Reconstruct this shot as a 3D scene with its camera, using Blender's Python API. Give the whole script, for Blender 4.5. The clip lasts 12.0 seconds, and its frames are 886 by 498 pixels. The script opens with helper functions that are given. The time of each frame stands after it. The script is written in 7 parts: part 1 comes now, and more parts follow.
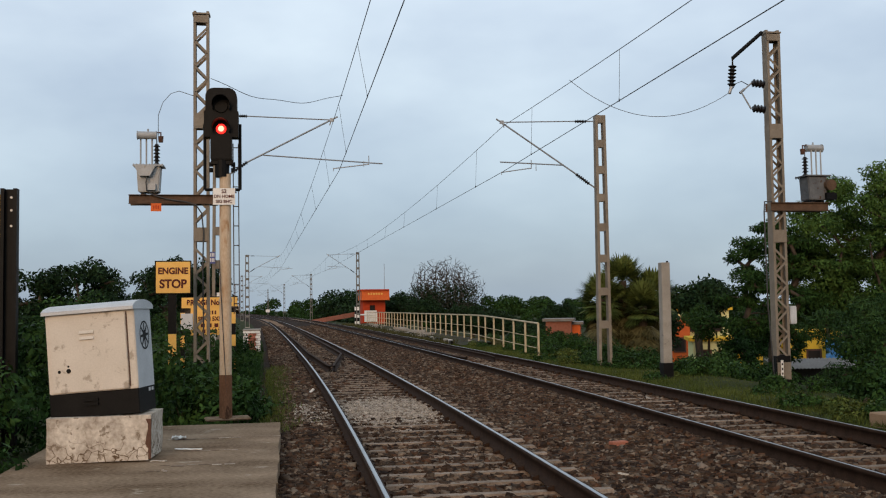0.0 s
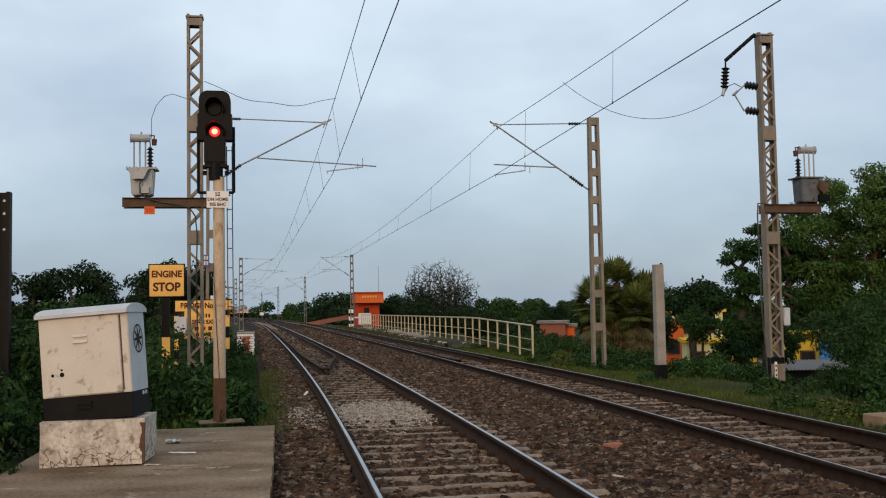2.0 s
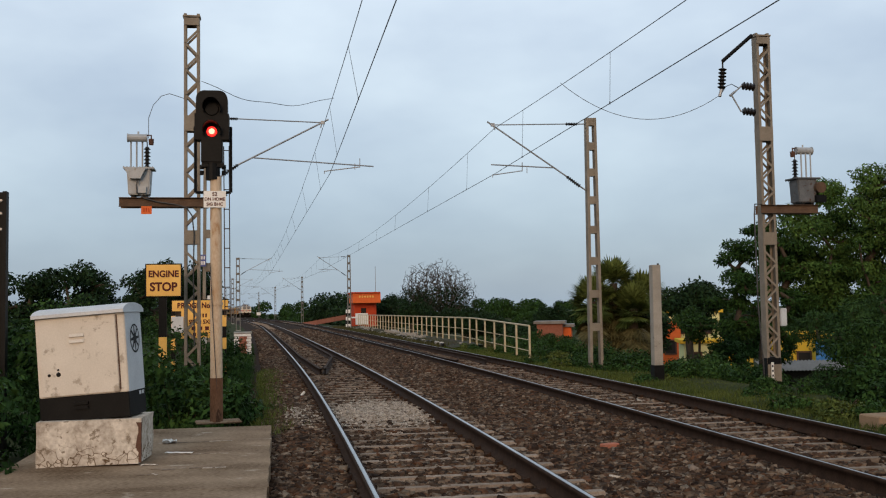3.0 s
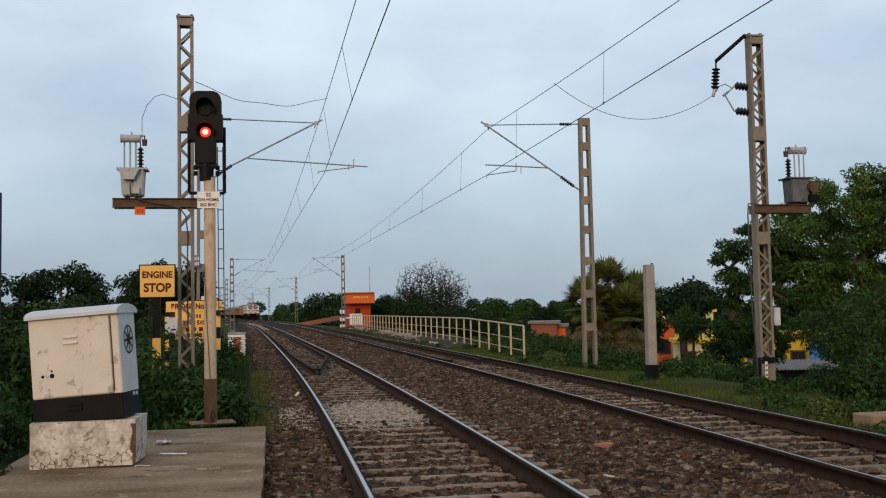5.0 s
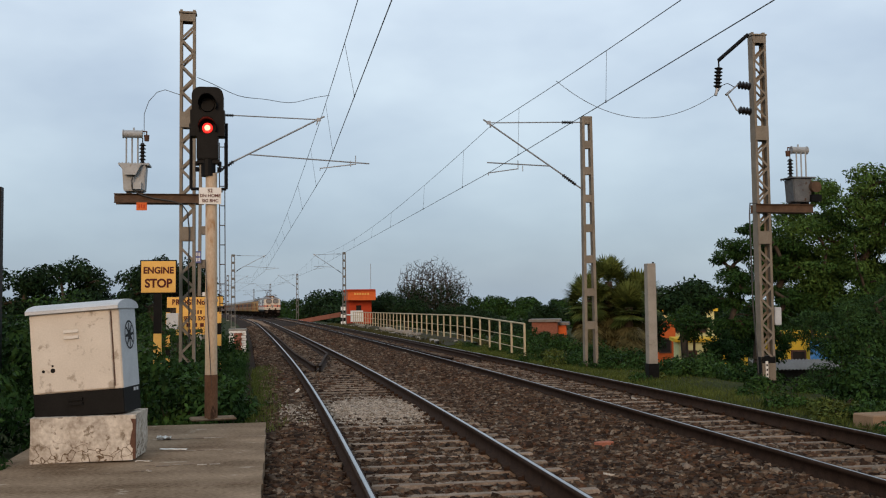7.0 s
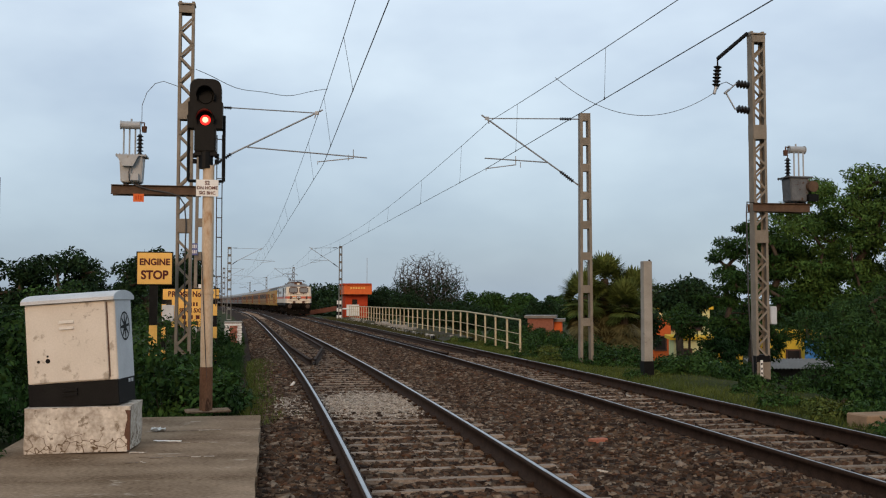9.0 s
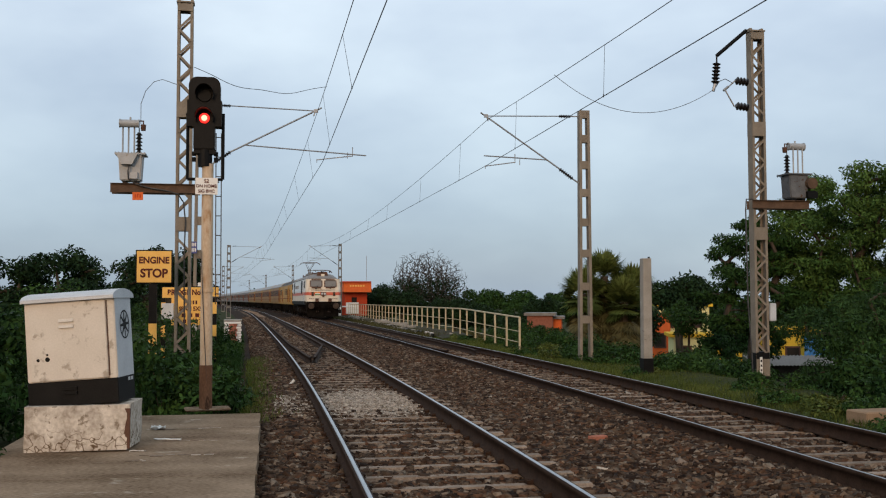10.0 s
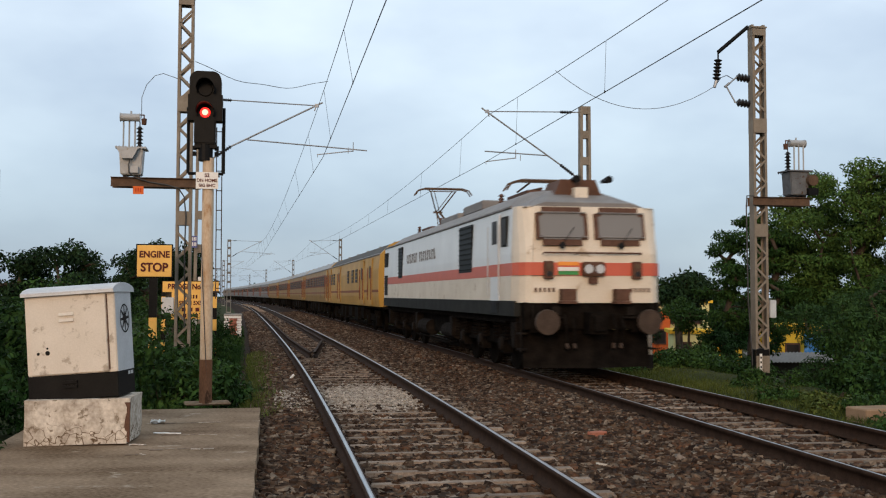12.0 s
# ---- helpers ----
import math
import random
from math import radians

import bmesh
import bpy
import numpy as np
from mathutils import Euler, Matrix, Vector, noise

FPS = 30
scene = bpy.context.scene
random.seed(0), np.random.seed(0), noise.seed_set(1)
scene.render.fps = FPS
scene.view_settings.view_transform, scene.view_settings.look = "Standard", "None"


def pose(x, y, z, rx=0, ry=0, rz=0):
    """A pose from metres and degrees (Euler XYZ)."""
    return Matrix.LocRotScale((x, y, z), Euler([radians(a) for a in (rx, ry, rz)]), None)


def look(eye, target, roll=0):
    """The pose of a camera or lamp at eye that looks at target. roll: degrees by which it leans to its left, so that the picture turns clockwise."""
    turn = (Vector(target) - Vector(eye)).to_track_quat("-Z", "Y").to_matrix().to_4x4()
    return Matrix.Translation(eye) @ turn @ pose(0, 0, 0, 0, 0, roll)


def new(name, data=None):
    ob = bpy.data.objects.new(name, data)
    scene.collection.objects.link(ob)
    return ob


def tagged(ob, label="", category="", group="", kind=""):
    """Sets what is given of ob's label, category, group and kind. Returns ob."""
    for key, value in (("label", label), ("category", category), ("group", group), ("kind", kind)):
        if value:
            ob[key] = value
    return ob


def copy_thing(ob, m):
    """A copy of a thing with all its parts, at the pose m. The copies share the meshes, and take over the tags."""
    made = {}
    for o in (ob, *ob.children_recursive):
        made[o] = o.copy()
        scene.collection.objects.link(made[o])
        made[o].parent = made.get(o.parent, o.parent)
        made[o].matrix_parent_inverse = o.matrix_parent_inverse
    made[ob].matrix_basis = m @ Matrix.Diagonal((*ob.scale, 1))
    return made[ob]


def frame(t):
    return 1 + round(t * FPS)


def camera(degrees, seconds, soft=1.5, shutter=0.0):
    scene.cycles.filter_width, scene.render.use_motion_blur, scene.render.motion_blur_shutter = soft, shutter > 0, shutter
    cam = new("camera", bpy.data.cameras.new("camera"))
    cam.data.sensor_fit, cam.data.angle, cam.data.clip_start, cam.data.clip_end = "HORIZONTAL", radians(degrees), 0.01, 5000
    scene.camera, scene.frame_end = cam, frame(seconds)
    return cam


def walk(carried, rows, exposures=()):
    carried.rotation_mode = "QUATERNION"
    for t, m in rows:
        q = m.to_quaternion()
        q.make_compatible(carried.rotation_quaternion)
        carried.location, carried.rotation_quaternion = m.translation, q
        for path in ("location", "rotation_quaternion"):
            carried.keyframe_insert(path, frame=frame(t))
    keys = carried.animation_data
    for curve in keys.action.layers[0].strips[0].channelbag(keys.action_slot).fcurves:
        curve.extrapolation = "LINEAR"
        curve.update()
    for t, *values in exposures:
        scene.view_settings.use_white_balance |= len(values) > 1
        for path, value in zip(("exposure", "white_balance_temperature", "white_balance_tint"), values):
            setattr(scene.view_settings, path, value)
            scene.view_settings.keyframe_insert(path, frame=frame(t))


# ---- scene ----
cam = camera(47.16, 12.0, soft=1.15, shutter=0.2)


def aim(yaw, pitch, roll):
    """A hand-held camera that stays on one spot: turn to the right, tilt up and lean, in degrees."""
    a, b = radians(yaw), radians(pitch)
    eye = Vector((0, 0, 1.513))
    return look(eye, eye + Vector((math.sin(a) * math.cos(b), math.cos(a) * math.cos(b), math.sin(b))), roll)


PATH = [
    (0.0, aim(-0.922, 3.253, -0.839)),
    (0.5, aim(-0.832, 3.315, -0.816)),
    (1.0, aim(-0.754, 3.334, -0.904)),
    (1.5, aim(-0.662, 3.390, -0.946)),
    (2.0, aim(-0.582, 3.387, -0.986)),
    (2.5, aim(-0.498, 3.364, -1.006)),
    (3.0, aim(-0.418, 3.394, -0.922)),
    (5.0, aim(-0.086, 3.400, -1.056)),
    (5.5, aim(0.000, 3.334, -1.004)),
    (6.0, aim(0.002, 3.259, -0.915)),
    (6.5, aim(-0.046, 3.301, -0.881)),
    (7.0, aim(-0.162, 3.259, -0.678)),
    (9.0, aim(0.024, 2.982, 0.011)),
    (9.5, aim(0.044, 2.916, 0.114)),
    (10.0, aim(0.058, 2.851, -0.110)),
    (10.5, aim(-0.002, 2.797, -0.091)),
    (11.0, aim(-0.100, 2.732, -0.001)),
    (11.5, aim(-0.030, 2.664, 0.076)),
    (12.0, aim(0.039, 2.589, 0.135)),
]
walk(cam, PATH, exposures=[(0.0, -0.05), (7.0, -0.05), (9.0, 0.0), (11.0, 0.0), (11.5, 0.05), (12.0, 0.15)])

# ---- world and light ----
world = bpy.data.worlds.new("overcast_evening")
scene.world = world
world.use_nodes = True
wn, wl = world.node_tree.nodes, world.node_tree.links
wn.clear()
w_out = wn.new("ShaderNodeOutputWorld")
w_bg = wn.new("ShaderNodeBackground")
w_sky = wn.new("ShaderNodeTexSky")
w_sky.sky_type, w_sky.sun_disc = "NISHITA", False
w_sky.sun_elevation, w_sky.sun_rotation = radians(14), radians(187)
w_co = wn.new("ShaderNodeTexCoord")
w_map = wn.new("ShaderNodeMapping")
w_map.inputs["Scale"].default_value = (1.0, 1.0, 2.2)
w_map.inputs["Location"].default_value = (0.55, 0.1, 0.35)
w_noise = wn.new("ShaderNodeTexNoise")
w_noise.inputs["Scale"].default_value, w_noise.inputs["Detail"].default_value = 2.6, 5
w_noise.inputs["Roughness"].default_value = 0.5
w_ramp = wn.new("ShaderNodeValToRGB")
w_ramp.color_ramp.elements[0].position, w_ramp.color_ramp.elements[1].position = 0.32, 0.64
w_ramp.color_ramp.elements[0].color = (0.44, 0.52, 0.63, 1)
w_ramp.color_ramp.elements[1].color = (0.69, 0.78, 0.85, 1)
w_scale = wn.new("ShaderNodeVectorMath")
w_scale.operation = "SCALE"
w_scale.inputs["Scale"].default_value = 0.10
w_sep = wn.new("ShaderNodeSeparateXYZ")
w_hgt = wn.new("ShaderNodeValToRGB")
w_hgt.color_ramp.elements[0].position, w_hgt.color_ramp.elements[1].position = 0.02, 0.30
w_hgt.color_ramp.elements[0].color = (0.44, 0.50, 0.57, 1)
w_hgt.color_ramp.elements[1].color = (1.0, 1.0, 1.0, 1)
w_mul = wn.new("ShaderNodeMix")
w_mul.data_type, w_mul.blend_type = "RGBA", "MULTIPLY"
w_mul.inputs["Factor"].default_value = 1.0
w_mix = wn.new("ShaderNodeMix")
w_mix.data_type = "RGBA"
w_mix.inputs["Factor"].default_value = 0.86
wl.new(w_co.outputs["Generated"], w_map.inputs["Vector"])
wl.new(w_map.outputs["Vector"], w_noise.inputs["Vector"])
wl.new(w_noise.outputs["Fac"], w_ramp.inputs["Fac"])
wl.new(w_co.outputs["Generated"], w_sep.inputs["Vector"])
wl.new(w_sep.outputs["Z"], w_hgt.inputs["Fac"])
wl.new(w_ramp.outputs["Color"], w_mul.inputs["A"])
wl.new(w_hgt.outputs["Color"], w_mul.inputs["B"])
wl.new(w_sky.outputs["Color"], w_scale.inputs[0])
wl.new(w_scale.outputs["Vector"], w_mix.inputs["A"])
wl.new(w_mul.outputs["Result"], w_mix.inputs["B"])
wl.new(w_mix.outputs["Result"], w_bg.inputs["Color"])
w_bg.inputs["Strength"].default_value = 1.37
wl.new(w_bg.outputs["Background"], w_out.inputs["Surface"])

sun_data = bpy.data.lights.new("evening_glow", "SUN")
sun_data.energy, sun_data.angle, sun_data.color = 1.5, radians(22), (1.0, 0.66, 0.40)
sun = new("evening_glow", sun_data)
sun.matrix_world = look((-3, -24, 6.5), (0, 0, 0))


# ---- materials ----
def surf(name, c1, c2, scale=6.0, rough=0.7, metal=0.0, bump=0.2, fine=60.0, c3=None, spots=0.62, per_object=0.0, per_island=0.0, stretch=(1, 1, 1), dist=0.01, spec=None):
    """A worn surface: two colours mixed by broad noise, fine grain, and a third colour in blotches."""
    m = bpy.data.materials.new(name)
    m.use_nodes = True
    n, l = m.node_tree.nodes, m.node_tree.links
    b = n["Principled BSDF"]
    b.inputs["Roughness"].default_value, b.inputs["Metallic"].default_value = rough, metal
    b.inputs["Specular IOR Level"].default_value = spec if spec is not None else 0.06 if rough >= 0.8 else 0.18 if rough >= 0.6 else 0.4
    co, mp = n.new("ShaderNodeTexCoord"), n.new("ShaderNodeMapping")
    mp.inputs["Scale"].default_value = stretch
    l.new(co.outputs["Object"], mp.inputs["Vector"])
    big, small = n.new("ShaderNodeTexNoise"), n.new("ShaderNodeTexNoise")
    big.inputs["Scale"].default_value, big.inputs["Detail"].default_value = scale, 6
    small.inputs["Scale"].default_value, small.inputs["Detail"].default_value = fine, 4
    ramp = n.new("ShaderNodeValToRGB")
    ramp.color_ramp.elements[0].position, ramp.color_ramp.elements[1].position = 0.35, 0.65
    ramp.color_ramp.elements[0].color, ramp.color_ramp.elements[1].color = (*c1, 1), (*c2, 1)
    add = n.new("ShaderNodeMath")
    add.operation = "MULTIPLY_ADD"
    add.inputs[1].default_value = 0.45
    for t in (big, small):
        l.new(mp.outputs["Vector"], t.inputs["Vector"])
    l.new(small.outputs["Fac"], add.inputs[0])
    half = n.new("ShaderNodeMath")
    half.operation = "MULTIPLY"
    half.inputs[1].default_value = 0.55
    l.new(big.outputs["Fac"], half.inputs[0])
    l.new(half.outputs[0], add.inputs[2])
    l.new(add.outputs[0], ramp.inputs["Fac"])
    col = ramp.outputs["Color"]
    if c3:
        sp, sr, mx = n.new("ShaderNodeTexNoise"), n.new("ShaderNodeValToRGB"), n.new("ShaderNodeMix")
        sp.inputs["Scale"].default_value, sp.inputs["Detail"].default_value = scale * 1.7, 8
        sp.inputs["Roughness"].default_value = 0.65
        l.new(mp.outputs["Vector"], sp.inputs["Vector"])
        sr.color_ramp.elements[0].position, sr.color_ramp.elements[1].position = spots, min(spots + 0.06, 1)
        l.new(sp.outputs["Fac"], sr.inputs["Fac"])
        mx.data_type = "RGBA"
        l.new(sr.outputs["Color"], mx.inputs["Factor"])
        l.new(col, mx.inputs["A"])
        mx.inputs["B"].default_value = (*c3, 1)
        col = mx.outputs["Result"]
    for amount, node, out in ((per_object, "ShaderNodeObjectInfo", "Random"), (per_island, "ShaderNodeNewGeometry", "Random Per Island")):
        if amount:
            inf, rng, hsv = n.new(node), n.new("ShaderNodeMapRange"), n.new("ShaderNodeHueSaturation")
            rng.inputs["To Min"].default_value, rng.inputs["To Max"].default_value = 1 - amount, 1 + amount
            l.new(inf.outputs[out], rng.inputs["Value"])
            l.new(rng.outputs["Result"], hsv.inputs["Value"])
            l.new(col, hsv.inputs["Color"])
            col = hsv.outputs["Color"]
    l.new(col, b.inputs["Base Color"])
    if bump:
        bp = n.new("ShaderNodeBump")
        bp.inputs["Strength"].default_value, bp.inputs["Distance"].default_value = bump, dist
        l.new(add.outputs[0], bp.inputs["Height"])
        l.new(bp.outputs["Normal"], b.inputs["Normal"])
    return m


def stony(name, tones, per_piece=0.35, rough=0.92):
    """Broken stones: each takes one of several rock colours, dusted and grained."""
    m = surf(name, (0.5, 0.5, 0.5), (0.5, 0.5, 0.5), 2.0, rough, bump=0.4, fine=45)
    n, l = m.node_tree.nodes, m.node_tree.links
    b = n["Principled BSDF"]
    geo, ramp, grain, rng, hsv = (n.new(k) for k in ("ShaderNodeNewGeometry", "ShaderNodeValToRGB", "ShaderNodeTexNoise", "ShaderNodeMapRange", "ShaderNodeHueSaturation"))
    ramp.color_ramp.interpolation = "CONSTANT"
    while len(ramp.color_ramp.elements) < len(tones):
        ramp.color_ramp.elements.new(0.5)
    for i, c in enumerate(tones):
        ramp.color_ramp.elements[i].position = i / len(tones)
        ramp.color_ramp.elements[i].color = (*c, 1)
    l.new(geo.outputs["Random Per Island"], ramp.inputs["Fac"])
    co = n.new("ShaderNodeTexCoord")
    grain.inputs["Scale"].default_value, grain.inputs["Detail"].default_value = 22, 5
    l.new(co.outputs["Object"], grain.inputs["Vector"])
    rng.inputs["From Min"].default_value, rng.inputs["From Max"].default_value = 0.3, 0.7
    rng.inputs["To Min"].default_value, rng.inputs["To Max"].default_value = 1 - per_piece, 1 + per_piece
    l.new(grain.outputs["Fac"], rng.inputs["Value"])
    l.new(rng.outputs["Result"], hsv.inputs["Value"])
    l.new(ramp.outputs["Color"], hsv.inputs["Color"])
    l.new(hsv.outputs["Color"], b.inputs["Base Color"])
    return m


def leafy(name, c1, c2, rough=0.55, scale=0.6):
    """Leaves: each its own shade, some light let through."""
    m = surf(name, c1, c2, scale=scale, rough=rough, bump=0, fine=9, per_island=0.45)
    b = m.node_tree.nodes["Principled BSDF"]
    b.inputs["Specular IOR Level"].default_value = 0.04
    return m


def glow(name, colour, strength):
    m = bpy.data.materials.new(name)
    m.use_nodes = True
    b = m.node_tree.nodes["Principled BSDF"]
    b.inputs["Base Color"].default_value = (*colour, 1)
    b.inputs["Emission Color"].default_value, b.inputs["Emission Strength"].default_value = (*colour, 1), strength
    return m


M_BALLAST = surf("ballast_bed", (0.010, 0.006, 0.004), (0.040, 0.025, 0.017), 3.0, 0.95, bump=0.9, fine=34, c3=(0.075, 0.045, 0.032), dist=0.03)
M_STONE = stony("ballast_stone", [(0.042, 0.024, 0.015), (0.100, 0.062, 0.038), (0.022, 0.013, 0.009), (0.070, 0.038, 0.023), (0.130, 0.090, 0.062), (0.048, 0.031, 0.021), (0.088, 0.045, 0.026), (0.030, 0.018, 0.012), (0.058, 0.036, 0.023), (0.180, 0.134, 0.096), (0.075, 0.050, 0.034)])
M_PALE = stony("pale_stone", [(0.30, 0.25, 0.20), (0.40, 0.34, 0.275), (0.24, 0.195, 0.15), (0.36, 0.30, 0.24), (0.17, 0.13, 0.10)])
M_SLEEPER = surf("sleeper_concrete", (0.125, 0.090, 0.067), (0.285, 0.225, 0.174), 5, 0.9, bump=0.4, c3=(0.13, 0.078, 0.05), spots=0.60, per_object=0.25)
M_RAIL = surf("rail_rust", (0.021, 0.012, 0.008), (0.050, 0.029, 0.019), 8, 0.8, 0.2, 0.3)
M_RAILTOP = surf("rail_running_surface", (0.30, 0.305, 0.32), (0.46, 0.465, 0.48), 3, 0.36, 1.0, 0.03, stretch=(4, 0.3, 4))
M_GROUND = surf("ground_earth_grass", (0.014, 0.021, 0.007), (0.040, 0.045, 0.015), 0.5, 0.95, bump=0.5, fine=12, c3=(0.10, 0.075, 0.045), spots=0.64, dist=0.05)
M_PLATFORM = surf("platform_concrete", (0.092, 0.058, 0.033), (0.300, 0.217, 0.147), 1.1, 0.92, bump=0.45, fine=26, c3=(0.34, 0.28, 0.215), spots=0.61, stretch=(0.9, 1.5, 1))
M_CREAM = surf("cream_paint", (0.52, 0.46, 0.385), (0.62, 0.555, 0.475), 3, 0.55, bump=0.08, c3=(0.34, 0.285, 0.225), spots=0.565)
M_GREYTIN = surf("grey_painted_tin", (0.40, 0.41, 0.42), (0.52, 0.53, 0.54), 4, 0.5, 0.1, 0.08, c3=(0.30, 0.29, 0.27), spots=0.68)
M_BLACK = surf("black_paint", (0.003, 0.003, 0.0032), (0.009, 0.0085, 0.008), 6, 0.5, bump=0.1, spec=0.10)
M_WHITEWASH = surf("whitewashed_plaster", (0.30, 0.25, 0.20), (0.64, 0.575, 0.49), 5.5, 0.92, bump=0.9, fine=24, c3=(0.22, 0.175, 0.13), spots=0.57, dist=0.012)
M_STEELTAN = surf("weathered_galvanised_steel", (0.155, 0.128, 0.097), (0.26, 0.222, 0.176), 3, 0.7, 0.15, 0.15, c3=(0.13, 0.075, 0.045), spots=0.66)
M_GREYMAST = surf("grey_weathered_steel", (0.105, 0.10, 0.092), (0.18, 0.17, 0.155), 3, 0.75, 0.1, 0.15, c3=(0.10, 0.07, 0.05), spots=0.66)
M_GALV = surf("galvanised_tube", (0.22, 0.23, 0.24), (0.34, 0.35, 0.36), 5, 0.5, 0.5, 0.1)
M_RUSTBEAM = surf("rusty_channel", (0.07, 0.045, 0.032), (0.14, 0.09, 0.06), 5, 0.8, 0.1, 0.3)
M_TRANSF = surf("transformer_grey_paint", (0.25, 0.26, 0.265), (0.37, 0.375, 0.375), 4, 0.55, 0.1, 0.1, c3=(0.22, 0.19, 0.15))
# Shade of the far-track transformer painted into its grey, plus brown stains.
M_TRANSFSHADE = surf("shaded_stained_transformer_paint", (0.075, 0.08, 0.088), (0.145, 0.148, 0.15), 5, 0.6, 0.1, 0.1, c3=(0.07, 0.042, 0.026), spots=0.58)
M_INSUL = surf("glazed_porcelain", (0.006, 0.005, 0.005), (0.014, 0.011, 0.010), 6, 0.3, bump=0.02)
M_WIRE = surf("copper_wire", (0.04, 0.04, 0.042), (0.08, 0.075, 0.07), 9, 0.5, 0.6, 0.05)
M_POSTPAINT = surf("stained_cream_post_paint", (0.40, 0.285, 0.18), (0.56, 0.44, 0.32), 2.2, 0.6, bump=0.1, c3=(0.34, 0.20, 0.10), spots=0.56, stretch=(1, 1, 0.35))
M_YELLOW = surf("yellow_sign_paint", (0.72, 0.38, 0.07), (0.82, 0.47, 0.11), 5, 0.5, bump=0.05, c3=(0.55, 0.33, 0.05), spots=0.68)
M_WHITE = surf("white_paint", (0.62, 0.60, 0.56), (0.74, 0.72, 0.68), 5, 0.55, bump=0.08, c3=(0.45, 0.40, 0.33), spots=0.68)
M_KERBWHITE = surf("chipped_kerb_paint", (0.36, 0.33, 0.29), (0.52, 0.48, 0.43), 6, 0.85, bump=0.3, c3=(0.13, 0.11, 0.09), spots=0.55)
M_ORANGE = surf("orange_paint", (0.58, 0.10, 0.02), (0.68, 0.14, 0.03), 4, 0.6, bump=0.05)
M_REDHUT = surf("red_hut_paint", (0.36, 0.045, 0.018), (0.48, 0.065, 0.025), 1.5, 0.8, bump=0.1)
M_BRICK = surf("red_brick", (0.22, 0.085, 0.055), (0.33, 0.13, 0.085), 6, 0.9, bump=0.4, per_object=0.2)
M_CONC = surf("grey_concrete", (0.22, 0.20, 0.17), (0.34, 0.31, 0.27), 3, 0.9, bump=0.3, c3=(0.14, 0.12, 0.10))
M_FENCE = surf("yellowed_railing_paint", (0.36, 0.28, 0.165), (0.54, 0.45, 0.30), 4, 0.6, bump=0.1, c3=(0.30, 0.18, 0.10), spots=0.64)
M_BARK = surf("bark", (0.036, 0.028, 0.021), (0.082, 0.064, 0.048), 5, 0.95, bump=0.7, fine=30, stretch=(1, 1, 0.3))
M_TWIG = surf("bare_twigs", (0.045, 0.038, 0.032), (0.085, 0.075, 0.066), 5, 0.95, bump=0.2)
M_LEAF = leafy("tree_leaves", (0.010, 0.026, 0.007), (0.030, 0.064, 0.015))
M_LEAFDARK = leafy("dark_leaves", (0.006, 0.016, 0.006), (0.019, 0.038, 0.014))
M_BUSH = leafy("bush_leaves", (0.010, 0.026, 0.007), (0.044, 0.090, 0.022))
M_SHRUB = leafy("narrow_shrub_leaves", (0.010, 0.028, 0.008), (0.036, 0.072, 0.022))
M_WEED = leafy("dry_olive_weeds", (0.035, 0.036, 0.014), (0.085, 0.078, 0.032))
M_TREE = leafy("light_tree_leaves", (0.015, 0.038, 0.009), (0.078, 0.132, 0.030))
M_GRASS = leafy("grass_blades", (0.034, 0.052, 0.012), (0.098, 0.118, 0.030))
M_PALM = leafy("palm_fronds", (0.045, 0.070, 0.018), (0.125, 0.150, 0.045))
M_STRAW = leafy("dry_fronds", (0.050, 0.048, 0.020), (0.125, 0.108, 0.050))
M_REDGLOW = glow("red_signal_lens", (1.0, 0.02, 0.015), 1.6)
M_WARMGLOW = glow("signal_lens_core", (1.0, 0.42, 0.26), 2.2)
# Cab front's warm light is painted into this cream; lower panels share it.
M_LOCO = surf("loco_cream_warm_light", (0.55, 0.47, 0.365), (0.69, 0.61, 0.50), 1.6, 0.42, bump=0.03, c3=(0.42, 0.32, 0.22), spots=0.59)
# Cooler white for the sides: sky light put into the colour.
M_LOCOSIDE = surf("loco_white_sky_light", (0.58, 0.60, 0.60), (0.68, 0.70, 0.70), 1.2, 0.38, bump=0.03, c3=(0.45, 0.44, 0.41), spots=0.70)
M_LOCORED = surf("loco_red_band", (0.46, 0.09, 0.05), (0.56, 0.12, 0.065), 2, 0.4, bump=0.02)
M_LOCOGREY = surf("loco_grey_skirt", (0.016, 0.017, 0.016), (0.032, 0.033, 0.031), 3, 0.75, bump=0.05, spec=0.05)
M_LOCOROOF = surf("loco_grey_roof", (0.15, 0.14, 0.135), (0.23, 0.215, 0.20), 2, 0.6, bump=0.1, c3=(0.10, 0.08, 0.065))
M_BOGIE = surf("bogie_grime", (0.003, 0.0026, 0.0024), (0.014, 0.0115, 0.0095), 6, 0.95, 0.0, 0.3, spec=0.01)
M_BROWN = surf("brown_steel", (0.07, 0.035, 0.022), (0.12, 0.06, 0.04), 6, 0.7, 0.1, 0.2)
M_COACH = surf("coach_mustard_paint", (0.33, 0.180, 0.033), (0.45, 0.255, 0.052), 1.0, 0.5, bump=0.04, c3=(0.30, 0.14, 0.035), spots=0.61, spec=0.22)
M_COACHBODY = surf("coach_ochre_paint", (0.20, 0.112, 0.028), (0.285, 0.165, 0.042), 1.0, 0.5, bump=0.04, c3=(0.13, 0.068, 0.026), spots=0.56, spec=0.22)
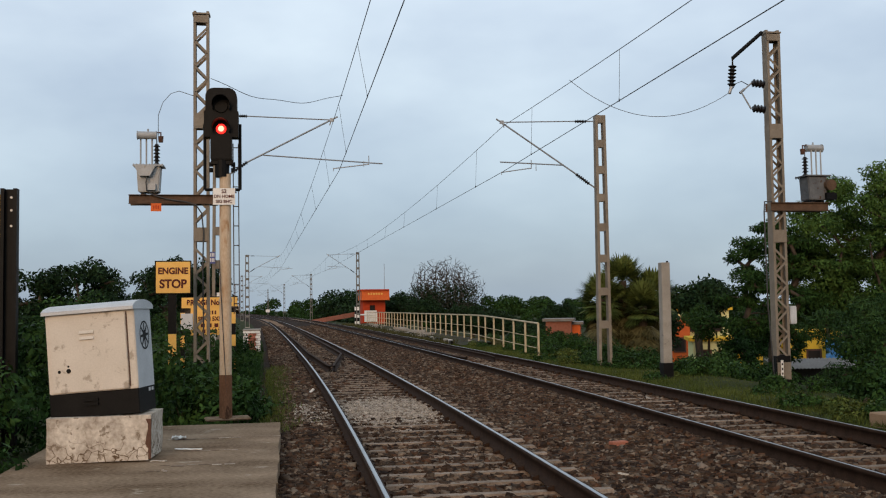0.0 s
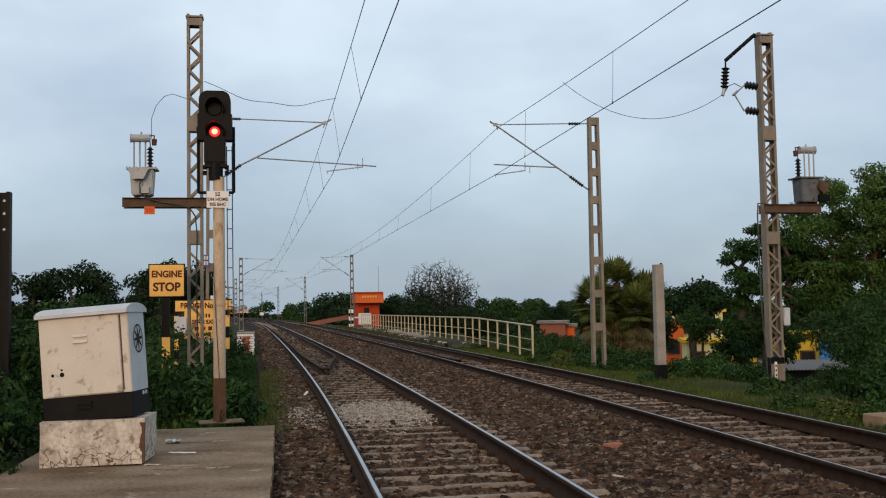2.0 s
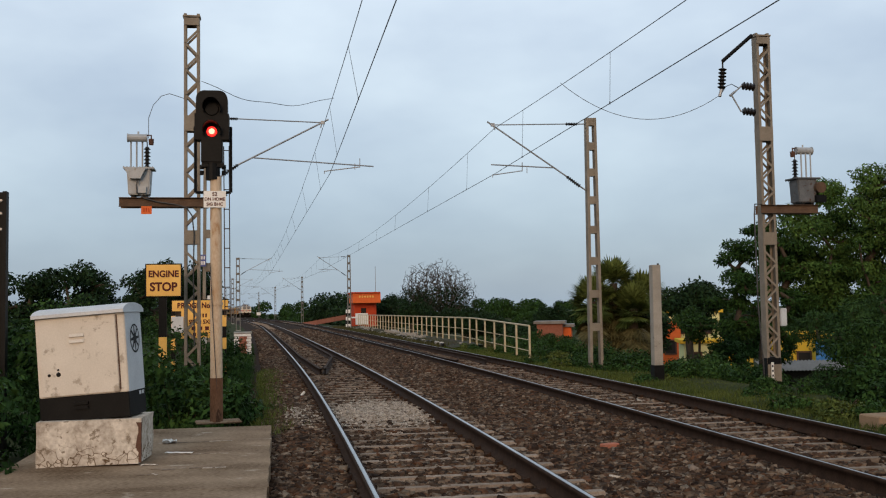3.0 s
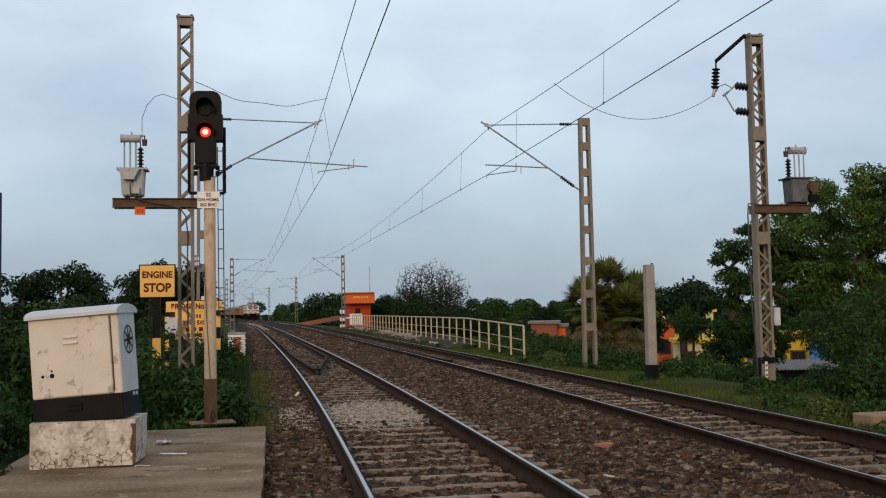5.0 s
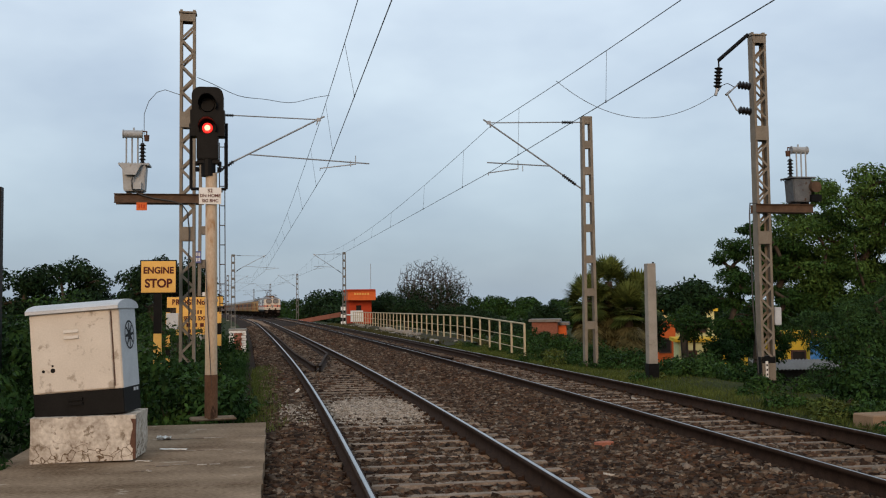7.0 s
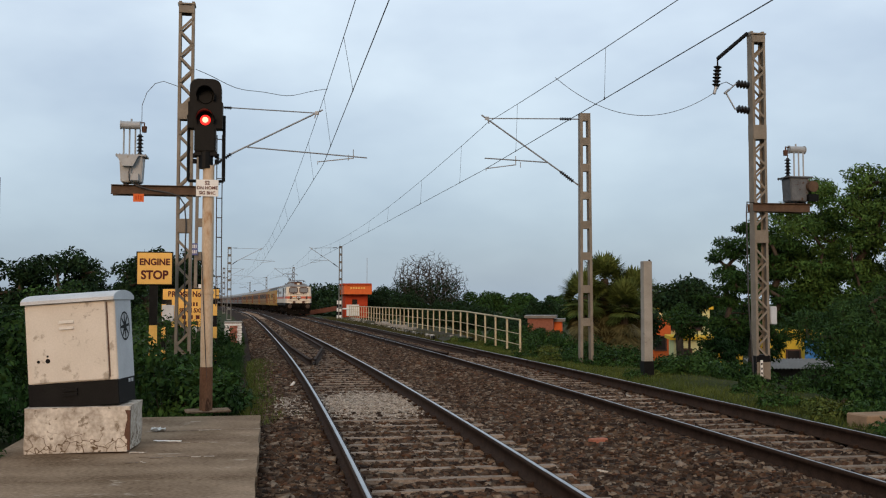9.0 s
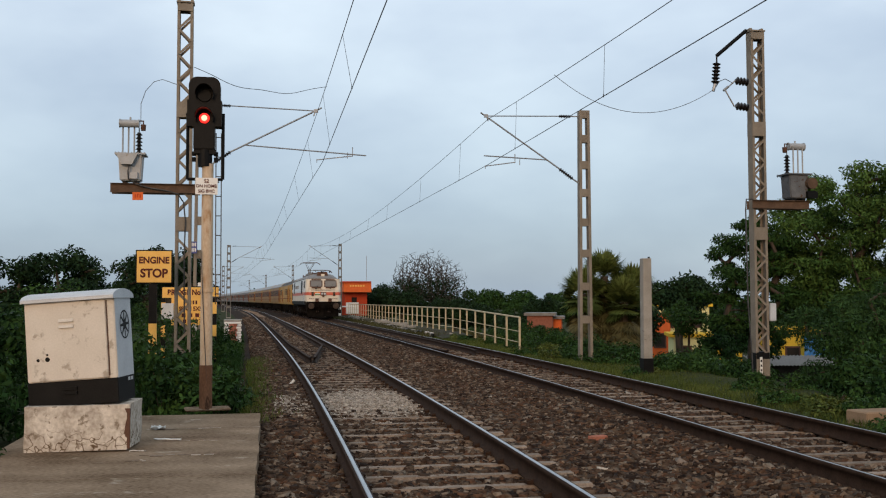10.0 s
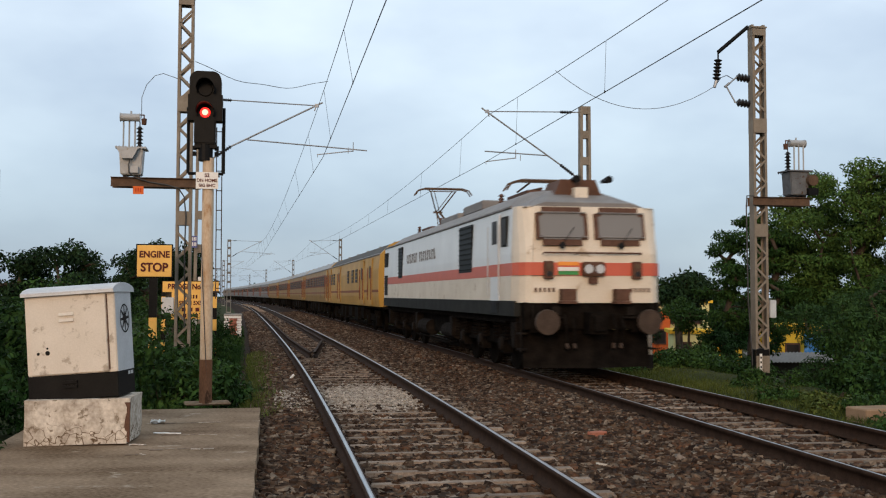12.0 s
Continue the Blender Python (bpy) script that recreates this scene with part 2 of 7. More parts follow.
# Rear coaches: glancing sky sheen painted as grey, with brown blotches.
M_COACHSHEEN = surf("coach_grey_sky_sheen", (0.14, 0.135, 0.125), (0.21, 0.20, 0.185), 1.0, 0.55, bump=0.04, c3=(0.12, 0.085, 0.06), spots=0.58, spec=0.2)
M_COACHBAND = surf("coach_brown_band", (0.15, 0.045, 0.018), (0.22, 0.068, 0.026), 2, 0.6, bump=0.03)
M_VANROOF = surf("van_dark_roof", (0.045, 0.042, 0.038), (0.085, 0.078, 0.07), 1.5, 0.75, bump=0.1, c3=(0.13, 0.10, 0.075), spots=0.64)
M_COACHROOF = surf("coach_grey_roof", (0.20, 0.20, 0.20), (0.30, 0.30, 0.29), 1.5, 0.6, bump=0.08)
M_GREEN = surf("flag_green", (0.03, 0.20, 0.05), (0.05, 0.26, 0.07), 4, 0.5, bump=0)
M_SAFFRON = surf("flag_saffron", (0.75, 0.25, 0.03), (0.8, 0.3, 0.05), 4, 0.5, bump=0)
M_WALLYEL = surf("yellow_house_wall", (0.62, 0.38, 0.03), (0.72, 0.47, 0.06), 0.8, 0.85, bump=0.1)
M_WALLPALE = surf("pale_yellow_house_wall", (0.60, 0.56, 0.26), (0.70, 0.66, 0.34), 0.8, 0.85, bump=0.1)
M_WALLPINK = surf("pink_house_wall", (0.36, 0.16, 0.12), (0.44, 0.21, 0.16), 0.8, 0.85, bump=0.1)
M_BLUE = surf("blue_tarpaulin", (0.03, 0.14, 0.36), (0.05, 0.22, 0.48), 2, 0.5, bump=0.2)
M_SHEET = surf("sheet_roof", (0.13, 0.115, 0.10), (0.20, 0.185, 0.17), 2, 0.6, 0.2, 0.2)
M_DARKROOM = surf("dark_interior", (0.015, 0.014, 0.013), (0.03, 0.028, 0.026), 2, 0.9, bump=0)
M_DEEPRED = surf("sign_lettering", (0.07, 0.012, 0.01), (0.10, 0.018, 0.014), 4, 0.6, bump=0)
M_BLUEPLATE = surf("blue_number_plate", (0.06, 0.07, 0.20), (0.09, 0.10, 0.26), 4, 0.5, bump=0)


def glass(name, tint=(0.10, 0.11, 0.12), rough=0.12, spec=0.45):
    m = bpy.data.materials.new(name)
    m.use_nodes = True
    b = m.node_tree.nodes["Principled BSDF"]
    b.inputs["Base Color"].default_value = (*tint, 1)
    b.inputs["Roughness"].default_value, b.inputs["Specular IOR Level"].default_value = rough, spec
    return m


def cracked(m, scale, low, colour):
    """Adds a net of old cracks to the lower part of a plastered surface."""
    n, l = m.node_tree.nodes, m.node_tree.links
    b = n["Principled BSDF"]
    co, wob, mx, vo, lt, sep, hz, mul, mix = (n.new(k) for k in ("ShaderNodeTexCoord", "ShaderNodeTexNoise", "ShaderNodeMix", "ShaderNodeTexVoronoi", "ShaderNodeMapRange", "ShaderNodeSeparateXYZ", "ShaderNodeMapRange", "ShaderNodeMath", "ShaderNodeMix"))
    wob.inputs["Scale"].default_value = 6
    mx.data_type, mx.blend_type = "RGBA", "LINEAR_LIGHT"
    mx.inputs["Factor"].default_value = 0.22
    l.new(co.outputs["Object"], wob.inputs["Vector"])
    l.new(co.outputs["Object"], mx.inputs["A"])
    l.new(wob.outputs["Color"], mx.inputs["B"])
    vo.feature = "DISTANCE_TO_EDGE"
    vo.inputs["Scale"].default_value = scale
    l.new(mx.outputs["Result"], vo.inputs["Vector"])
    lt.inputs["From Min"].default_value, lt.inputs["From Max"].default_value = 0.012, 0.05
    lt.inputs["To Min"].default_value, lt.inputs["To Max"].default_value = 1, 0
    l.new(vo.outputs["Distance"], lt.inputs["Value"])
    l.new(co.outputs["Object"], sep.inputs["Vector"])
    hz.inputs["From Min"].default_value, hz.inputs["From Max"].default_value = low, low + 0.12
    hz.inputs["To Min"].default_value, hz.inputs["To Max"].default_value = 1, 0
    l.new(sep.outputs["Z"], hz.inputs["Value"])
    mul.operation = "MULTIPLY"
    l.new(lt.outputs["Result"], mul.inputs[0])
    l.new(hz.outputs["Result"], mul.inputs[1])
    old = b.inputs["Base Color"].links[0].from_socket
    mix.data_type = "RGBA"
    l.new(mul.outputs[0], mix.inputs["Factor"])
    l.new(old, mix.inputs["A"])
    mix.inputs["B"].default_value = (*colour, 1)
    l.new(mix.outputs["Result"], b.inputs["Base Color"])


cracked(M_WHITEWASH, 5.6, 0.13, (0.11, 0.07, 0.04))
M_GLASS = glass("cab_glass", (0.17, 0.155, 0.14))
M_WINDOW = glass("coach_window_glass", (0.022, 0.018, 0.016), 0.45, 0.10)


# ---- builders ----
def box(bm, c, s, turn=0.0, m=None):
    """A box of size s round c, turned about z by degrees, or placed by the matrix m."""
    mm = (m or Matrix()) @ Matrix.Translation(c) @ Matrix.Rotation(radians(turn), 4, "Z") @ Matrix.Diagonal((*s, 1))
    return bmesh.ops.create_cube(bm, size=1, matrix=mm)["verts"]


def tube(bm, a, b, r, r2=None, seg=8):
    """A round bar from a to b."""
    a, b = Vector(a), Vector(b)
    d = b - a
    mm = Matrix.Translation((a + b) / 2) @ d.to_track_quat("Z", "Y").to_matrix().to_4x4()
    return bmesh.ops.create_cone(bm, cap_ends=True, segments=seg, radius1=r, radius2=r if r2 is None else r2, depth=d.length, matrix=mm)["verts"]


def bevel(bm, w, seg=2):
    bmesh.ops.bevel(bm, geom=bm.edges[:], offset=w, segments=seg, affect="EDGES", clamp_overlap=True)


def mesh_of(name, bm, material, smooth=False):
    me = bpy.data.meshes.new(name)
    bmesh.ops.recalc_face_normals(bm, faces=bm.faces[:])
    bm.to_mesh(me)
    bm.free()
    me.materials.append(material)
    if smooth:
        me.shade_smooth()
    return me


def part(name, bm, material, parent=None, label="", smooth=False):
    ob = new(name, mesh_of(name, bm, material, smooth))
    ob.parent = parent
    if label:
        ob["label"] = label
    return ob


def thing(name, m, label, category, group="", kind=""):
    ob = new(name)
    ob.matrix_basis = m
    return tagged(ob, label, category, group, kind)


def raw(name, verts, faces, material, parent=None, smooth=False):
    """A large mesh straight from arrays; faces all have the same number of corners."""
    verts, faces = np.asarray(verts, dtype=np.float32), np.asarray(faces, dtype=np.int32)
    me = bpy.data.meshes.new(name)
    k = faces.shape[1]
    me.vertices.add(len(verts))
    me.vertices.foreach_set("co", verts.ravel())
    me.loops.add(faces.size)
    me.loops.foreach_set("vertex_index", faces.ravel())
    me.polygons.add(len(faces))
    me.polygons.foreach_set("loop_start", np.arange(0, faces.size, k, dtype=np.int32))
    me.update(calc_edges=True)
    me.validate()
    me.materials.append(material)
    if smooth:
        me.shade_smooth()
    ob = new(name, me)
    ob.parent = parent
    return ob


def letters(name, text, size, material, parent, m, stretch=1.0, thick=0.004):
    """Raised lettering, centred, its face towards -y of m."""
    cu = bpy.data.curves.new(name, "FONT")
    cu.body, cu.size, cu.extrude, cu.align_x, cu.align_y = text, size, thick, "CENTER", "CENTER"
    cu.offset = size * (0.036 if size > 0.1 else 0.02)
    tmp = bpy.data.objects.new(name, cu)
    scene.collection.objects.link(tmp)
    bpy.context.view_layer.update()
    me = bpy.data.meshes.new_from_object(tmp.evaluated_get(bpy.context.evaluated_depsgraph_get()))
    bpy.data.objects.remove(tmp)
    me.materials.clear()
    me.materials.append(material)
    me.transform(m @ Matrix.Rotation(radians(90), 4, "X") @ Matrix.Diagonal((stretch, 1, 1, 1)))
    ob = new(name, me)
    ob.parent = parent
    return ob


# ---- the line of the railway: s metres along the near track, o metres to the right of its centre ----
LINE_S = np.arange(-80, 900, 1.0)
BEND_AT = [-80, 10, 40, 80, 130, 200, 300, 360, 420, 900]
BEND = [-1.703, -1.706, -0.189, -0.115, -0.495, -0.089, -0.162, -0.9, -1.0, -0.6]
_k = np.interp(LINE_S, BEND_AT, BEND) / 1000
LINE_A = -0.14908 + np.cumsum(_k) - np.cumsum(_k)[80]
LINE_X, LINE_Y = np.cumsum(np.sin(LINE_A)), np.cumsum(np.cos(LINE_A))
LINE_X, LINE_Y = LINE_X - LINE_X[80] + 1.5395, LINE_Y - LINE_Y[80]
FAR = 4.343          # centre of the far track


def heading(s):
    return float(np.interp(s, LINE_S, LINE_A))


def on(s, o, z=0.0):
    a = np.interp(s, LINE_S, LINE_A)
    return Vector((float(np.interp(s, LINE_S, LINE_X) + o * np.cos(a)), float(np.interp(s, LINE_S, LINE_Y) - o * np.sin(a)), z))


def on_np(s, o):
    a = np.interp(s, LINE_S, LINE_A)
    return np.interp(s, LINE_S, LINE_X) + o * np.cos(a), np.interp(s, LINE_S, LINE_Y) - o * np.sin(a)


def stand(s, o, z=0.0, turn=0.0):
    """The pose of a thing at (s, o) whose y runs along the line, away from the platform."""
    return Matrix.Translation(on(s, o, z)) @ Matrix.Rotation(-heading(s) + radians(turn), 4, "Z")


def off_np(x, y):
    """(s, o) of many places."""
    s, o = np.empty(len(x)), np.empty(len(x))
    for i in range(0, len(x), 4000):
        d = (x[i:i + 4000, None] - LINE_X[None, ::2]) ** 2 + (y[i:i + 4000, None] - LINE_Y[None, ::2]) ** 2
        j = d.argmin(1) * 2
        s[i:i + 4000] = LINE_S[j]
        dx, dy = x[i:i + 4000] - LINE_X[j], y[i:i + 4000] - LINE_Y[j]
        o[i:i + 4000] = dx * np.cos(LINE_A[j]) - dy * np.sin(LINE_A[j])
        far = d.min(1) > (np.abs(o[i:i + 4000]) + 20) ** 2
        o[i:i + 4000][far] = np.sign(o[i:i + 4000][far]) * np.sqrt(d.min(1)[far])
    return s, o


def land(o):
    """Height of the land beside the line."""
    return np.interp(o, [-900, -60, -25, -9, -4.5, -2.6, -2, 6.4, 7.3, 10.5, 16, 30, 60, 900],
                     [-6, -5, -3.2, -1.1, -0.35, -0.42, -0.6, -0.6, -0.38, -0.5, -1.9, -3.6, -4.5, -6])


def land_at(x, y):
    return float(land(off_np(np.array([x]), np.array([y]))[1])[0])


# ---- ground, ballast, tracks ----
def build_ground():
    gx = np.concatenate([-np.geomspace(2600, 40, 34), np.linspace(-38, 60, 99), np.geomspace(62, 2600, 34)])
    gy = np.concatenate([-np.geomspace(300, 12, 12), np.linspace(-10, 130, 113), np.geomspace(133, 3400, 60)])
    X, Y = np.meshgrid(gx, gy)
    x, y = X.ravel(), Y.ravel()
    o = off_np(x, y)[1]
    bumps = np.array([noise.noise(Vector((a * 0.35, b * 0.35, 0))) for a, b in zip(x, y)])
    z = land(o) + bumps * np.clip((np.abs(o - 2) - 5) / 10, 0, 1) * 0.35
    n, k = len(gx), len(gy)
    i = (np.arange(k - 1)[:, None] * n + np.arange(n - 1)[None]).ravel()
    tagged(raw("ground", np.stack([x, y, z], 1), np.stack([i, i + 1, i + n + 1, i + n], 1), M_GROUND, smooth=True),
           "green overgrown earth falling away from the railway bank", "ground", kind="structure")


def bed_z(s, o):
    """Top of the ballast."""
    z = np.interp(o, [-2.6, -1.72, -1.4, -1.0, -0.8, 0.8, 1.4, 2.0, 2.6, 2.9, 3.42, 3.55, 5.15, 5.3, 5.8, 6.9, 7.4],
                  [-0.5, -0.19, -0.165, -0.175, -0.225, -0.225, -0.235, -0.27, -0.24, -0.165, -0.165, -0.222, -0.222, -0.18, -0.21, -0.50, -0.62])
    return z


def build_ballast():
    ss = np.concatenate([np.arange(-80, 2, 1.0), np.arange(2, 60, 0.12), np.arange(60, 160, 0.6), np.arange(160, 900, 4)])
    oo = np.arange(-2.6, 7.41, 0.125)
    S, O = np.meshgrid(ss, oo, indexing="ij")
    x, y = on_np(S.ravel(), O.ravel())
    z = bed_z(S.ravel(), O.ravel()) + np.random.uniform(-0.018, 0.012, S.size)
    n = len(oo)
    i = (np.arange(len(ss) - 1)[:, None] * n + np.arange(n - 1)[None]).ravel()
    bed = tagged(raw("ballast_bed", np.stack([x, y, z], 1), np.stack([i, i + n, i + n + 1, i + 1], 1), M_BALLAST), "brown crushed stone ballast of the railway bed", "ballast", kind="structure")
    # loose stones: broken, angular lumps strewn over the bed
    bv = np.array([(x, y, z) for x in (-0.8, 0.8) for y in (-0.8, 0.8) for z in (-0.7, 0.7)])
    bf = np.array([(0, 1, 3), (0, 3, 2), (4, 6, 7), (4, 7, 5), (0, 4, 5), (0, 5, 1), (2, 3, 7), (2, 7, 6), (0, 2, 6), (0, 6, 4), (1, 5, 7), (1, 7, 3)])
    rng = np.random.default_rng(7)

    def strew(name, count, s, o, size, material, sink=0.35, lift=0.0):
        x, y = on_np(s, o)
        z = bed_z(s, o) + lift
        r = rng.uniform(size[0], size[1], count)
        v = bv[None] + rng.uniform(-0.42, 0.42, (count, len(bv), 3))
        v = v * rng.uniform(0.6, 1.25, (count, 1, 3))
        a = rng.uniform(0, 6.28, count)
        t = rng.uniform(-0.9, 0.9, count)
        vx, vy, vz = v[..., 0], v[..., 1], v[..., 2]
        vx, vz = vx * np.cos(t)[:, None] + vz * np.sin(t)[:, None], -vx * np.sin(t)[:, None] + vz * np.cos(t)[:, None]
        vx, vy = vx * np.cos(a)[:, None] - vy * np.sin(a)[:, None], vx * np.sin(a)[:, None] + vy * np.cos(a)[:, None]
        P = np.stack([x[:, None] + vx * r[:, None], y[:, None] + vy * r[:, None], z[:, None] + vz * r[:, None] * 0.8 + (r * (1 - sink) * 0.5)[:, None]], -1)
        F = bf[None] + (np.arange(count) * len(bv))[:, None, None]
        tagged(raw(name, P.reshape(-1, 3), F.reshape(-1, 3), material, bed), kind="stuff")

    def clear(s, o):
        """Thins the stones out on the sleepers and under the rails."""
        keep = np.ones(len(s), bool)
        for c in (0.0, FAR):
            d = np.abs(o - c)
            ph = (s / 0.605) % 1.0
            keep &= ~(((d < 0.95) | ((c == 0) & (o > 0) & (d < 1.38))) & (np.abs(ph - 0.5) < 0.27) & (rng.random(len(s)) < np.where(s > 24, 0.97, 0.99) * (np.clip(0.88 + 0.2 * o, 0.66, 1.0) if c == 0 else 0.95) * np.clip(1.0 + 0.55 * np.sin(s * 0.8 + 1.2) * np.sin(o * 1.9 + 0.6 * s), 0.45, 1)))
            keep &= np.abs(d - 0.838) > 0.10
        return keep

    for lo, hi, count, size in ((5.5, 12, 46000, (0.024, 0.054)), (12, 22, 58000, (0.026, 0.054)), (22, 45, 54000, (0.032, 0.060)), (45, 100, 26000, (0.045, 0.08))):
        s, o = rng.uniform(lo, hi, count), rng.uniform(-1.85, 6.75, count)
        k = clear(s, o)
        strew("ballast_stones", int(k.sum()), s[k], o[k], size, M_STONE, sink=0.62)
    # a pale heap of fresh chippings between the rails
    s, o = rng.normal(17.5, 1.6, 13500), np.clip(rng.normal(0.10, 0.44, 13500), -0.76, 0.76)
    strew("pale_chippings", 13500, s, o, (0.010, 0.029), M_PALE, sink=0.2, lift=0.040 * np.exp(-((s - 17.3) / 2.0) ** 2))
    s, o = rng.normal(16.6, 0.8, 1500), rng.uniform(-1.5, -0.92, 1500)
    strew("pale_chippings", 1500, s, o, (0.010, 0.026), M_PALE, sink=0.2, lift=0.02)
    s, o = rng.uniform(9, 40, 60), rng.uniform(1.6, 6.2, 60)
    strew("pale_chippings", 60, s, o, (0.03, 0.06), M_PALE)


def rail_mesh(name, o, s0, s1, profile, material, parent, z=0.0, step=1.0, path=None):
    """A bar of the given cross-section along the line; path gives the offset along it."""
    s = np.arange(s0, s1 + 0.01, step)
    oo = np.full(len(s), o) if path is None else np.interp(s, *path)
    V = []
    for dx, dz in profile:
        x, y = on_np(s, oo + dx)
        V.append(np.stack([x, y, np.full(len(s), z + dz)], 1))
    V = np.stack(V, 1).reshape(-1, 3)
    k = len(profile)
    F = []
    for i in range(len(s) - 1):
        for j in range(k):
            F.append((i * k + j, i * k + (j + 1) % k, (i + 1) * k + (j + 1) % k, (i + 1) * k + j))
    ob = raw(name, V, F, material, parent)
    return ob


RAIL = [(-0.070, -0.172), (0.070, -0.172), (0.070, -0.160), (0.012, -0.145), (0.010, -0.045), (0.036, -0.035), (0.036, -0.006), (0.030, 0.0), (-0.030, 0.0), (-0.036, -0.006), (-0.036, -0.035), (-0.010, -0.045), (-0.012, -0.145), (-0.070, -0.160)]
def worn(w):
    """The polished strip of a rail head, w to either side of its middle."""
    return [(-w, 0.0), (w, 0.0), (w - 0.002, 0.003), (-w + 0.002, 0.003)]


def build_track(centre, label):
    track = tagged(new("railway_track"), label, "railway track", "railway tracks", "structure")
    bm = bmesh.new()
    for v in box(bm, (0, 0, -0.105), (2.74, 0.25, 0.21)):
        if v.co.z > -0.1:
            v.co.y *= 0.66
            v.co.x *= 0.985
    for v in bm.verts:
        v.co.z -= 0.178
    bevel(bm, 0.024, 2)
    sl = mesh_of("sleeper", bm, M_SLEEPER)
    bm = bmesh.new()
    for side in (-1, 1):
        for e in (-1, 1):
            box(bm, (side * 0.838 + e * 0.10, 0, -0.155), (0.06, 0.11, 0.035))
            tube(bm, (side * 0.838 + e * 0.075, -0.05, -0.135), (side * 0.838 + e * 0.125, 0.05, -0.14), 0.011, seg=5)
    clip = mesh_of("rail_clips", bm, M_RAIL)
    k = 0
    rng = random.Random(3)
    s = -60.0
    far_bm = bmesh.new()
    while s < 420:
        ss = (math.floor(s / 0.605) + 0.5) * 0.605
        m = stand(ss, centre, rng.uniform(-0.008, 0.004), rng.uniform(-0.5, 0.5))
        if -4 < s < 62:
            o1 = new("sleeper", sl)
            o1.parent, o1.matrix_basis = track, m
            if 4 < s < 34:
                o2 = new("rail_clips", clip)
                o2.parent, o2.matrix_basis = track, m
        elif s < 180 or s < -4:
            box(far_bm, (0, 0, -0.28), (2.74, 0.2, 0.21), m=m)
        s += 0.605
    tagged(part("far_sleepers", far_bm, M_SLEEPER, track), kind="stuff")
    for side in (-0.838, 0.838):
        r = rail_mesh("rail", centre + side, -79, 899, RAIL, M_RAIL, track)
        rail_mesh("running_surface", centre + side, -79, 899, worn(0.019 if centre == 0 else 0.011), M_RAILTOP, r)
    return track


def build_tracks():
    near = build_track(0.0, "near railway track with rusty rails on concrete sleepers")
    far = build_track(FAR, "far railway track with dark rusty rails on concrete sleepers")
    # bridge guard rails, drawn together to a point at their ends
    for parent, c, s0, meet in ((near, 0.0, 27.6, -0.28), (far, FAR, 30.3, None)):
        for side in (-1, 1):
            rail_mesh("guard_rail", 0, s0, 128, RAIL, M_RAIL, parent, z=-0.012, step=0.5,
                      path=([s0, s0 + 0.6, s0 + 7.5, s0 + 9, 128], [c + meet + side * 0.06, c + meet + side * 0.09, c + side * 0.52, c + side * 0.54, c + side * 0.54]) if meet else ([s0, s0 + 1.2, 128], [c + side * 0.44, c + side * 0.54, c + side * 0.54]))


def build_platform():
    p = tagged(new("platform"), "low weathered concrete platform slab beside the track", "platform", kind="structure")
    # slabs, broken at the joints
    edge = -1.72
    for a, b in ((-12.0, -3.0), (-3.0, 3.5), (3.5, 9.3), (9.3, 14.15)):
        bm = bmesh.new()
        n = 14
        lo, hi = [], []
        for i in range(n + 1):
            s = a + 0.004 + (b - a - 0.008) * i / n
            wob = random.uniform(-0.012, 0.012)
            lo.append(on(s, edge + wob))
            hi.append(on(s, -9.5 if b < 10 else -4.3))
        top = [[bm.verts.new((v.x, v.y, 0.0)) for v in r] for r in (lo, hi)]
        bot = [[bm.verts.new((v.x, v.y, -0.75)) for v in r] for r in (lo, hi)]
        for i in range(n):
            bm.faces.new((top[0][i], top[0][i + 1], top[1][i + 1], top[1][i]))
            bm.faces.new((top[0][i], bot[0][i], bot[0][i + 1], top[0][i + 1]))
            bm.faces.new((top[1][i], top[1][i + 1], bot[1][i + 1], bot[1][i]))
        for i in (0, n):
            bm.faces.new((top[0][i], top[1][i], bot[1][i], bot[0][i]))
        part("slab", bm, M_PLATFORM, p)
    # worn remains of white paint strokes
    for s, o0, w, h in ((12.6, -2.55, 0.62, 0.07), (11.55, -2.45, 0.5, 0.05), (10.55, -2.50, 0.62, 0.08), (10.25, -2.85, 0.16, 0.07), (13.2, -4.1, 0.2, 0.05)):
        bm = bmesh.new()
        for i in range(6):
            c = on(s + random.uniform(-h, h) * 0.5, o0 + w * (i / 5 - 0.5), 0.004)
            box(bm, c, (w / 5 * random.uniform(0.7, 1.2), h * random.uniform(0.2, 0.75), 0.004), -math.degrees(heading(s)) + random.uniform(-8, 8))
        part("paint_stroke", bm, M_PALE, p)


# ---- masts, wires ----
def channel(bm, x, w, d, h, out):
    """A rolled channel standing at x, its web to the outside."""
    t = 0.012
    c = [(0, -d / 2), (0, d / 2), (-w, d / 2), (-w, d / 2 - t), (-t, d / 2 - t), (-t, -d / 2 + t), (-w, -d / 2 + t), (-w, -d / 2)]
    rings = [[bm.verts.new((x + out * a, b, z)) for a, b in c] for z in (0, h)]
    for i in range(8):
        bm.faces.new((rings[0][i], rings[0][(i + 1) % 8], rings[1][(i + 1) % 8], rings[1][i]))
    for r in rings:
        bm.faces.new(r)


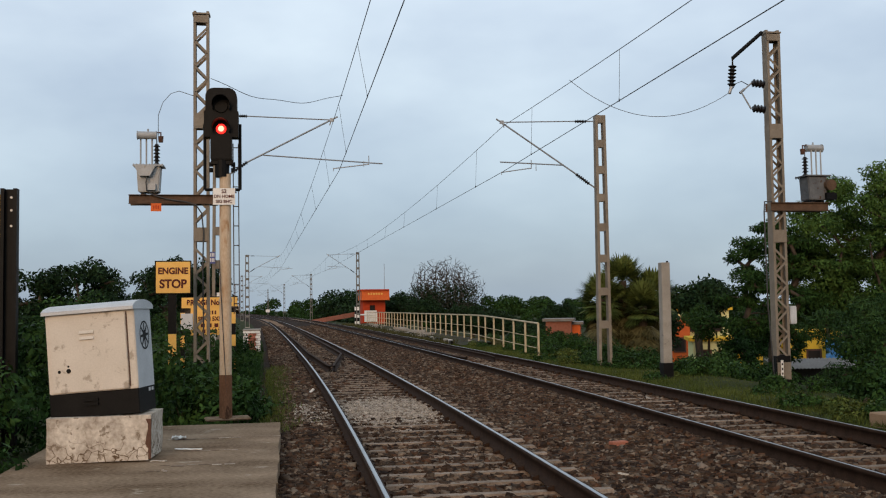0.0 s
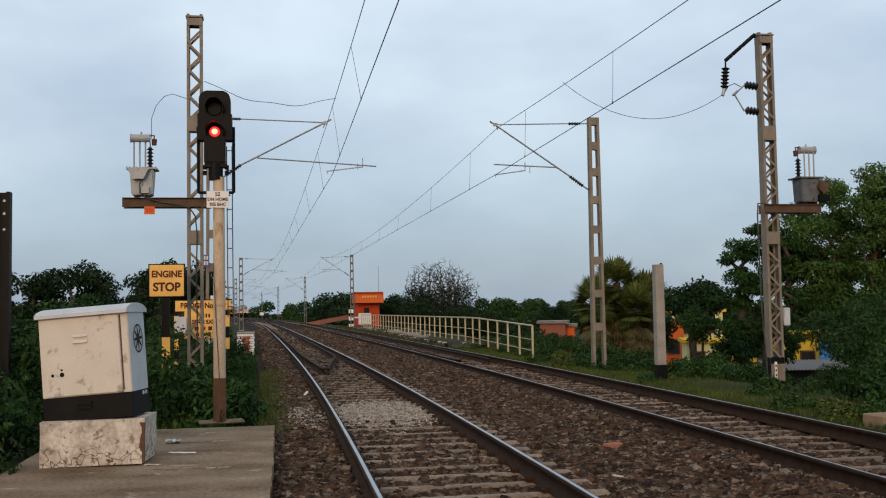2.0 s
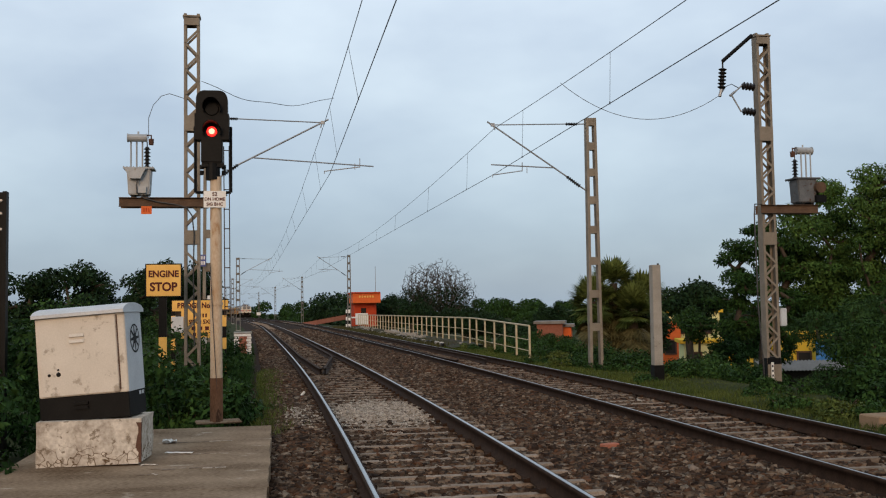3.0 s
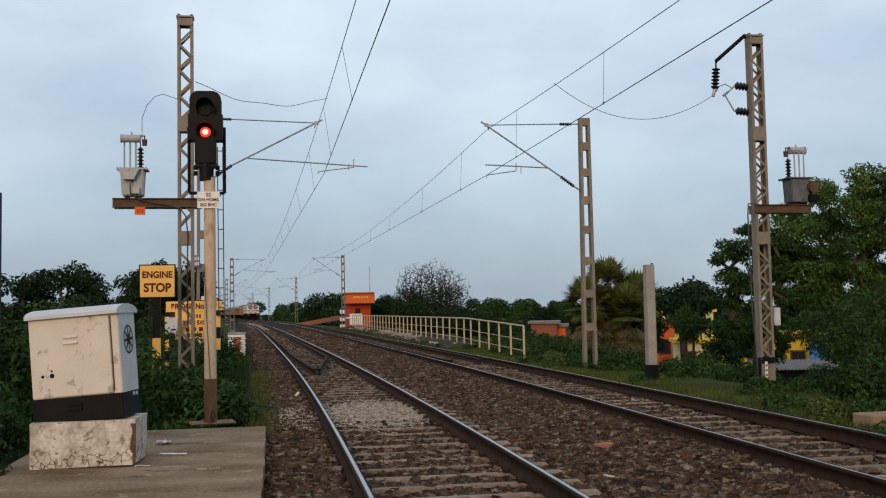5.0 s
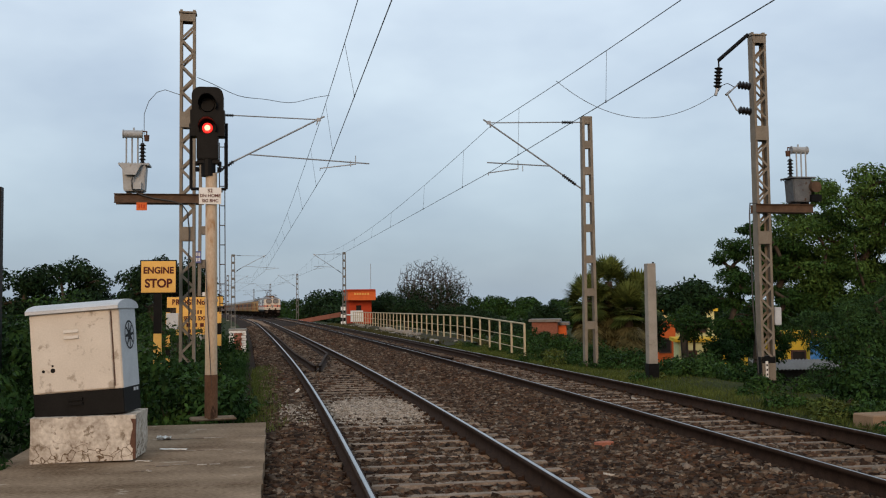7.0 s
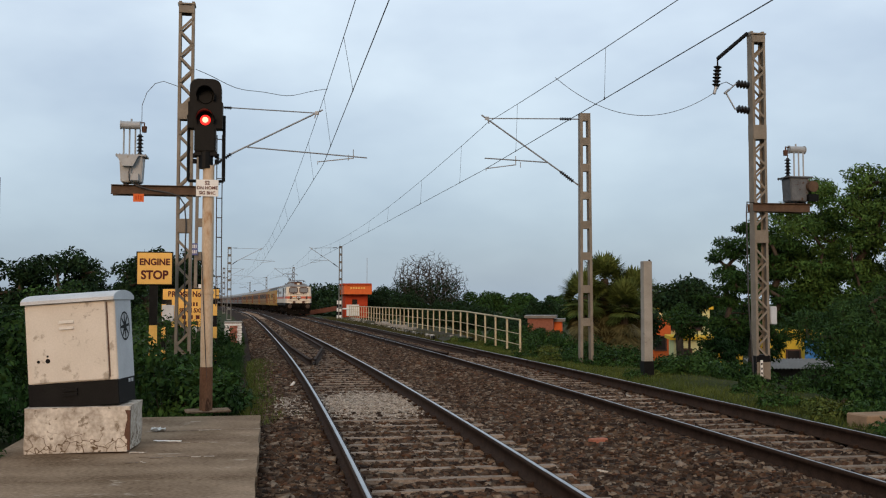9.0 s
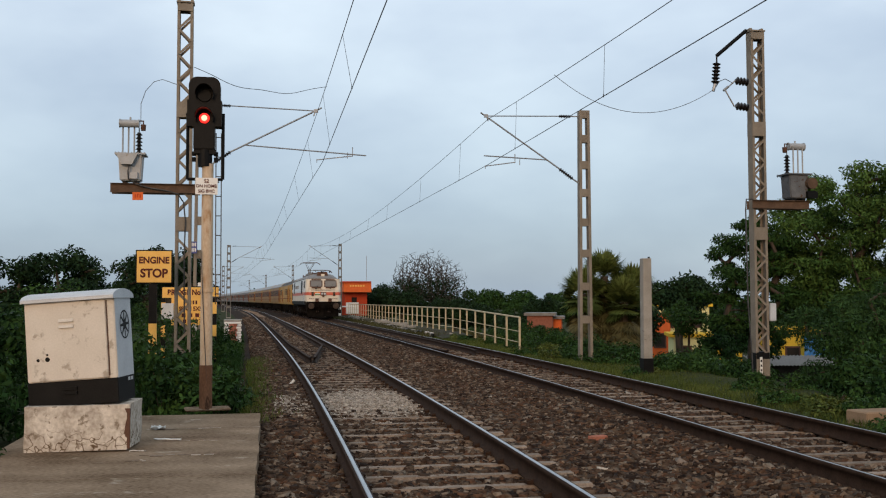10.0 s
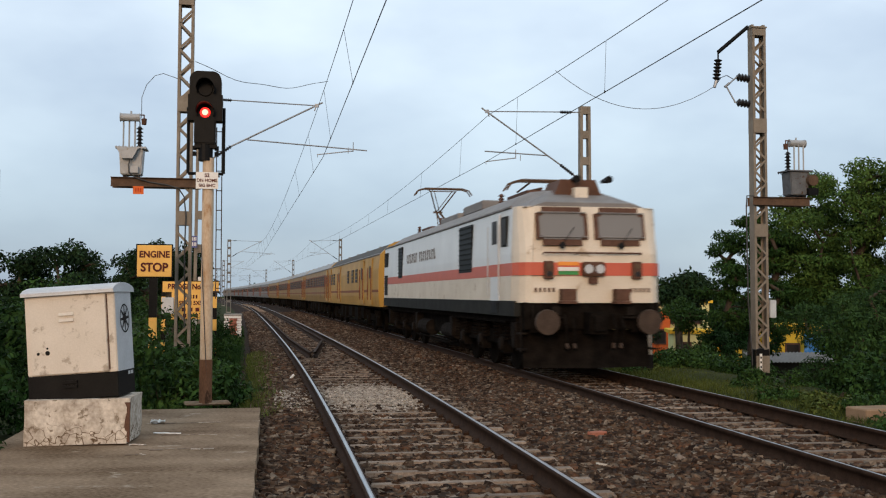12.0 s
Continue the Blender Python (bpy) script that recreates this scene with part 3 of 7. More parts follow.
def build_lattice_mast(name, m, h, width, label):
    """Two channels laced with flat bars on two faces."""
    mast = thing(name, m, label, "mast", "laced transformer masts")
    d = 0.24
    for e in (-1, 1):
        bm = bmesh.new()
        channel(bm, e * width / 2, 0.06, d, h, e)
        part("leg", bm, M_STEELTAN, mast)
    step = 0.285
    n = int((h - 0.5) / step)
    bm = bmesh.new()
    run = math.hypot(step, width - 0.06)
    box(bm, (0, 0, 0), (run, 0.010, 0.05))
    bar = mesh_of("lacing_bar", bm, M_STEELTAN)
    up = math.atan2(step, width - 0.06)
    for face in (-1, 1):
        for i in range(n):
            z = 0.35 + (i + 0.5) * step
            if any(abs(z - q) < 0.2 for q in (h - 2.35, h * 0.42)):
                continue
            o = new("lacing_bar", bar)
            o.parent = mast
            o.matrix_basis = Matrix.Translation((0, face * (d / 2 + 0.006), z)) @ Matrix.Rotation((1 if i % 2 else -1) * up, 4, "Y")
    for z, t in ((h - 2.35, 0.34), (h * 0.42, 0.30), (h - 0.10, 0.16), (0.35, 0.4)):
        for face in (-1, 1):
            bm = bmesh.new()
            box(bm, (0, face * (d / 2 + 0.012), z), (width - 0.01, 0.012, t))
            part("batten_plate", bm, M_STEELTAN, mast)
    bm = bmesh.new()
    box(bm, (0, 0, h + 0.02), (width + 0.04, d + 0.05, 0.035))
    box(bm, (width * 0.5 - 0.03, 0, h + 0.06), (0.06, 0.16, 0.06))
    box(bm, (-width * 0.5 + 0.03, 0, h + 0.06), (0.06, 0.16, 0.06))
    part("mast_cap", bm, M_STEELTAN, mast)
    bm = bmesh.new()
    box(bm, (0, 0, 0.36), (width + 0.02, d + 0.035, 0.72))
    bevel(bm, 0.03, 1)
    part("footing", bm, M_BLACK, mast, "black tarred foot")
    return mast


def build_batten_mast(name, m, h, label, w=0.30, w_low=0.42, steel=None):
    """Two tapering channels joined by batten plates, so that it shows a row of openings."""
    mast = thing(name, m, label, "mast", "batten-plate masts")
    d = 0.22
    for e in (-1, 1):
        bm = bmesh.new()
        for v in box(bm, (e * w / 2, 0, h / 2), (0.085, d, h)):
            if v.co.z < h / 2:
                v.co.x += e * (w_low - w) / 2
        part("leg", bm, steel or M_STEELTAN, mast)
    z = h - 0.12
    i = 0
    while z > 0.4:
        bm = bmesh.new()
        ww = w + (w_low - w) * (1 - z / h)
        box(bm, (0, 0, z), (ww - 0.07, d - 0.03, 0.24))
        part("batten", bm, steel or M_STEELTAN, mast)
        z -= 0.77 + 0.05 * min(i, 5)
        i += 1
    bm = bmesh.new()
    box(bm, (0, 0, -0.06), (w_low + 0.1, d + 0.2, 0.16))
    bevel(bm, 0.03, 1)
    part("footing", bm, M_CONC, mast)
    return mast


def ribbed(bm, a, b, r, n):
    """An insulator: one turned body with n sheds."""
    a, b = Vector(a), Vector(b)
    d = b - a
    turn = d.to_track_quat("Z", "Y")
    rows = []
    for i in range(n):
        for f, k in ((0.0, 0.45), (0.18, 0.50), (0.26, 0.97), (0.36, 1.0), (0.66, 0.60), (0.98, 0.45)):
            c = a + d * ((i + f) / n)
            rows.append([bm.verts.new(c + turn @ Vector((math.cos(g * math.pi / 5) * r * k, math.sin(g * math.pi / 5) * r * k, 0))) for g in range(10)])
    for p, q in zip(rows, rows[1:]):
        for g in range(10):
            bm.faces.new((p[g], p[(g + 1) % 10], q[(g + 1) % 10], q[g]))
    bm.faces.new(list(reversed(rows[0])))
    bm.faces.new(rows[-1])


def build_cantilever(m, side, reach, top, low, label, push=False):
    """Swinging bracket: stay, strut, registration tube, steady arm. x runs from the mast to the track."""
    c = thing("cantilever_bracket", m, label, "bracket", "overhead line brackets")
    X = lambda a: side * a
    lift = 0.2 if push else 0.0
    tip = (X(reach + 0.12), 0, top)
    for nm, a, b, r in (("stay_tube", (X(0.55), 0, top - 0.03), (X(reach - 0.1), 0, top - 0.10), 0.018), ("strut", (X(0.60), 0, low + 0.42 + lift), tip, 0.026), ("registration_tube", (X(reach * 0.34), 0, low + (0.84 if push else 0.70)), (X(reach + 1.45 if push else reach + 0.02), 0, low + (0.62 if push else 0.78)), 0.02),
                     ("mast_fitting", (X(0.0), 0, low + lift), (X(0.20), 0, low + lift + 0.13), 0.025), ("stay_fitting", (X(0.0), 0, top - 0.02), (X(0.25), 0, top - 0.03), 0.02)):
        bm = bmesh.new()
        tube(bm, a, b, r)
        part(nm, bm, M_GALV, c)
    bm = bmesh.new()
    ribbed(bm, (X(0.20), 0, low + lift + 0.13), (X(0.62), 0, low + lift + 0.43), 0.065, 7)
    part("strut_insulator", bm, M_INSUL, c)
    bm = bmesh.new()
    ribbed(bm, (X(0.25), 0, top - 0.03), (X(0.62), 0, top - 0.035), 0.055, 7)
    part("stay_insulator", bm, M_INSUL, c)
    bm = bmesh.new()
    x0 = reach * 1.33 if push else reach * 0.68
    tube(bm, (X(x0), 0, low + 0.86), (X(x0), 0, low + 0.58), 0.014, seg=6)
    tube(bm, (X(x0), 0, low + 0.60), (X(reach - 0.02), 0, low + 0.46), 0.016, seg=6)
    tube(bm, (X(reach - 0.02), 0, low + 0.48), (X(reach - 0.02), 0, low + 0.38), 0.012, seg=6)
    tube(bm, (X(x0 - 0.15), 0, low + 0.70), (X(x0 - 0.15), 0, low + 0.52), 0.012, seg=6)
    part("steady_arm", bm, M_GALV, c)
    bm = bmesh.new()
    box(bm, (X(reach - 0.05), 0, top - 0.10), (0.12, 0.05, 0.10))
    tube(bm, (X(reach - 0.08), 0, top - 0.14), (X(reach - 0.12), 0, top - 0.26), 0.018, seg=6)
    part("catenary_clamp", bm, M_GALV, c)
    return c


def wire(name, pts, r, label, category="cable", seg=5):
    """A wire through the points."""
    cu = bpy.data.curves.new(name, "CURVE")
    cu.dimensions, cu.bevel_depth, cu.bevel_resolution, cu.use_fill_caps = "3D", r, 1, True
    sp = cu.splines.new("POLY")
    sp.points.add(len(pts) - 1)
    for p, v in zip(sp.points, pts):
        p.co = (*v, 1)
    tmp = bpy.data.objects.new(name, cu)
    scene.collection.objects.link(tmp)
    bpy.context.view_layer.update()
    me = bpy.data.meshes.new_from_object(tmp.evaluated_get(bpy.context.evaluated_depsgraph_get()))
    bpy.data.objects.remove(tmp)
    me.materials.clear()
    me.materials.append(M_WIRE)
    return tagged(new(name, me), label, category)


def sag(a, b, drop, n=24):
    a, b = Vector(a), Vector(b)
    return [a.lerp(b, i / n) - Vector((0, 0, drop * 4 * (i / n) * (1 - i / n))) for i in range(n + 1)]


def build_span(contact, catenary, drop, n):
    """Contact wire and catenary between two supports, with their droppers."""
    line = thing("overhead_line", Matrix(), "thin overhead contact wire hung from a sagging catenary", "overhead line", "overhead line spans")
    top = sag(*catenary, drop, 40)
    low = [Vector(contact[0]).lerp(Vector(contact[1]), i / 40) for i in range(41)]
    for nm, pts, r in (("catenary_wire", top, 0.008), ("contact_wire", low, 0.009)):
        w = wire(nm, pts, r, "")
        w.parent = line
        for key in list(w.keys()):
            del w[key]
    for i in range(n):
        j = int(40 * (i + 0.5) / n)
        bm = bmesh.new()
        tube(bm, top[j], low[j], 0.0045, seg=4)
        tube(bm, low[j] - Vector((0, 0, 0.02)), low[j] + Vector((0, 0, 0.04)), 0.012, seg=4)
        part("dropper", bm, M_WIRE, line)


def build_overhead():
    left_s, right_s = [30.4, 109.7, 176.4, 244.0, 310], [30.4, 107.3, 173.7, 243.4, 310]
    LW, RW = "brown weathered battened steel mast with bracket", "tan weathered battened steel mast beside the far track"
    for i, s in enumerate(left_s):
        build_batten_mast("overhead_mast", stand(s, -3.30 if i == 0 else -3.2, -0.35), 7.65, LW if i == 0 else "grey weathered battened steel mast with bracket", steel=None if i == 0 else M_GREYMAST)
        build_cantilever(stand(s, -3.30 + 0.16 if i == 0 else -3.04, 0), 1, 3.15, 7.22, 5.20, "grey tubular bracket reaching over the near track", True)
    for i, s in enumerate(right_s):
        build_batten_mast("overhead_mast", stand(s, 8.28, -0.45), 7.85, RW if i == 0 else "grey battened steel mast beside the far track", 0.245, 0.34, None if i == 0 else M_GREYMAST)
        build_cantilever(stand(s, 8.10, 0), -1, 3.0, 7.24, 5.13, "grey tubular bracket reaching over the far track")

    def supports(ss, o_c, o_m):
        return [on(s, o_c, 5.60) for s in ss], [on(s, o_m, 7.03) for s in ss]

    c1, m1 = supports(left_s, 0.16, -0.02)
    c2, m2 = supports(right_s, 5.14, 5.20)
    near1c, near1m = Vector((8.5, -40.2, 5.6)), Vector((8.3, -40.2, 7.0))
    near2c, near2m = Vector((14.1, -40.0, 5.6)), Vector((14.0, -40.0, 7.05))
    for c, m, a, b in ((c1, m1, near1c, near1m), (c2, m2, near2c, near2m)):
        build_span((c[0], a), (m[0], b), 0.75, 10)
        for i in range(len(c) - 1):
            build_span((c[i], c[i + 1]), (m[i], m[i + 1]), 0.85, 9)
    return m1, m2


def build_transformer(name, m, label, paint=None, drum=False):
    """Pole transformer: ribbed tank, conservator drum on stalks, bushing."""
    t = thing(name, m, label, "transformer", "mast transformers")
    bm = bmesh.new()
    for v in box(bm, (0, 0, 0.34), (0.50, 0.42, 0.56)):
        if v.co.z < 0.3:
            v.co.x *= 0.86
    bevel(bm, 0.02, 2)
    part("tank", bm, paint or M_TRANSF, t)
    bm = bmesh.new()
    box(bm, (0, 0, 0.635), (0.64, 0.52, 0.03))
    for i in range(10):
        tube(bm, (-0.3 + 0.066 * i, -0.255, 0.60), (-0.3 + 0.066 * i, -0.255, 0.665), 0.012, seg=5)
    part("tank_lid", bm, paint or M_TRANSF, t)
    bm = bmesh.new()
    for v in box(bm, (-0.06, -0.28, 0.50), (0.44, 0.16, 0.22)):
        if v.co.z < 0.5:
            v.co.x = v.co.x * 0.5 - 0.03
    part("cooling_duct", bm, M_TRANSF, t)
    bm = bmesh.new()
    tube(bm, (-0.24, 0, 1.32), (0.14, 0, 1.32), 0.085, seg=16)
    tube(bm, (-0.26, 0, 1.32), (-0.24, 0, 1.32), 0.098, seg=16)
    tube(bm, (0.14, 0, 1.32), (0.155, 0, 1.32), 0.098, seg=16)
    tube(bm, (-0.03, 0, 1.40), (-0.03, 0, 1.46), 0.02)
    part("conservator", bm, M_TRANSF, t, "grey oil drum on stalks", smooth=False)
    bm = bmesh.new()
    tube(bm, (0.15, 0, 1.38), (0.24, 0, 1.38), 0.014)
    tube(bm, (0.24, 0, 1.39), (0.24, 0, 1.30), 0.014)
    tube(bm, (0.24, 0, 1.17), (0.24, 0, 1.30), 0.05, 0.06, seg=10)
    part("breather", bm, M_BROWN, t)
    for x in (-0.19, -0.07, 0.05):
        bm = bmesh.new()
        tube(bm, (x, 0.05, 0.64), (x, 0.05, 1.28), 0.018)
        part("stalk", bm, M_TRANSF, t)
    bm = bmesh.new()
    ribbed(bm, (0.16, -0.05, 0.65), (0.16, -0.05, 1.12), 0.075, 6)
    tube(bm, (0.16, -0.05, 1.12), (0.16, -0.05, 1.22), 0.012)
    part("bushing", bm, M_INSUL, t)
    bm = bmesh.new()
    box(bm, (-0.12, 0, 0.03), (0.07, 0.4, 0.06))
    box(bm, (0.12, 0, 0.03), (0.07, 0.4, 0.06))
    part("skid", bm, M_BLACK, t)
    bm = bmesh.new()
    box(bm, (0.06, -0.25, 0.16), (0.2, 0.1, 0.14))
    part("terminal_box", bm, paint or M_TRANSF, t)
    if drum:
        bm = bmesh.new()
        tube(bm, (-0.28, 0.34, 0.40), (-0.28, -0.1, 0.44), 0.13, seg=14)
        part("radiator_drum", bm, M_RUSTBEAM, t, "rusty brown drum on the side")
        bm = bmesh.new()
        box(bm, (-0.30, 0.2, 0.14), (0.26, 0.2, 0.16))
        part("tap_box", bm, M_BLACK, t)
    return t


def build_beam(name, m, length, label):
    b = thing(name, m, label, "bracket beam")
    for e in (-1, 1):
        bm = bmesh.new()
        box(bm, (0, e * 0.135, 0), (length, 0.012, 0.20))
        box(bm, (0, e * 0.17, 0.094), (length, 0.075, 0.012))
        box(bm, (0, e * 0.17, -0.094), (length, 0.075, 0.012))
        part("channel", bm, M_RUSTBEAM, b)
    return b


def build_transformer_masts(m1, m2):
    # by the near track
    mL = stand(22.9, -3.36, -0.35)
    build_lattice_mast("transformer_mast", mL, 8.34, 0.335, "tall tan laced steel mast behind the signal")
    build_beam("transformer_beam", stand(22.9, -3.95, 3.91), 1.85, "rusty double channel beam on the laced mast")
    build_transformer("pole_transformer", stand(22.95, -4.47, 4.01), "grey pole transformer on a rusty beam")
    bm = bmesh.new()
    box(bm, (0, 0, 0), (0.22, 0.01, 0.17))
    pl = tagged(part("warning_plate", bm, M_ORANGE), "small orange warning plate under the transformer beam", "plate")
    pl.matrix_basis = stand(22.68, -4.30, 3.73)
    for i in range(3):
        bm = bmesh.new()
        box(bm, (-0.05 + 0.05 * i, -0.008, 0.01 * (i % 2)), (0.02, 0.006, 0.08))
        part("marking", bm, M_REDHUT, pl)
    a = on(23.1, -4.32, 5.30)
    wire("jumper_cable", [a + Vector((0.02, 0, 0.05)), a + Vector((0.02, 0, 0.5)), a + Vector((0.12, 0, 0.78)), a + Vector((0.30, 0, 0.98)), a + Vector((0.48, 0, 1.03)), a + Vector((0.85, 0, 0.90)), a + Vector((1.02, 0, 0.85))], 0.007, "thin grey jumper from transformer to laced mast")
    k = stand(22.95, -4.47, 4.01)
    wire("power_cable", [k @ Vector(v) for v in ((0.0, -0.27, 0.42), (-0.03, -0.34, 0.25), (-0.02, -0.30, 0.08), (0.12, -0.26, -0.02), (0.4, -0.25, -0.10), (0.75, -0.25, -0.15), (1.0, -0.25, -0.22), (1.12, -0.24, -0.40), (1.16, -0.22, -0.8), (1.14, -0.2, -1.6), (1.16, -0.2, -3.2))], 0.016, "black power cable looping from the transformer to the mast")
    b, c = on(22.9, -3.16, 6.60), m1[0].lerp(Vector((8.3, -40.2, 7.0)), 0.075) - Vector((0, 0, 0.28))
    pts = sag(b, c, 0.33, 18)
    wire("feeder_cable", [p + Vector((0, 0, 0.025 * math.sin(i * 0.9))) for i, p in enumerate(pts)], 0.007, "drooping feeder wire from laced mast to catenary")
    # by the far track
    mR = stand(22.6, 9.94, -0.45)
    build_lattice_mast("transformer_mast", mR, 8.35, 0.345, "tall tan laced steel mast with an insulator arm")
    build_beam("transformer_beam", stand(22.6, 10.46, 3.75), 1.46, "rusty double channel beam on the laced mast")
    build_transformer("pole_transformer", stand(22.6, 10.90, 3.85, 180), "stained pole transformer on a rusty beam, its shade painted dark grey", M_TRANSFSHADE, True)
    arm = thing("insulator_arm", stand(22.5, 9.56, 0), "dark steel arm with a hanging insulator", "arm")
    for nm, p, q, r, mt in (("arm_tube", (0, -0.2, 7.86), (-0.76, -0.2, 7.22), 0.045, M_BLACK), ("hanger", (-0.76, -0.2, 7.24), (-0.76, -0.2, 7.05), 0.02, M_BLACK)):
        bm = bmesh.new()
        tube(bm, p, q, r)
        part(nm, bm, mt, arm)
    bm = bmesh.new()
    ribbed(bm, (-0.76, -0.2, 7.05), (-0.81, -0.2, 6.55), 0.10, 6)
    part("insulator", bm, M_INSUL, arm, "dark ribbed insulator")
    bm = bmesh.new()
    tube(bm, (-0.81, -0.2, 6.55), (-0.86, -0.2, 6.38), 0.04)
    part("clamp", bm, M_GALV, arm)
    for z in (6.62, 6.02):
        bm = bmesh.new()
        ribbed(bm, (0.02, -0.2, z), (-0.30, -0.2, z + 0.03), 0.10, 4)
        part("insulator", bm, M_INSUL, arm, "dark ribbed insulator")
    bm = bmesh.new()
    tube(bm, (-0.30, -0.2, 6.65), (-0.56, -0.2, 6.42), 0.018)
    tube(bm, (-0.56, -0.2, 6.42), (-0.33, -0.2, 6.03), 0.018)
    tube(bm, (-0.60, -0.2, 6.40), (-0.48, -0.2, 6.50), 0.03)
    part("arcing_horn", bm, M_GALV, arm)
    k = stand(22.5, 9.56, 0)
    p0 = k @ Vector((-0.84, -0.2, 6.42))
    p1 = m2[0].lerp(Vector((14.0, -40.0, 7.05)), 0.10) - Vector((0, 0, 0.20))
    wire("feeder_cable", sag(p0, p1, 0.72, 20), 0.007, "drooping feeder wire from insulator to catenary")
    wire("jumper_cable", [k @ Vector(v) for v in ((-0.82, -0.2, 6.44), (-0.70, -0.2, 6.62), (-0.55, -0.2, 6.68), (-0.35, -0.2, 6.58))], 0.010, "short jumper between insulators on the arm")
    wire("earth_cable", [k @ Vector(v) for v in ((0.1, -0.22, 3.85), (-0.08, -0.22, 3.85), (-0.10, -0.22, 3.6), (-0.08, -0.22, 1.5), (0.0, -0.22, 0.2), (0.02, -0.22, -0.5))], 0.016, "dark cable running down the laced mast")
    bm = bmesh.new()
    box(bm, (0, 0, 0), (0.16, 0.22, 0.42))
    bevel(bm, 0.015, 2)
    tagged(part("switch_box", bm, M_GREYTIN), "grey switch box fixed to the laced mast", "switch box").matrix_basis = stand(22.55, 10.205, 1.20)
    bm = bmesh.new()
    box(bm, (0, 0, 0), (0.06, 0.012, 0.50))
    pl = tagged(part("number_plate", bm, M_WHITE), "white strip plate low on the laced mast", "plate")
    pl.matrix_basis = stand(22.44, 9.87, -0.1)
    for i in range(4):
        bm = bmesh.new()
        box(bm, (0, -0.008, -0.17 + 0.11 * i), (0.035, 0.005, 0.05))
        part("marking", bm, M_BLACK, pl)


# ---- signal and lineside things ----
def build_signal():
    s = thing("railway_signal", stand(14.65, -2.46, 0), "colour light signal showing red on a cream post", "railway signal")
    bm = bmesh.new()
    tube(bm, (0, 0, 0.02), (0, 0, 0.62), 0.088, seg=20)
    part("post_base", bm, surf("brown_post_base", (0.10, 0.048, 0.026), (0.19, 0.10, 0.058), 4, 0.8, bump=0.2, c3=(0.06, 0.032, 0.02), spots=0.55, stretch=(1, 1, 0.4)), s, "brown painted foot of the post")
    bm = bmesh.new()
    tube(bm, (0, 0, 0.62), (0, 0, 3.40), 0.083, 0.078, seg=20)
    tube(bm, (0, 0, 1.62), (0, 0, 1.66), 0.094, seg=20)
    part("post", bm, M_POSTPAINT, s, "cream post with rusty stains", smooth=False)
    bm = bmesh.new()
    tube(bm, (-0.04, 0, 3.36), (-0.04, 0, 3.62), 0.10, seg=14)
    box(bm, (-0.04, 0, 3.56), (0.30, 0.16, 0.05))
    for e in (-1, 1):
        for z in (3.46, 3.54):
            tube(bm, (-0.04 + e * 0.15, 0, z - 0.03), (-0.04 + e * 0.15, 0, z + 0.03), 0.03)
    part("head_bracket", bm, M_BLACK, s)
    bm = bmesh.new()
    box(bm, (-0.05, 0.02, 3.76), (0.29, 0.26, 0.34))
    bevel(bm, 0.015, 2)
    part("lower_case", bm, M_BLACK, s)
    # head with rounded top
    bm = bmesh.new()
    ring = []
    w, r, z0, z1 = 0.215, 0.12, 3.92, 4.61
    prof = [(-w - 0.02, z0), (w + 0.02, z0), (w + 0.02, z0 + 0.36), (w, z0 + 0.37)]
    for i in range(9):
        a = math.pi / 2 * i / 8
        prof.append((w - r + r * math.cos(a), z1 - r + r * math.sin(a)))
    for i in range(9):
        a = math.pi / 2 + math.pi / 2 * i / 8
        prof.append((-w + r + r * math.cos(a), z1 - r + r * math.sin(a)))
    prof += [(-w, z0 + 0.37), (-w - 0.02, z0 + 0.36)]
    f = bm.faces.new([bm.verts.new((x - 0.05, -0.06, z)) for x, z in prof])
    g = bmesh.ops.extrude_face_region(bm, geom=[f])
    bmesh.ops.translate(bm, verts=[v for v in g["geom"] if isinstance(v, bmesh.types.BMVert)], vec=(0, 0.24, 0))
    part("signal_head", bm, M_BLACK, s, "black signal head with two lenses")
    for z, lit in ((4.35, False), (4.03, True)):
        bm = bmesh.new()
        n = 20
        rows = []
        for k, (rr, y) in enumerate(((0.125, -0.06), (0.125, -0.30), (0.118, -0.30), (0.118, -0.06))):
            row = []
            for i in range(n + 1):
                a = math.radians(-25) + math.radians(230) * i / n
                yy = y if y > -0.1 else y + 0.14 * (1 - math.sin(max(0, min(math.pi, a))))
                row.append(bm.verts.new((-0.05 + rr * math.cos(a), yy, z + rr * math.sin(a))))
            rows.append(row)
        for k in range(4):
            for i in range(n):
                bm.faces.new((rows[k][i], rows[k][i + 1], rows[(k + 1) % 4][i + 1], rows[(k + 1) % 4][i]))
        part("hood", bm, M_BLACK, s)
        bm = bmesh.new()
        tube(bm, (-0.05, -0.055, z), (-0.05, -0.085, z), 0.10 if not lit else 0.074, 0.09 if not lit else 0.062, seg=24)
        lens = part("lens", bm, M_REDGLOW if lit else M_BLACK, s, "glowing red lens" if lit else "dark unlit lens")
        if lit:
            bm = bmesh.new()
            tube(bm, (-0.05, -0.085, z), (-0.05, -0.092, z), 0.04, 0.034, seg=20)
            part("lens_core", bm, M_WARMGLOW, lens)
    # maintenance frame round the head and ladder behind
    frame_bars = (((-0.285, 0.12, 3.20), (-0.285, 0.12, 4.13)), ((0.20, 0.12, 3.20), (0.20, 0.12, 4.13)), ((-0.285, 0.12, 3.20), (0.20, 0.12, 3.20)), ((-0.31, 0.12, 4.1), (-0.2, 0.12, 4.1)), ((0.1, 0.12, 4.1), (0.20, 0.12, 4.1)))
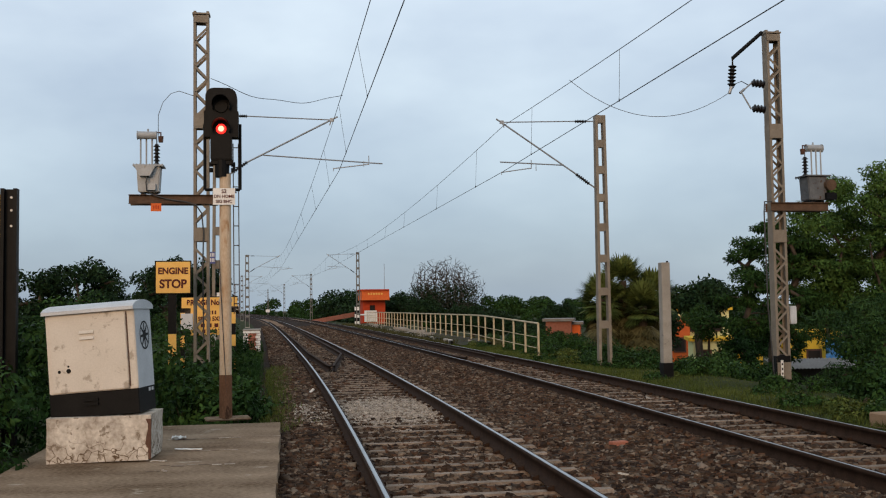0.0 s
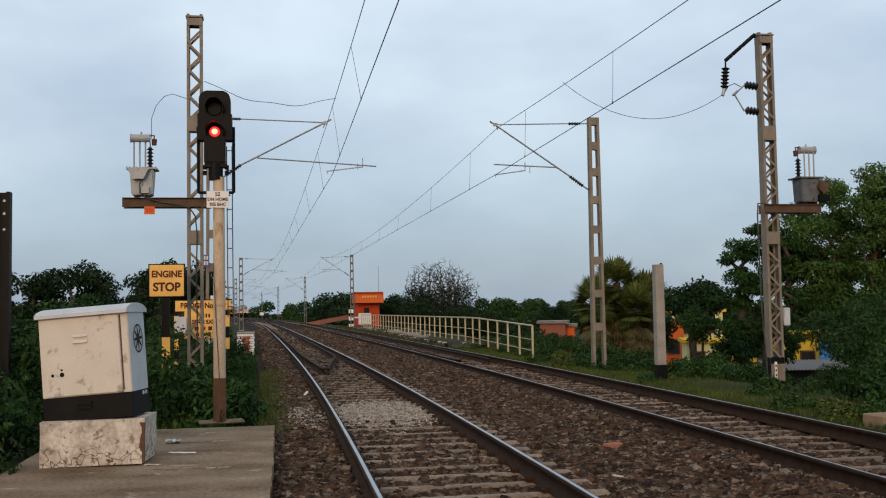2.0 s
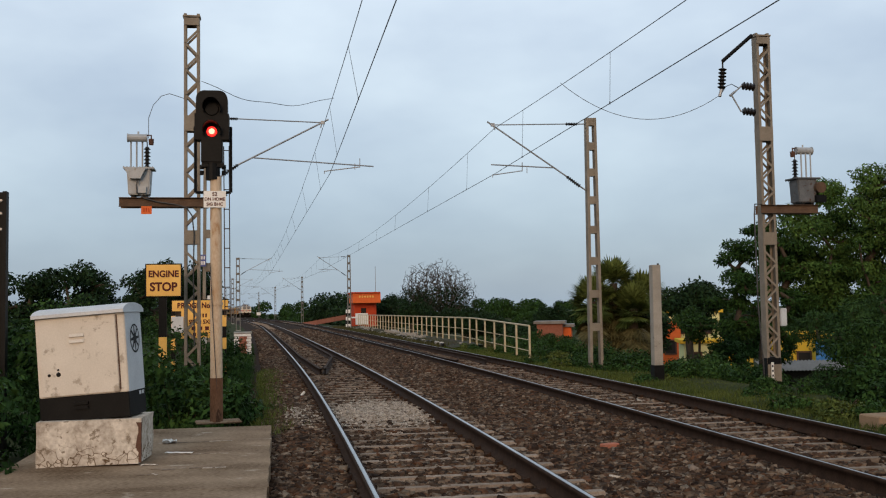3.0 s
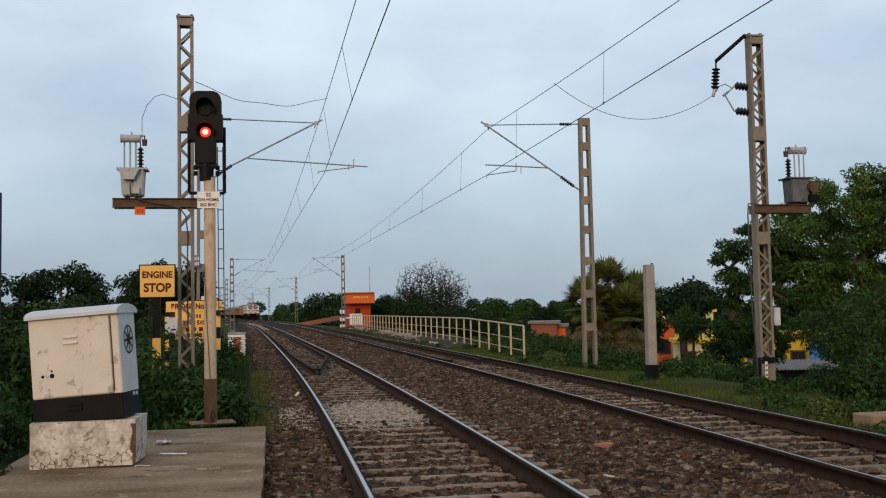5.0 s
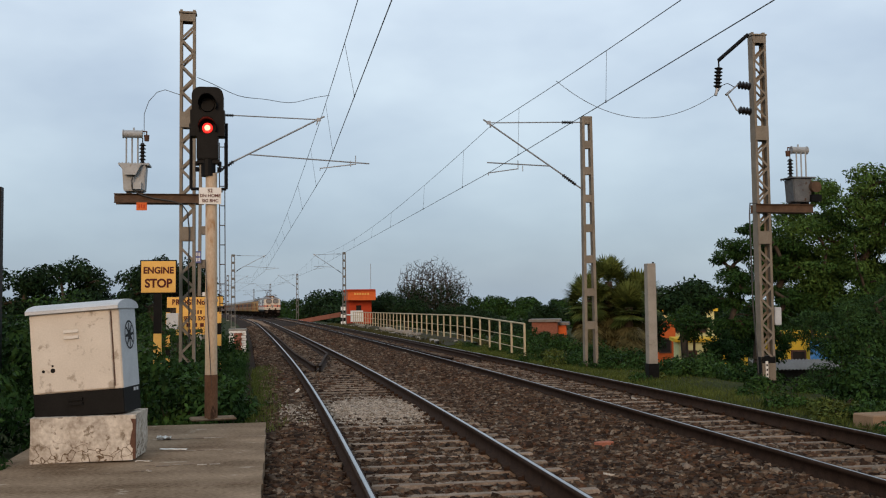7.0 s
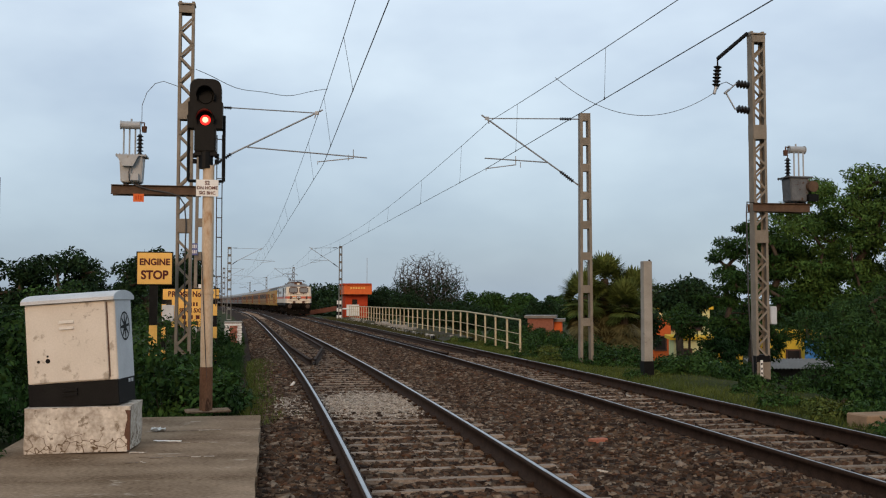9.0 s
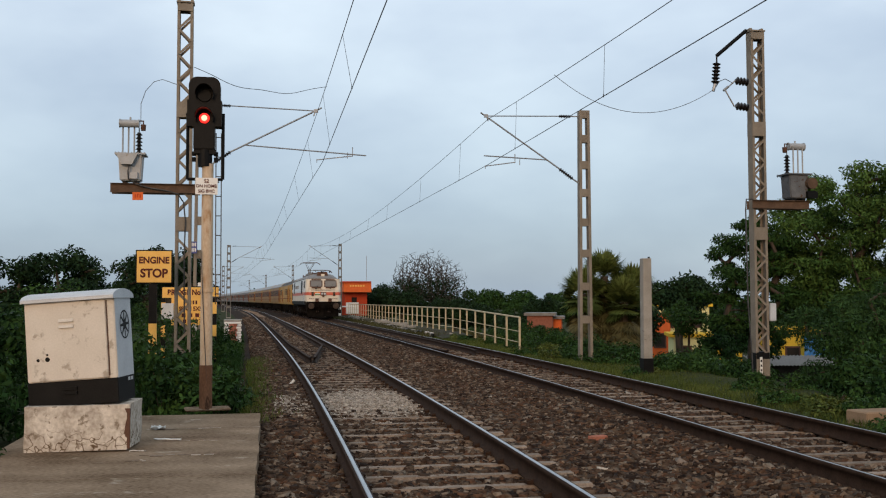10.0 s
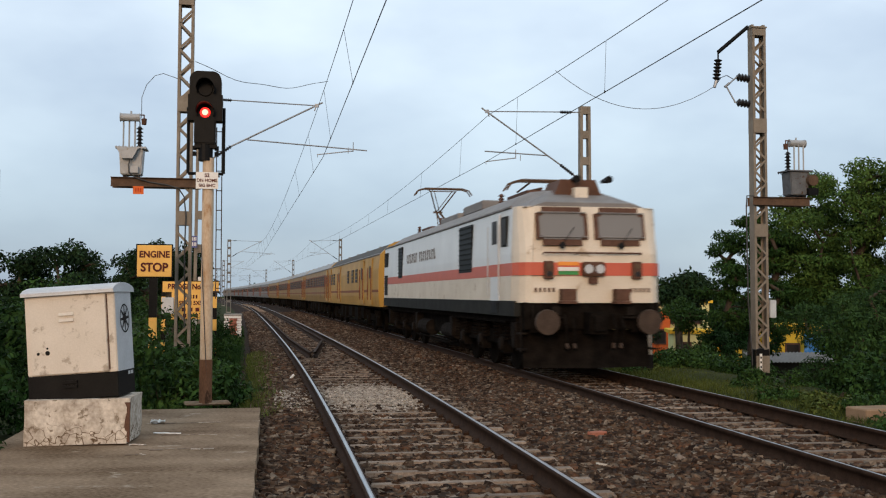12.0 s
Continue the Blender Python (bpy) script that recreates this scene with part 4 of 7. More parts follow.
    for a, b in frame_bars:
        bm = bmesh.new()
        tube(bm, a, b, 0.022, seg=8)
        part("frame_bar", bm, M_BLACK, s)
    for x in (0.09, 0.165):
        bm = bmesh.new()
        tube(bm, (x, 0.62, 1.45), (x, 0.40, 3.9), 0.008, seg=6)
        part("ladder_rail", bm, M_RUSTBEAM, s)
    for i in range(9):
        z = 1.6 + i * 0.28
        y = 0.75 - 0.09 * z
        bm = bmesh.new()
        tube(bm, (0.09, y, z), (0.165, y, z), 0.007, seg=6)
        part("rung", bm, M_RUSTBEAM, s)
    bm = bmesh.new()
    tube(bm, (0.02, 0.06, 1.55), (0.127, 0.61, 1.55), 0.012, seg=6)
    tube(bm, (0.02, 0.06, 3.2), (0.127, 0.46, 3.2), 0.012, seg=6)
    part("ladder_stay", bm, M_RUSTBEAM, s)
    bm = bmesh.new()
    box(bm, (-0.01, -0.10, 3.08), (0.30, 0.012, 0.23))
    plate = part("name_plate", bm, M_WHITE, s, "small white plate with dark lettering")
    for txt, z, sz in (("S2", 3.15, 0.072), ("DN HOME", 3.08, 0.06), ("SIG BHC", 3.01, 0.06)):
        letters("lettering", txt, sz, M_DEEPRED, plate, Matrix.Translation((-0.01, -0.108, z)))
    bm = bmesh.new()
    box(bm, (0.02, 0.12, 0.012), (0.62, 0.34, 0.035), 8)
    bevel(bm, 0.02, 1)
    tagged(part("concrete_pad", bm, M_PLATFORM), "rough concrete pad at the foot of the signal", "concrete pad").matrix_basis = stand(14.62, -2.46, 0.0)
    # thin cable wound down the post
    k = stand(14.65, -2.46, 0)
    pts = [k @ Vector((0.095 * math.sin(-0.9 + 0.9 * t) + 0.02 * t, -0.095 * math.cos(0.6 * t), 2.2 - 1.9 * t)) for t in np.linspace(0, 1, 14)]
    wire("signal_cable", pts, 0.006, "thin dark cable hanging along the signal post")


def build_cabinet():
    # the plinth, whitewashed and cracked
    bm = bmesh.new()
    vs = box(bm, (0, 0, 0.225), (1.03, 0.66, 0.45))
    for v in vs:
        if v.co.z < 0.1:
            v.co.x *= 0.965
        v.co.z += 0.02 * (v.co.x > 0)
    bmesh.ops.subdivide_edges(bm, edges=bm.edges[:], cuts=7, use_grid_fill=True)
    for v in bm.verts:
        n1 = noise.noise(v.co * 4.2)
        v.co += Vector((n1, noise.noise(v.co * 4.2 + Vector((5, 0, 0))), 0)) * 0.014
    m = Matrix.Translation((-3.68, 10.53, 0)) @ Matrix.Rotation(radians(5.5), 4, "Z")
    pl = tagged(part("plinth", bm, M_WHITEWASH), "cracked whitewashed masonry plinth under the cabinet", "plinth")
    pl.matrix_basis = m
    # a corner knocked off, bare brown masonry
    bm = bmesh.new()
    rng = random.Random(4)
    rows = []
    for i in range(9):
        z = 0.03 + 0.05 * i
        a, b = rng.uniform(0.02, 0.055), rng.uniform(0.015, 0.04)
        rows.append([bm.verts.new(v) for v in ((0.517 - a, -0.336, z), (0.521, -0.339, z), (0.521, -0.335 + b, z))])
    for r0, r1 in zip(rows, rows[1:]):
        bm.faces.new((r0[0], r0[1], r1[1], r1[0]))
        bm.faces.new((r0[1], r0[2], r1[2], r1[1]))
    part("broken_corner", bm, M_BROWN, pl, "bare brown masonry at the corner")
    # the leaning cabinet
    c = thing("relay_cabinet", m @ Matrix.Translation((-0.022, 0.02, 0.455)) @ Matrix.Rotation(radians(-6.0), 4, "Z") @ Matrix.Rotation(radians(-4.0), 4, "Y"), "leaning cream steel equipment cabinet with black base band", "cabinet")
    W, D, H = 0.91, 0.52, 1.075
    bm = bmesh.new()
    box(bm, (0, 0, 0.125), (W + 0.006, D + 0.006, 0.25))
    bevel(bm, 0.006, 1)
    part("base_band", bm, M_BLACK, c, "black painted base band")
    bm = bmesh.new()
    box(bm, (0, 0, 0.25 + (H - 0.25) / 2), (W, D, H - 0.25))
    bevel(bm, 0.008, 2)
    part("body", bm, M_CREAM, c)
    # Thin grey skin over the cream body: the side's shade as colour.
    bm = bmesh.new()
    box(bm, (W / 2 + 0.0035, 0, 0.25 + (H - 0.27) / 2), (0.003, D - 0.02, H - 0.27))
    side = part("side_panel", bm, M_GREYTIN, c, "side with its shade painted grey and a round dark emblem")
    bm = bmesh.new()
    bmesh.ops.create_circle(bm, cap_ends=False, segments=28, radius=0.15)
    ring = [v for v in bm.verts]
    inner = [bm.verts.new(v.co * 0.87) for v in ring]
    for i in range(28):
        bm.faces.new((ring[i], ring[(i + 1) % 28], inner[(i + 1) % 28], inner[i]))
    at = Matrix.Translation((W / 2 + 0.0075, 0.02, 0.78)) @ Matrix.Rotation(radians(90), 4, "Y")
    part("emblem_ring", bm, M_BLACK, side).matrix_basis = at
    bm = bmesh.new()
    hub = [bm.verts.new((0.125 * math.cos(a * math.pi / 16) * (1.0 if a % 4 < 2 else 0.42), 0.125 * math.sin(a * math.pi / 16) * (1.0 if a % 4 < 2 else 0.42), 0)) for a in range(32)]
    bm.faces.new(hub)
    part("emblem_star", bm, M_BLACK, side).matrix_basis = at
    bm = bmesh.new()
    for k, (x0, x1) in enumerate(((0.10, 0.14), (0.15, 0.19))):
        box(bm, (W / 2 + 0.006, 0.08 + 0.09 * k, 0.215), (0.003, 0.06, 0.035))
    part("stencil_mark", bm, M_GREYTIN, c)
    bm = bmesh.new()
    box(bm, (-0.02, -D / 2 - 0.012, 0.25 + (H - 0.27) / 2), (W - 0.13, 0.022, H - 0.29))
    bevel(bm, 0.006, 2)
    door = part("door", bm, M_CREAM, c, "cream door with two lock holes")
    for z in (0.86, 0.80):
        bm = bmesh.new()
        for v in box(bm, (-0.03, -D / 2 - 0.032, z), (0.15, 0.024, 0.032)):
            if v.co.z > z and v.co.y < -D / 2 - 0.03:
                v.co.y += 0.02
        bevel(bm, 0.004, 1)
        part("louvre", bm, M_CREAM, door)
    for x, z, r in ((-0.33, 0.475, 0.016), (-0.235, 0.478, 0.024), (-0.235, 0.525, 0.011)):
        bm = bmesh.new()
        tube(bm, (x, -D / 2 - 0.02, z), (x, -D / 2 - 0.026, z), r, seg=12)
        part("lock_hole", bm, M_BLACK, door)
    for x in (-0.40, 0.38):
        bm = bmesh.new()
        tube(bm, (x, -D / 2 - 0.006, 0.28), (x, -D / 2 - 0.004, H - 0.04), 0.0055, seg=6)
        part("door_seam", bm, M_BROWN, c)
    bm = bmesh.new()
    box(bm, (-0.03, -D / 2 - 0.016, 0.13), (0.15, 0.022, 0.028))
    box(bm, (-0.03, -D / 2 - 0.016, 0.175), (0.15, 0.022, 0.028))
    part("base_louvre", bm, M_BLACK, c)
    # roof: a low barrel with a front drip edge
    bm = bmesh.new()
    n = 12
    rows = []
    for x in (-W / 2 - 0.012, W / 2 + 0.02):
        rows.append([bm.verts.new((x, -D / 2 - 0.07 + (D + 0.14) * i / n, H + 0.012 + 0.065 * math.sin(math.pi * i / n) ** 0.6)) for i in range(n + 1)])
        rows.append([bm.verts.new((x, -D / 2 - 0.07 + (D + 0.14) * i / n, H - 0.022 + 0.0 * i)) for i in range(n + 1)])
    for i in range(n):
        bm.faces.new((rows[0][i], rows[0][i + 1], rows[2][i + 1], rows[2][i]))
        bm.faces.new((rows[1][i], rows[3][i], rows[3][i + 1], rows[1][i + 1]))
        bm.faces.new((rows[0][i], rows[1][i], rows[1][i + 1], rows[0][i + 1]))
        bm.faces.new((rows[2][i], rows[2][i + 1], rows[3][i + 1], rows[3][i]))
    for i in (0, n):
        bm.faces.new((rows[0][i], rows[2][i], rows[3][i], rows[1][i]))
    part("roof", bm, M_GREYTIN, c, "grey curved sheet roof with overhanging front edge")


def build_litter():
    """Scraps that lie by the plinth and the signal."""
    rng = random.Random(17)
    for x, y, z, w, d, name, lab, mt in ((-3.32, 11.95, 0.0, 0.16, 0.10, "crumpled_paper", "crumpled white paper by the bushes", M_WHITE), (-2.98, 11.1, 0.0, 0.30, 0.05, "paper_strip", "torn white strip lying on the platform", M_WHITE), (-3.05, 10.25, 0.0, 0.16, 0.06, "plaster_flake", "flake of whitewash fallen from the plinth", M_WHITEWASH)):
        bm = bmesh.new()
        n = 5
        V = [[bm.verts.new((w * (i / n - 0.5), d * (j / n - 0.5) + 0.01 * math.sin(i), rng.uniform(0.006, 0.05 if name == "crumpled_paper" else 0.014))) for i in range(n + 1)] for j in range(n + 1)]
        for j in range(n):
            for i in range(n):
                bm.faces.new((V[j][i], V[j][i + 1], V[j + 1][i + 1], V[j + 1][i]))
        g = bmesh.ops.extrude_face_region(bm, geom=bm.faces[:])
        bmesh.ops.translate(bm, verts=[v for v in g["geom"] if isinstance(v, bmesh.types.BMVert)], vec=(0, 0, -0.005))
        tagged(part(name, bm, mt), lab, "litter").matrix_basis = pose(x, y, z, rz=rng.uniform(-15, 15))


def sign_board(bm, c, s):
    box(bm, c, s)
    bevel(bm, 0.006, 1)


def build_signs():
    # ENGINE STOP
    e = thing("engine_stop_sign", stand(22.0, -3.88, -0.3), "yellow engine stop board on a banded post", "sign")
    bm = bmesh.new()
    sign_board(bm, (0, 0, 2.50), (0.74, 0.03, 0.70))
    part("sign_frame", bm, M_BLACK, e)
    bm = bmesh.new()
    sign_board(bm, (0, -0.018, 2.50), (0.69, 0.02, 0.65))
    b = part("sign_board", bm, M_YELLOW, e, "yellow board with dark lettering")
    letters("lettering", "ENGINE", 0.185, M_DEEPRED, b, Matrix.Translation((0, -0.03, 2.63)), 0.93)
    letters("lettering", "STOP", 0.245, M_DEEPRED, b, Matrix.Translation((0, -0.03, 2.36)), 0.93)
    for z0, z1, mt in ((0, 0.65, M_BLACK), (0.65, 1.33, M_YELLOW), (1.33, 2.15, M_BLACK)):
        bm = bmesh.new()
        box(bm, (-0.02, 0.03, (z0 + z1) / 2), (0.16, 0.07, z1 - z0))
        part("post_band", bm, mt, e)
    # bridge board on two banded posts
    g = thing("bridge_sign", stand(28.0, -3.48, -0.35), "yellow bridge information board on banded posts", "sign")
    bm = bmesh.new()
    sign_board(bm, (0, 0, 2.06), (1.45, 0.03, 0.28))
    sign_board(bm, (0, 0, 1.56), (0.98, 0.03, 0.72))
    b = part("sign_board", bm, M_YELLOW, g)
    bm = bmesh.new()
    box(bm, (0, 0.016, 2.21), (1.5, 0.02, 0.03))
    part("sign_edge", bm, M_BLACK, g)
    letters("lettering", "BRIDGE No.", 0.20, M_DEEPRED, b, Matrix.Translation((-0.15, -0.02, 2.06)), 0.85)
    for txt, z in (("SPAN 5X5", 1.63),):
        letters("lettering", txt, 0.15, M_DEEPRED, b, Matrix.Translation((0, -0.02, z)), 0.9)
    for z, w in ((1.80, 0.3), (1.46, 0.7), (1.30, 0.6)):
        bm = bmesh.new()
        for i in range(5):
            box(bm, (w * (i / 4 - 0.5), -0.018, z), (w / 7, 0.006, 0.10))
        part("unreadable_line", bm, M_DEEPRED, b)
    for x in (-0.70, 0.62):
        for i in range(7):
            bm = bmesh.new()
            box(bm, (x, 0.05, 0.15 + 0.30 * i), (0.11, 0.06, 0.30))
            part("post_band", bm, (M_BLACK, M_YELLOW)[i % 2], g)
    bm = bmesh.new()
    box(bm, (0, 0, 0), (0.30, 0.12, 0.42))
    bevel(bm, 0.01, 1)
    tagged(part("junction_box", bm, M_GREYTIN), "grey junction box beside the laced mast", "box").matrix_basis = stand(27.4, -4.02, 1.22)
    bm = bmesh.new()
    box(bm, (0, 0, 0), (0.17, 0.01, 0.34))
    p = tagged(part("mast_number_plate", bm, M_BLUEPLATE), "blue number plate on the battened mast", "plate")
    p.matrix_basis = stand(30.2, -3.52, 3.02)
    for z in (0.08, -0.07):
        bm = bmesh.new()
        for x in (-0.045, 0.0, 0.045):
            box(bm, (x, -0.008, z), (0.025, 0.005, 0.10))
        part("number_bar", bm, M_WHITE, p)
    for s, o, z, w, h in ((27.5, -3.35, 0.80, 0.12, 0.16), (30.26, -3.35, 1.95, 0.10, 0.13)):
        bm = bmesh.new()
        box(bm, (0, 0, 0), (w, 0.01, h))
        tagged(part("white_tag", bm, M_WHITE), "small white enamel tag on the mast", "plate").matrix_basis = stand(s, o, z)
    # tall black post with a yellow board
    t = thing("station_board", stand(15.1, -5.42, -0.4), "yellow station board on a tall black steel post", "sign")
    for x in (-0.085, 0.085):
        bm = bmesh.new()
        box(bm, (x, 0, 1.82), (0.05, 0.14, 3.64))
        part("post_flange", bm, M_BLACK, t)
    bm = bmesh.new()
    box(bm, (0, 0.02, 1.82), (0.13, 0.012, 3.63))
    part("post_web", bm, M_BLACK, t)
    for z in (3.52, 3.34, 3.12):
        bm = bmesh.new()
        tube(bm, (0.02, -0.0, z), (0.02, 0.012, z), 0.018, seg=8)
        part("bolt", bm, M_WHITE, t)
    bm = bmesh.new()
    sign_board(bm, (-1.05, -0.02, 2.92), (1.86, 0.03, 1.28))
    part("sign_board", bm, M_YELLOW, t)
    bm = bmesh.new()
    for i in range(4):
        box(bm, (-1.6 + 0.36 * i, -0.04, 2.92), (0.24, 0.008, 0.36))
    part("unreadable_line", bm, M_BLACK, t)
    # far white boards by the track and the stub post
    w = thing("track_sign", stand(290, 7.0, -0.4), "small white trackside board on a low post", "sign")
    bm = bmesh.new()
    sign_board(bm, (0, 0, 1.45), (1.1, 0.04, 0.8))
    part("sign_board", bm, M_WHITE, w)
    bm = bmesh.new()
    tube(bm, (0, 0.05, 0), (0, 0.05, 1.2), 0.06)
    part("post", bm, M_BLACK, w)
    k = thing("stub_post", stand(25.2, 8.15, -0.45), "grey concrete post with a black foot", "post")
    bm = bmesh.new()
    for v in box(bm, (0, 0, 1.72), (0.24, 0.24, 2.6)):
        if v.co.z > 1.5:
            v.co.x *= 0.95
    bevel(bm, 0.012, 1)
    part("shaft", bm, M_CONC, k)
    bm = bmesh.new()
    box(bm, (0, 0, 0.22), (0.27, 0.27, 0.44))
    part("foot", bm, M_BLACK, k, "black painted foot")
    bm = bmesh.new()
    tube(bm, (0.09, 0, 3.0), (0.09, 0, 3.06), 0.03)
    part("bolt", bm, M_BLACK, k)
    # small marker by the brick pier, brick on the ballast, block on the grass, point lever
    bm = bmesh.new()
    box(bm, (0, 0, 0.06), (0.23, 0.11, 0.10), 20)
    bevel(bm, 0.008, 1)
    tagged(part("brick", bm, M_BRICK), "lone red brick lying on the ballast", "brick").matrix_basis = stand(12.4, 2.4, -0.28)
    bm = bmesh.new()
    box(bm, (0, 0, 0.10), (1.4, 0.5, 0.24))
    bevel(bm, 0.02, 1)
    tagged(part("concrete_block", bm, surf("buff_block", (0.20, 0.13, 0.08), (0.29, 0.20, 0.13), 3, 0.9)), "buff concrete block lying on the grass", "block").matrix_basis = stand(14.8, 8.05, -0.44, 6)
    lv = thing("point_lever", stand(20.4, -1.12, -0.2), "small dark ground lever beside the rail", "lever")
    bm = bmesh.new()
    box(bm, (0, 0, 0.03), (0.3, 0.16, 0.06))
    part("base", bm, M_BLACK, lv)
    bm = bmesh.new()
    tube(bm, (-0.02, 0, 0.06), (0.06, 0, 0.15), 0.025)
    part("handle", bm, M_WHITE, lv)


def build_pier():
    p = thing("parapet_pier", stand(45.6, -2.55, -0.4), "red brick bridge pier with whitewashed edges", "pier")
    bm = bmesh.new()
    box(bm, (0, 0, 0.5), (0.68, 1.8, 1.0))
    part("core", bm, M_BRICK, p)
    bm = bmesh.new()
    box(bm, (0, 0, 0), (0.20, 0.1, 0.09))
    bevel(bm, 0.01, 1)
    me = mesh_of("brick", bm, M_WHITE)
    bm = bmesh.new()
    box(bm, (0, 0, 0), (0.20, 0.1, 0.09))
    bevel(bm, 0.01, 1)
    mr = mesh_of("brick", bm, M_BRICK)
    for r in range(9):
        for i in range(4):
            x = -0.30 + 0.2 * i + (0.05 if r % 2 else -0.05)
            o = new("brick", me if i in (0, 3) or r == 8 else mr)
            o.parent = p
            o.matrix_basis = Matrix.Translation((max(-0.27, min(0.27, x)), -0.905, 0.10 + 0.105 * r))
    bm = bmesh.new()
    box(bm, (0, 0, 1.03), (0.76, 1.9, 0.06))
    part("coping", bm, M_CONC, p)


def build_railing():
    """Bridge railing: posts, top rail, mid rails; its near end ramps down."""
    f = thing("bridge_railing", Matrix(), "yellowed white steel railing along the bridge", "railing")
    def base(s):
        return on(s, float(np.interp(s, [36, 50, 75, 112], [7.72, 8.5, 9.05, 9.7])), float(np.interp(s, [36, 49, 51], [-0.30, -0.22, -0.18])))
    def high(s):
        return float(np.interp(s, [36, 49, 51], [1.16, 1.28, 1.24]))
    s, posts = 36.0, []
    while s < 112:
        posts.append(s)
        s += 2.35 if s < 47 else 2.05
    for s in posts:
        bm = bmesh.new()
        p = base(s)
        box(bm, p + Vector((0, 0, high(s) / 2)), (0.065, 0.065, high(s)), -math.degrees(heading(s)))
        part("post", bm, M_FENCE, f)
    for k, (a, r) in enumerate(((1.0, 0.034), (0.56, 0.014), (0.22, 0.014))):
        for i in range(len(posts) - 1):
            bm = bmesh.new()
            p, q = base(posts[i]), base(posts[i + 1])
            tube(bm, p + Vector((0, 0, high(posts[i]) * a)), q + Vector((0, 0, high(posts[i + 1]) * a)), r, seg=6)
            part("rail_bar", bm, M_FENCE, f)
    # rubble-strewn ledge under the railing, edged with a kerb of painted blocks
    bm = bmesh.new()
    rows = []
    rng = random.Random(31)
    for i in range(64):
        s = 48 + i
        q, u = base(s), Vector((math.cos(heading(s)), -math.sin(heading(s)), 0))
        rows.append([bm.verts.new(q + u * d + Vector((0, 0, z + rng.uniform(-0.03, 0.03)))) for d, z in ((-1.15, -0.5), (-1.15, -0.10), (-0.7, -0.05), (-0.2, 0.0), (0.35, 0.02), (0.4, -0.8))])
    for r0, r1 in zip(rows, rows[1:]):
        for j in range(5):
            bm.faces.new((r0[j], r0[j + 1], r1[j + 1], r1[j]))
    tagged(part("bridge_ledge", bm, surf("dirty_ledge_concrete", (0.022, 0.020, 0.014), (0.075, 0.062, 0.046), 1.5, 0.95, bump=0.6, c3=(0.035, 0.045, 0.018), spots=0.52)), "dirty concrete ledge of the bridge below the railing", "ledge", kind="structure")
    k = thing("bridge_kerb", Matrix(), "row of black and white kerb blocks under the railing", "kerb")
    for i in range(96):
        s = 50 + 0.64 * i
        if rng.random() < 0.08:
            continue
        u = Vector((math.cos(heading(s)), -math.sin(heading(s)), 0))
        q = base(s) - u * (1.22 + rng.uniform(-0.03, 0.03))
        h = rng.uniform(0.26, 0.36)
        bm = bmesh.new()
        box(bm, (0, 0, h / 2), (0.15, rng.uniform(0.56, 0.62), h))
        bevel(bm, 0.025, 1)
        o = part("block", bm, (M_KERBWHITE, M_BLACK)[i % 2], k)
        o.matrix_basis = Matrix.Translation((q.x, q.y, q.z - 0.32)) @ Matrix.Rotation(-heading(s) + rng.uniform(-0.03, 0.03), 4, "Z")
    # lumps of broken masonry lying on it
    for i in range(26):
        s = rng.uniform(50, 100)
        u = Vector((math.cos(heading(s)), -math.sin(heading(s)), 0))
        q = base(s) - u * rng.uniform(0.25, 0.95)
        bm = bmesh.new()
        w = rng.uniform(0.18, 0.5)
        for v in box(bm, (0, 0, w * 0.22), (w, w * rng.uniform(0.5, 1.2), w * 0.6)):
            v.co += Vector((rng.uniform(-1, 1), rng.uniform(-1, 1), rng.uniform(-0.6, 0.6))) * w * 0.14
        tagged(part("masonry_lump", bm, M_CONC), "lump of broken grey masonry on the bridge ledge", "rubble", "rubble on the ledge").matrix_basis = Matrix.Translation((q.x, q.y, q.z - 0.08)) @ Matrix.Rotation(rng.uniform(0, 6), 4, "Z")


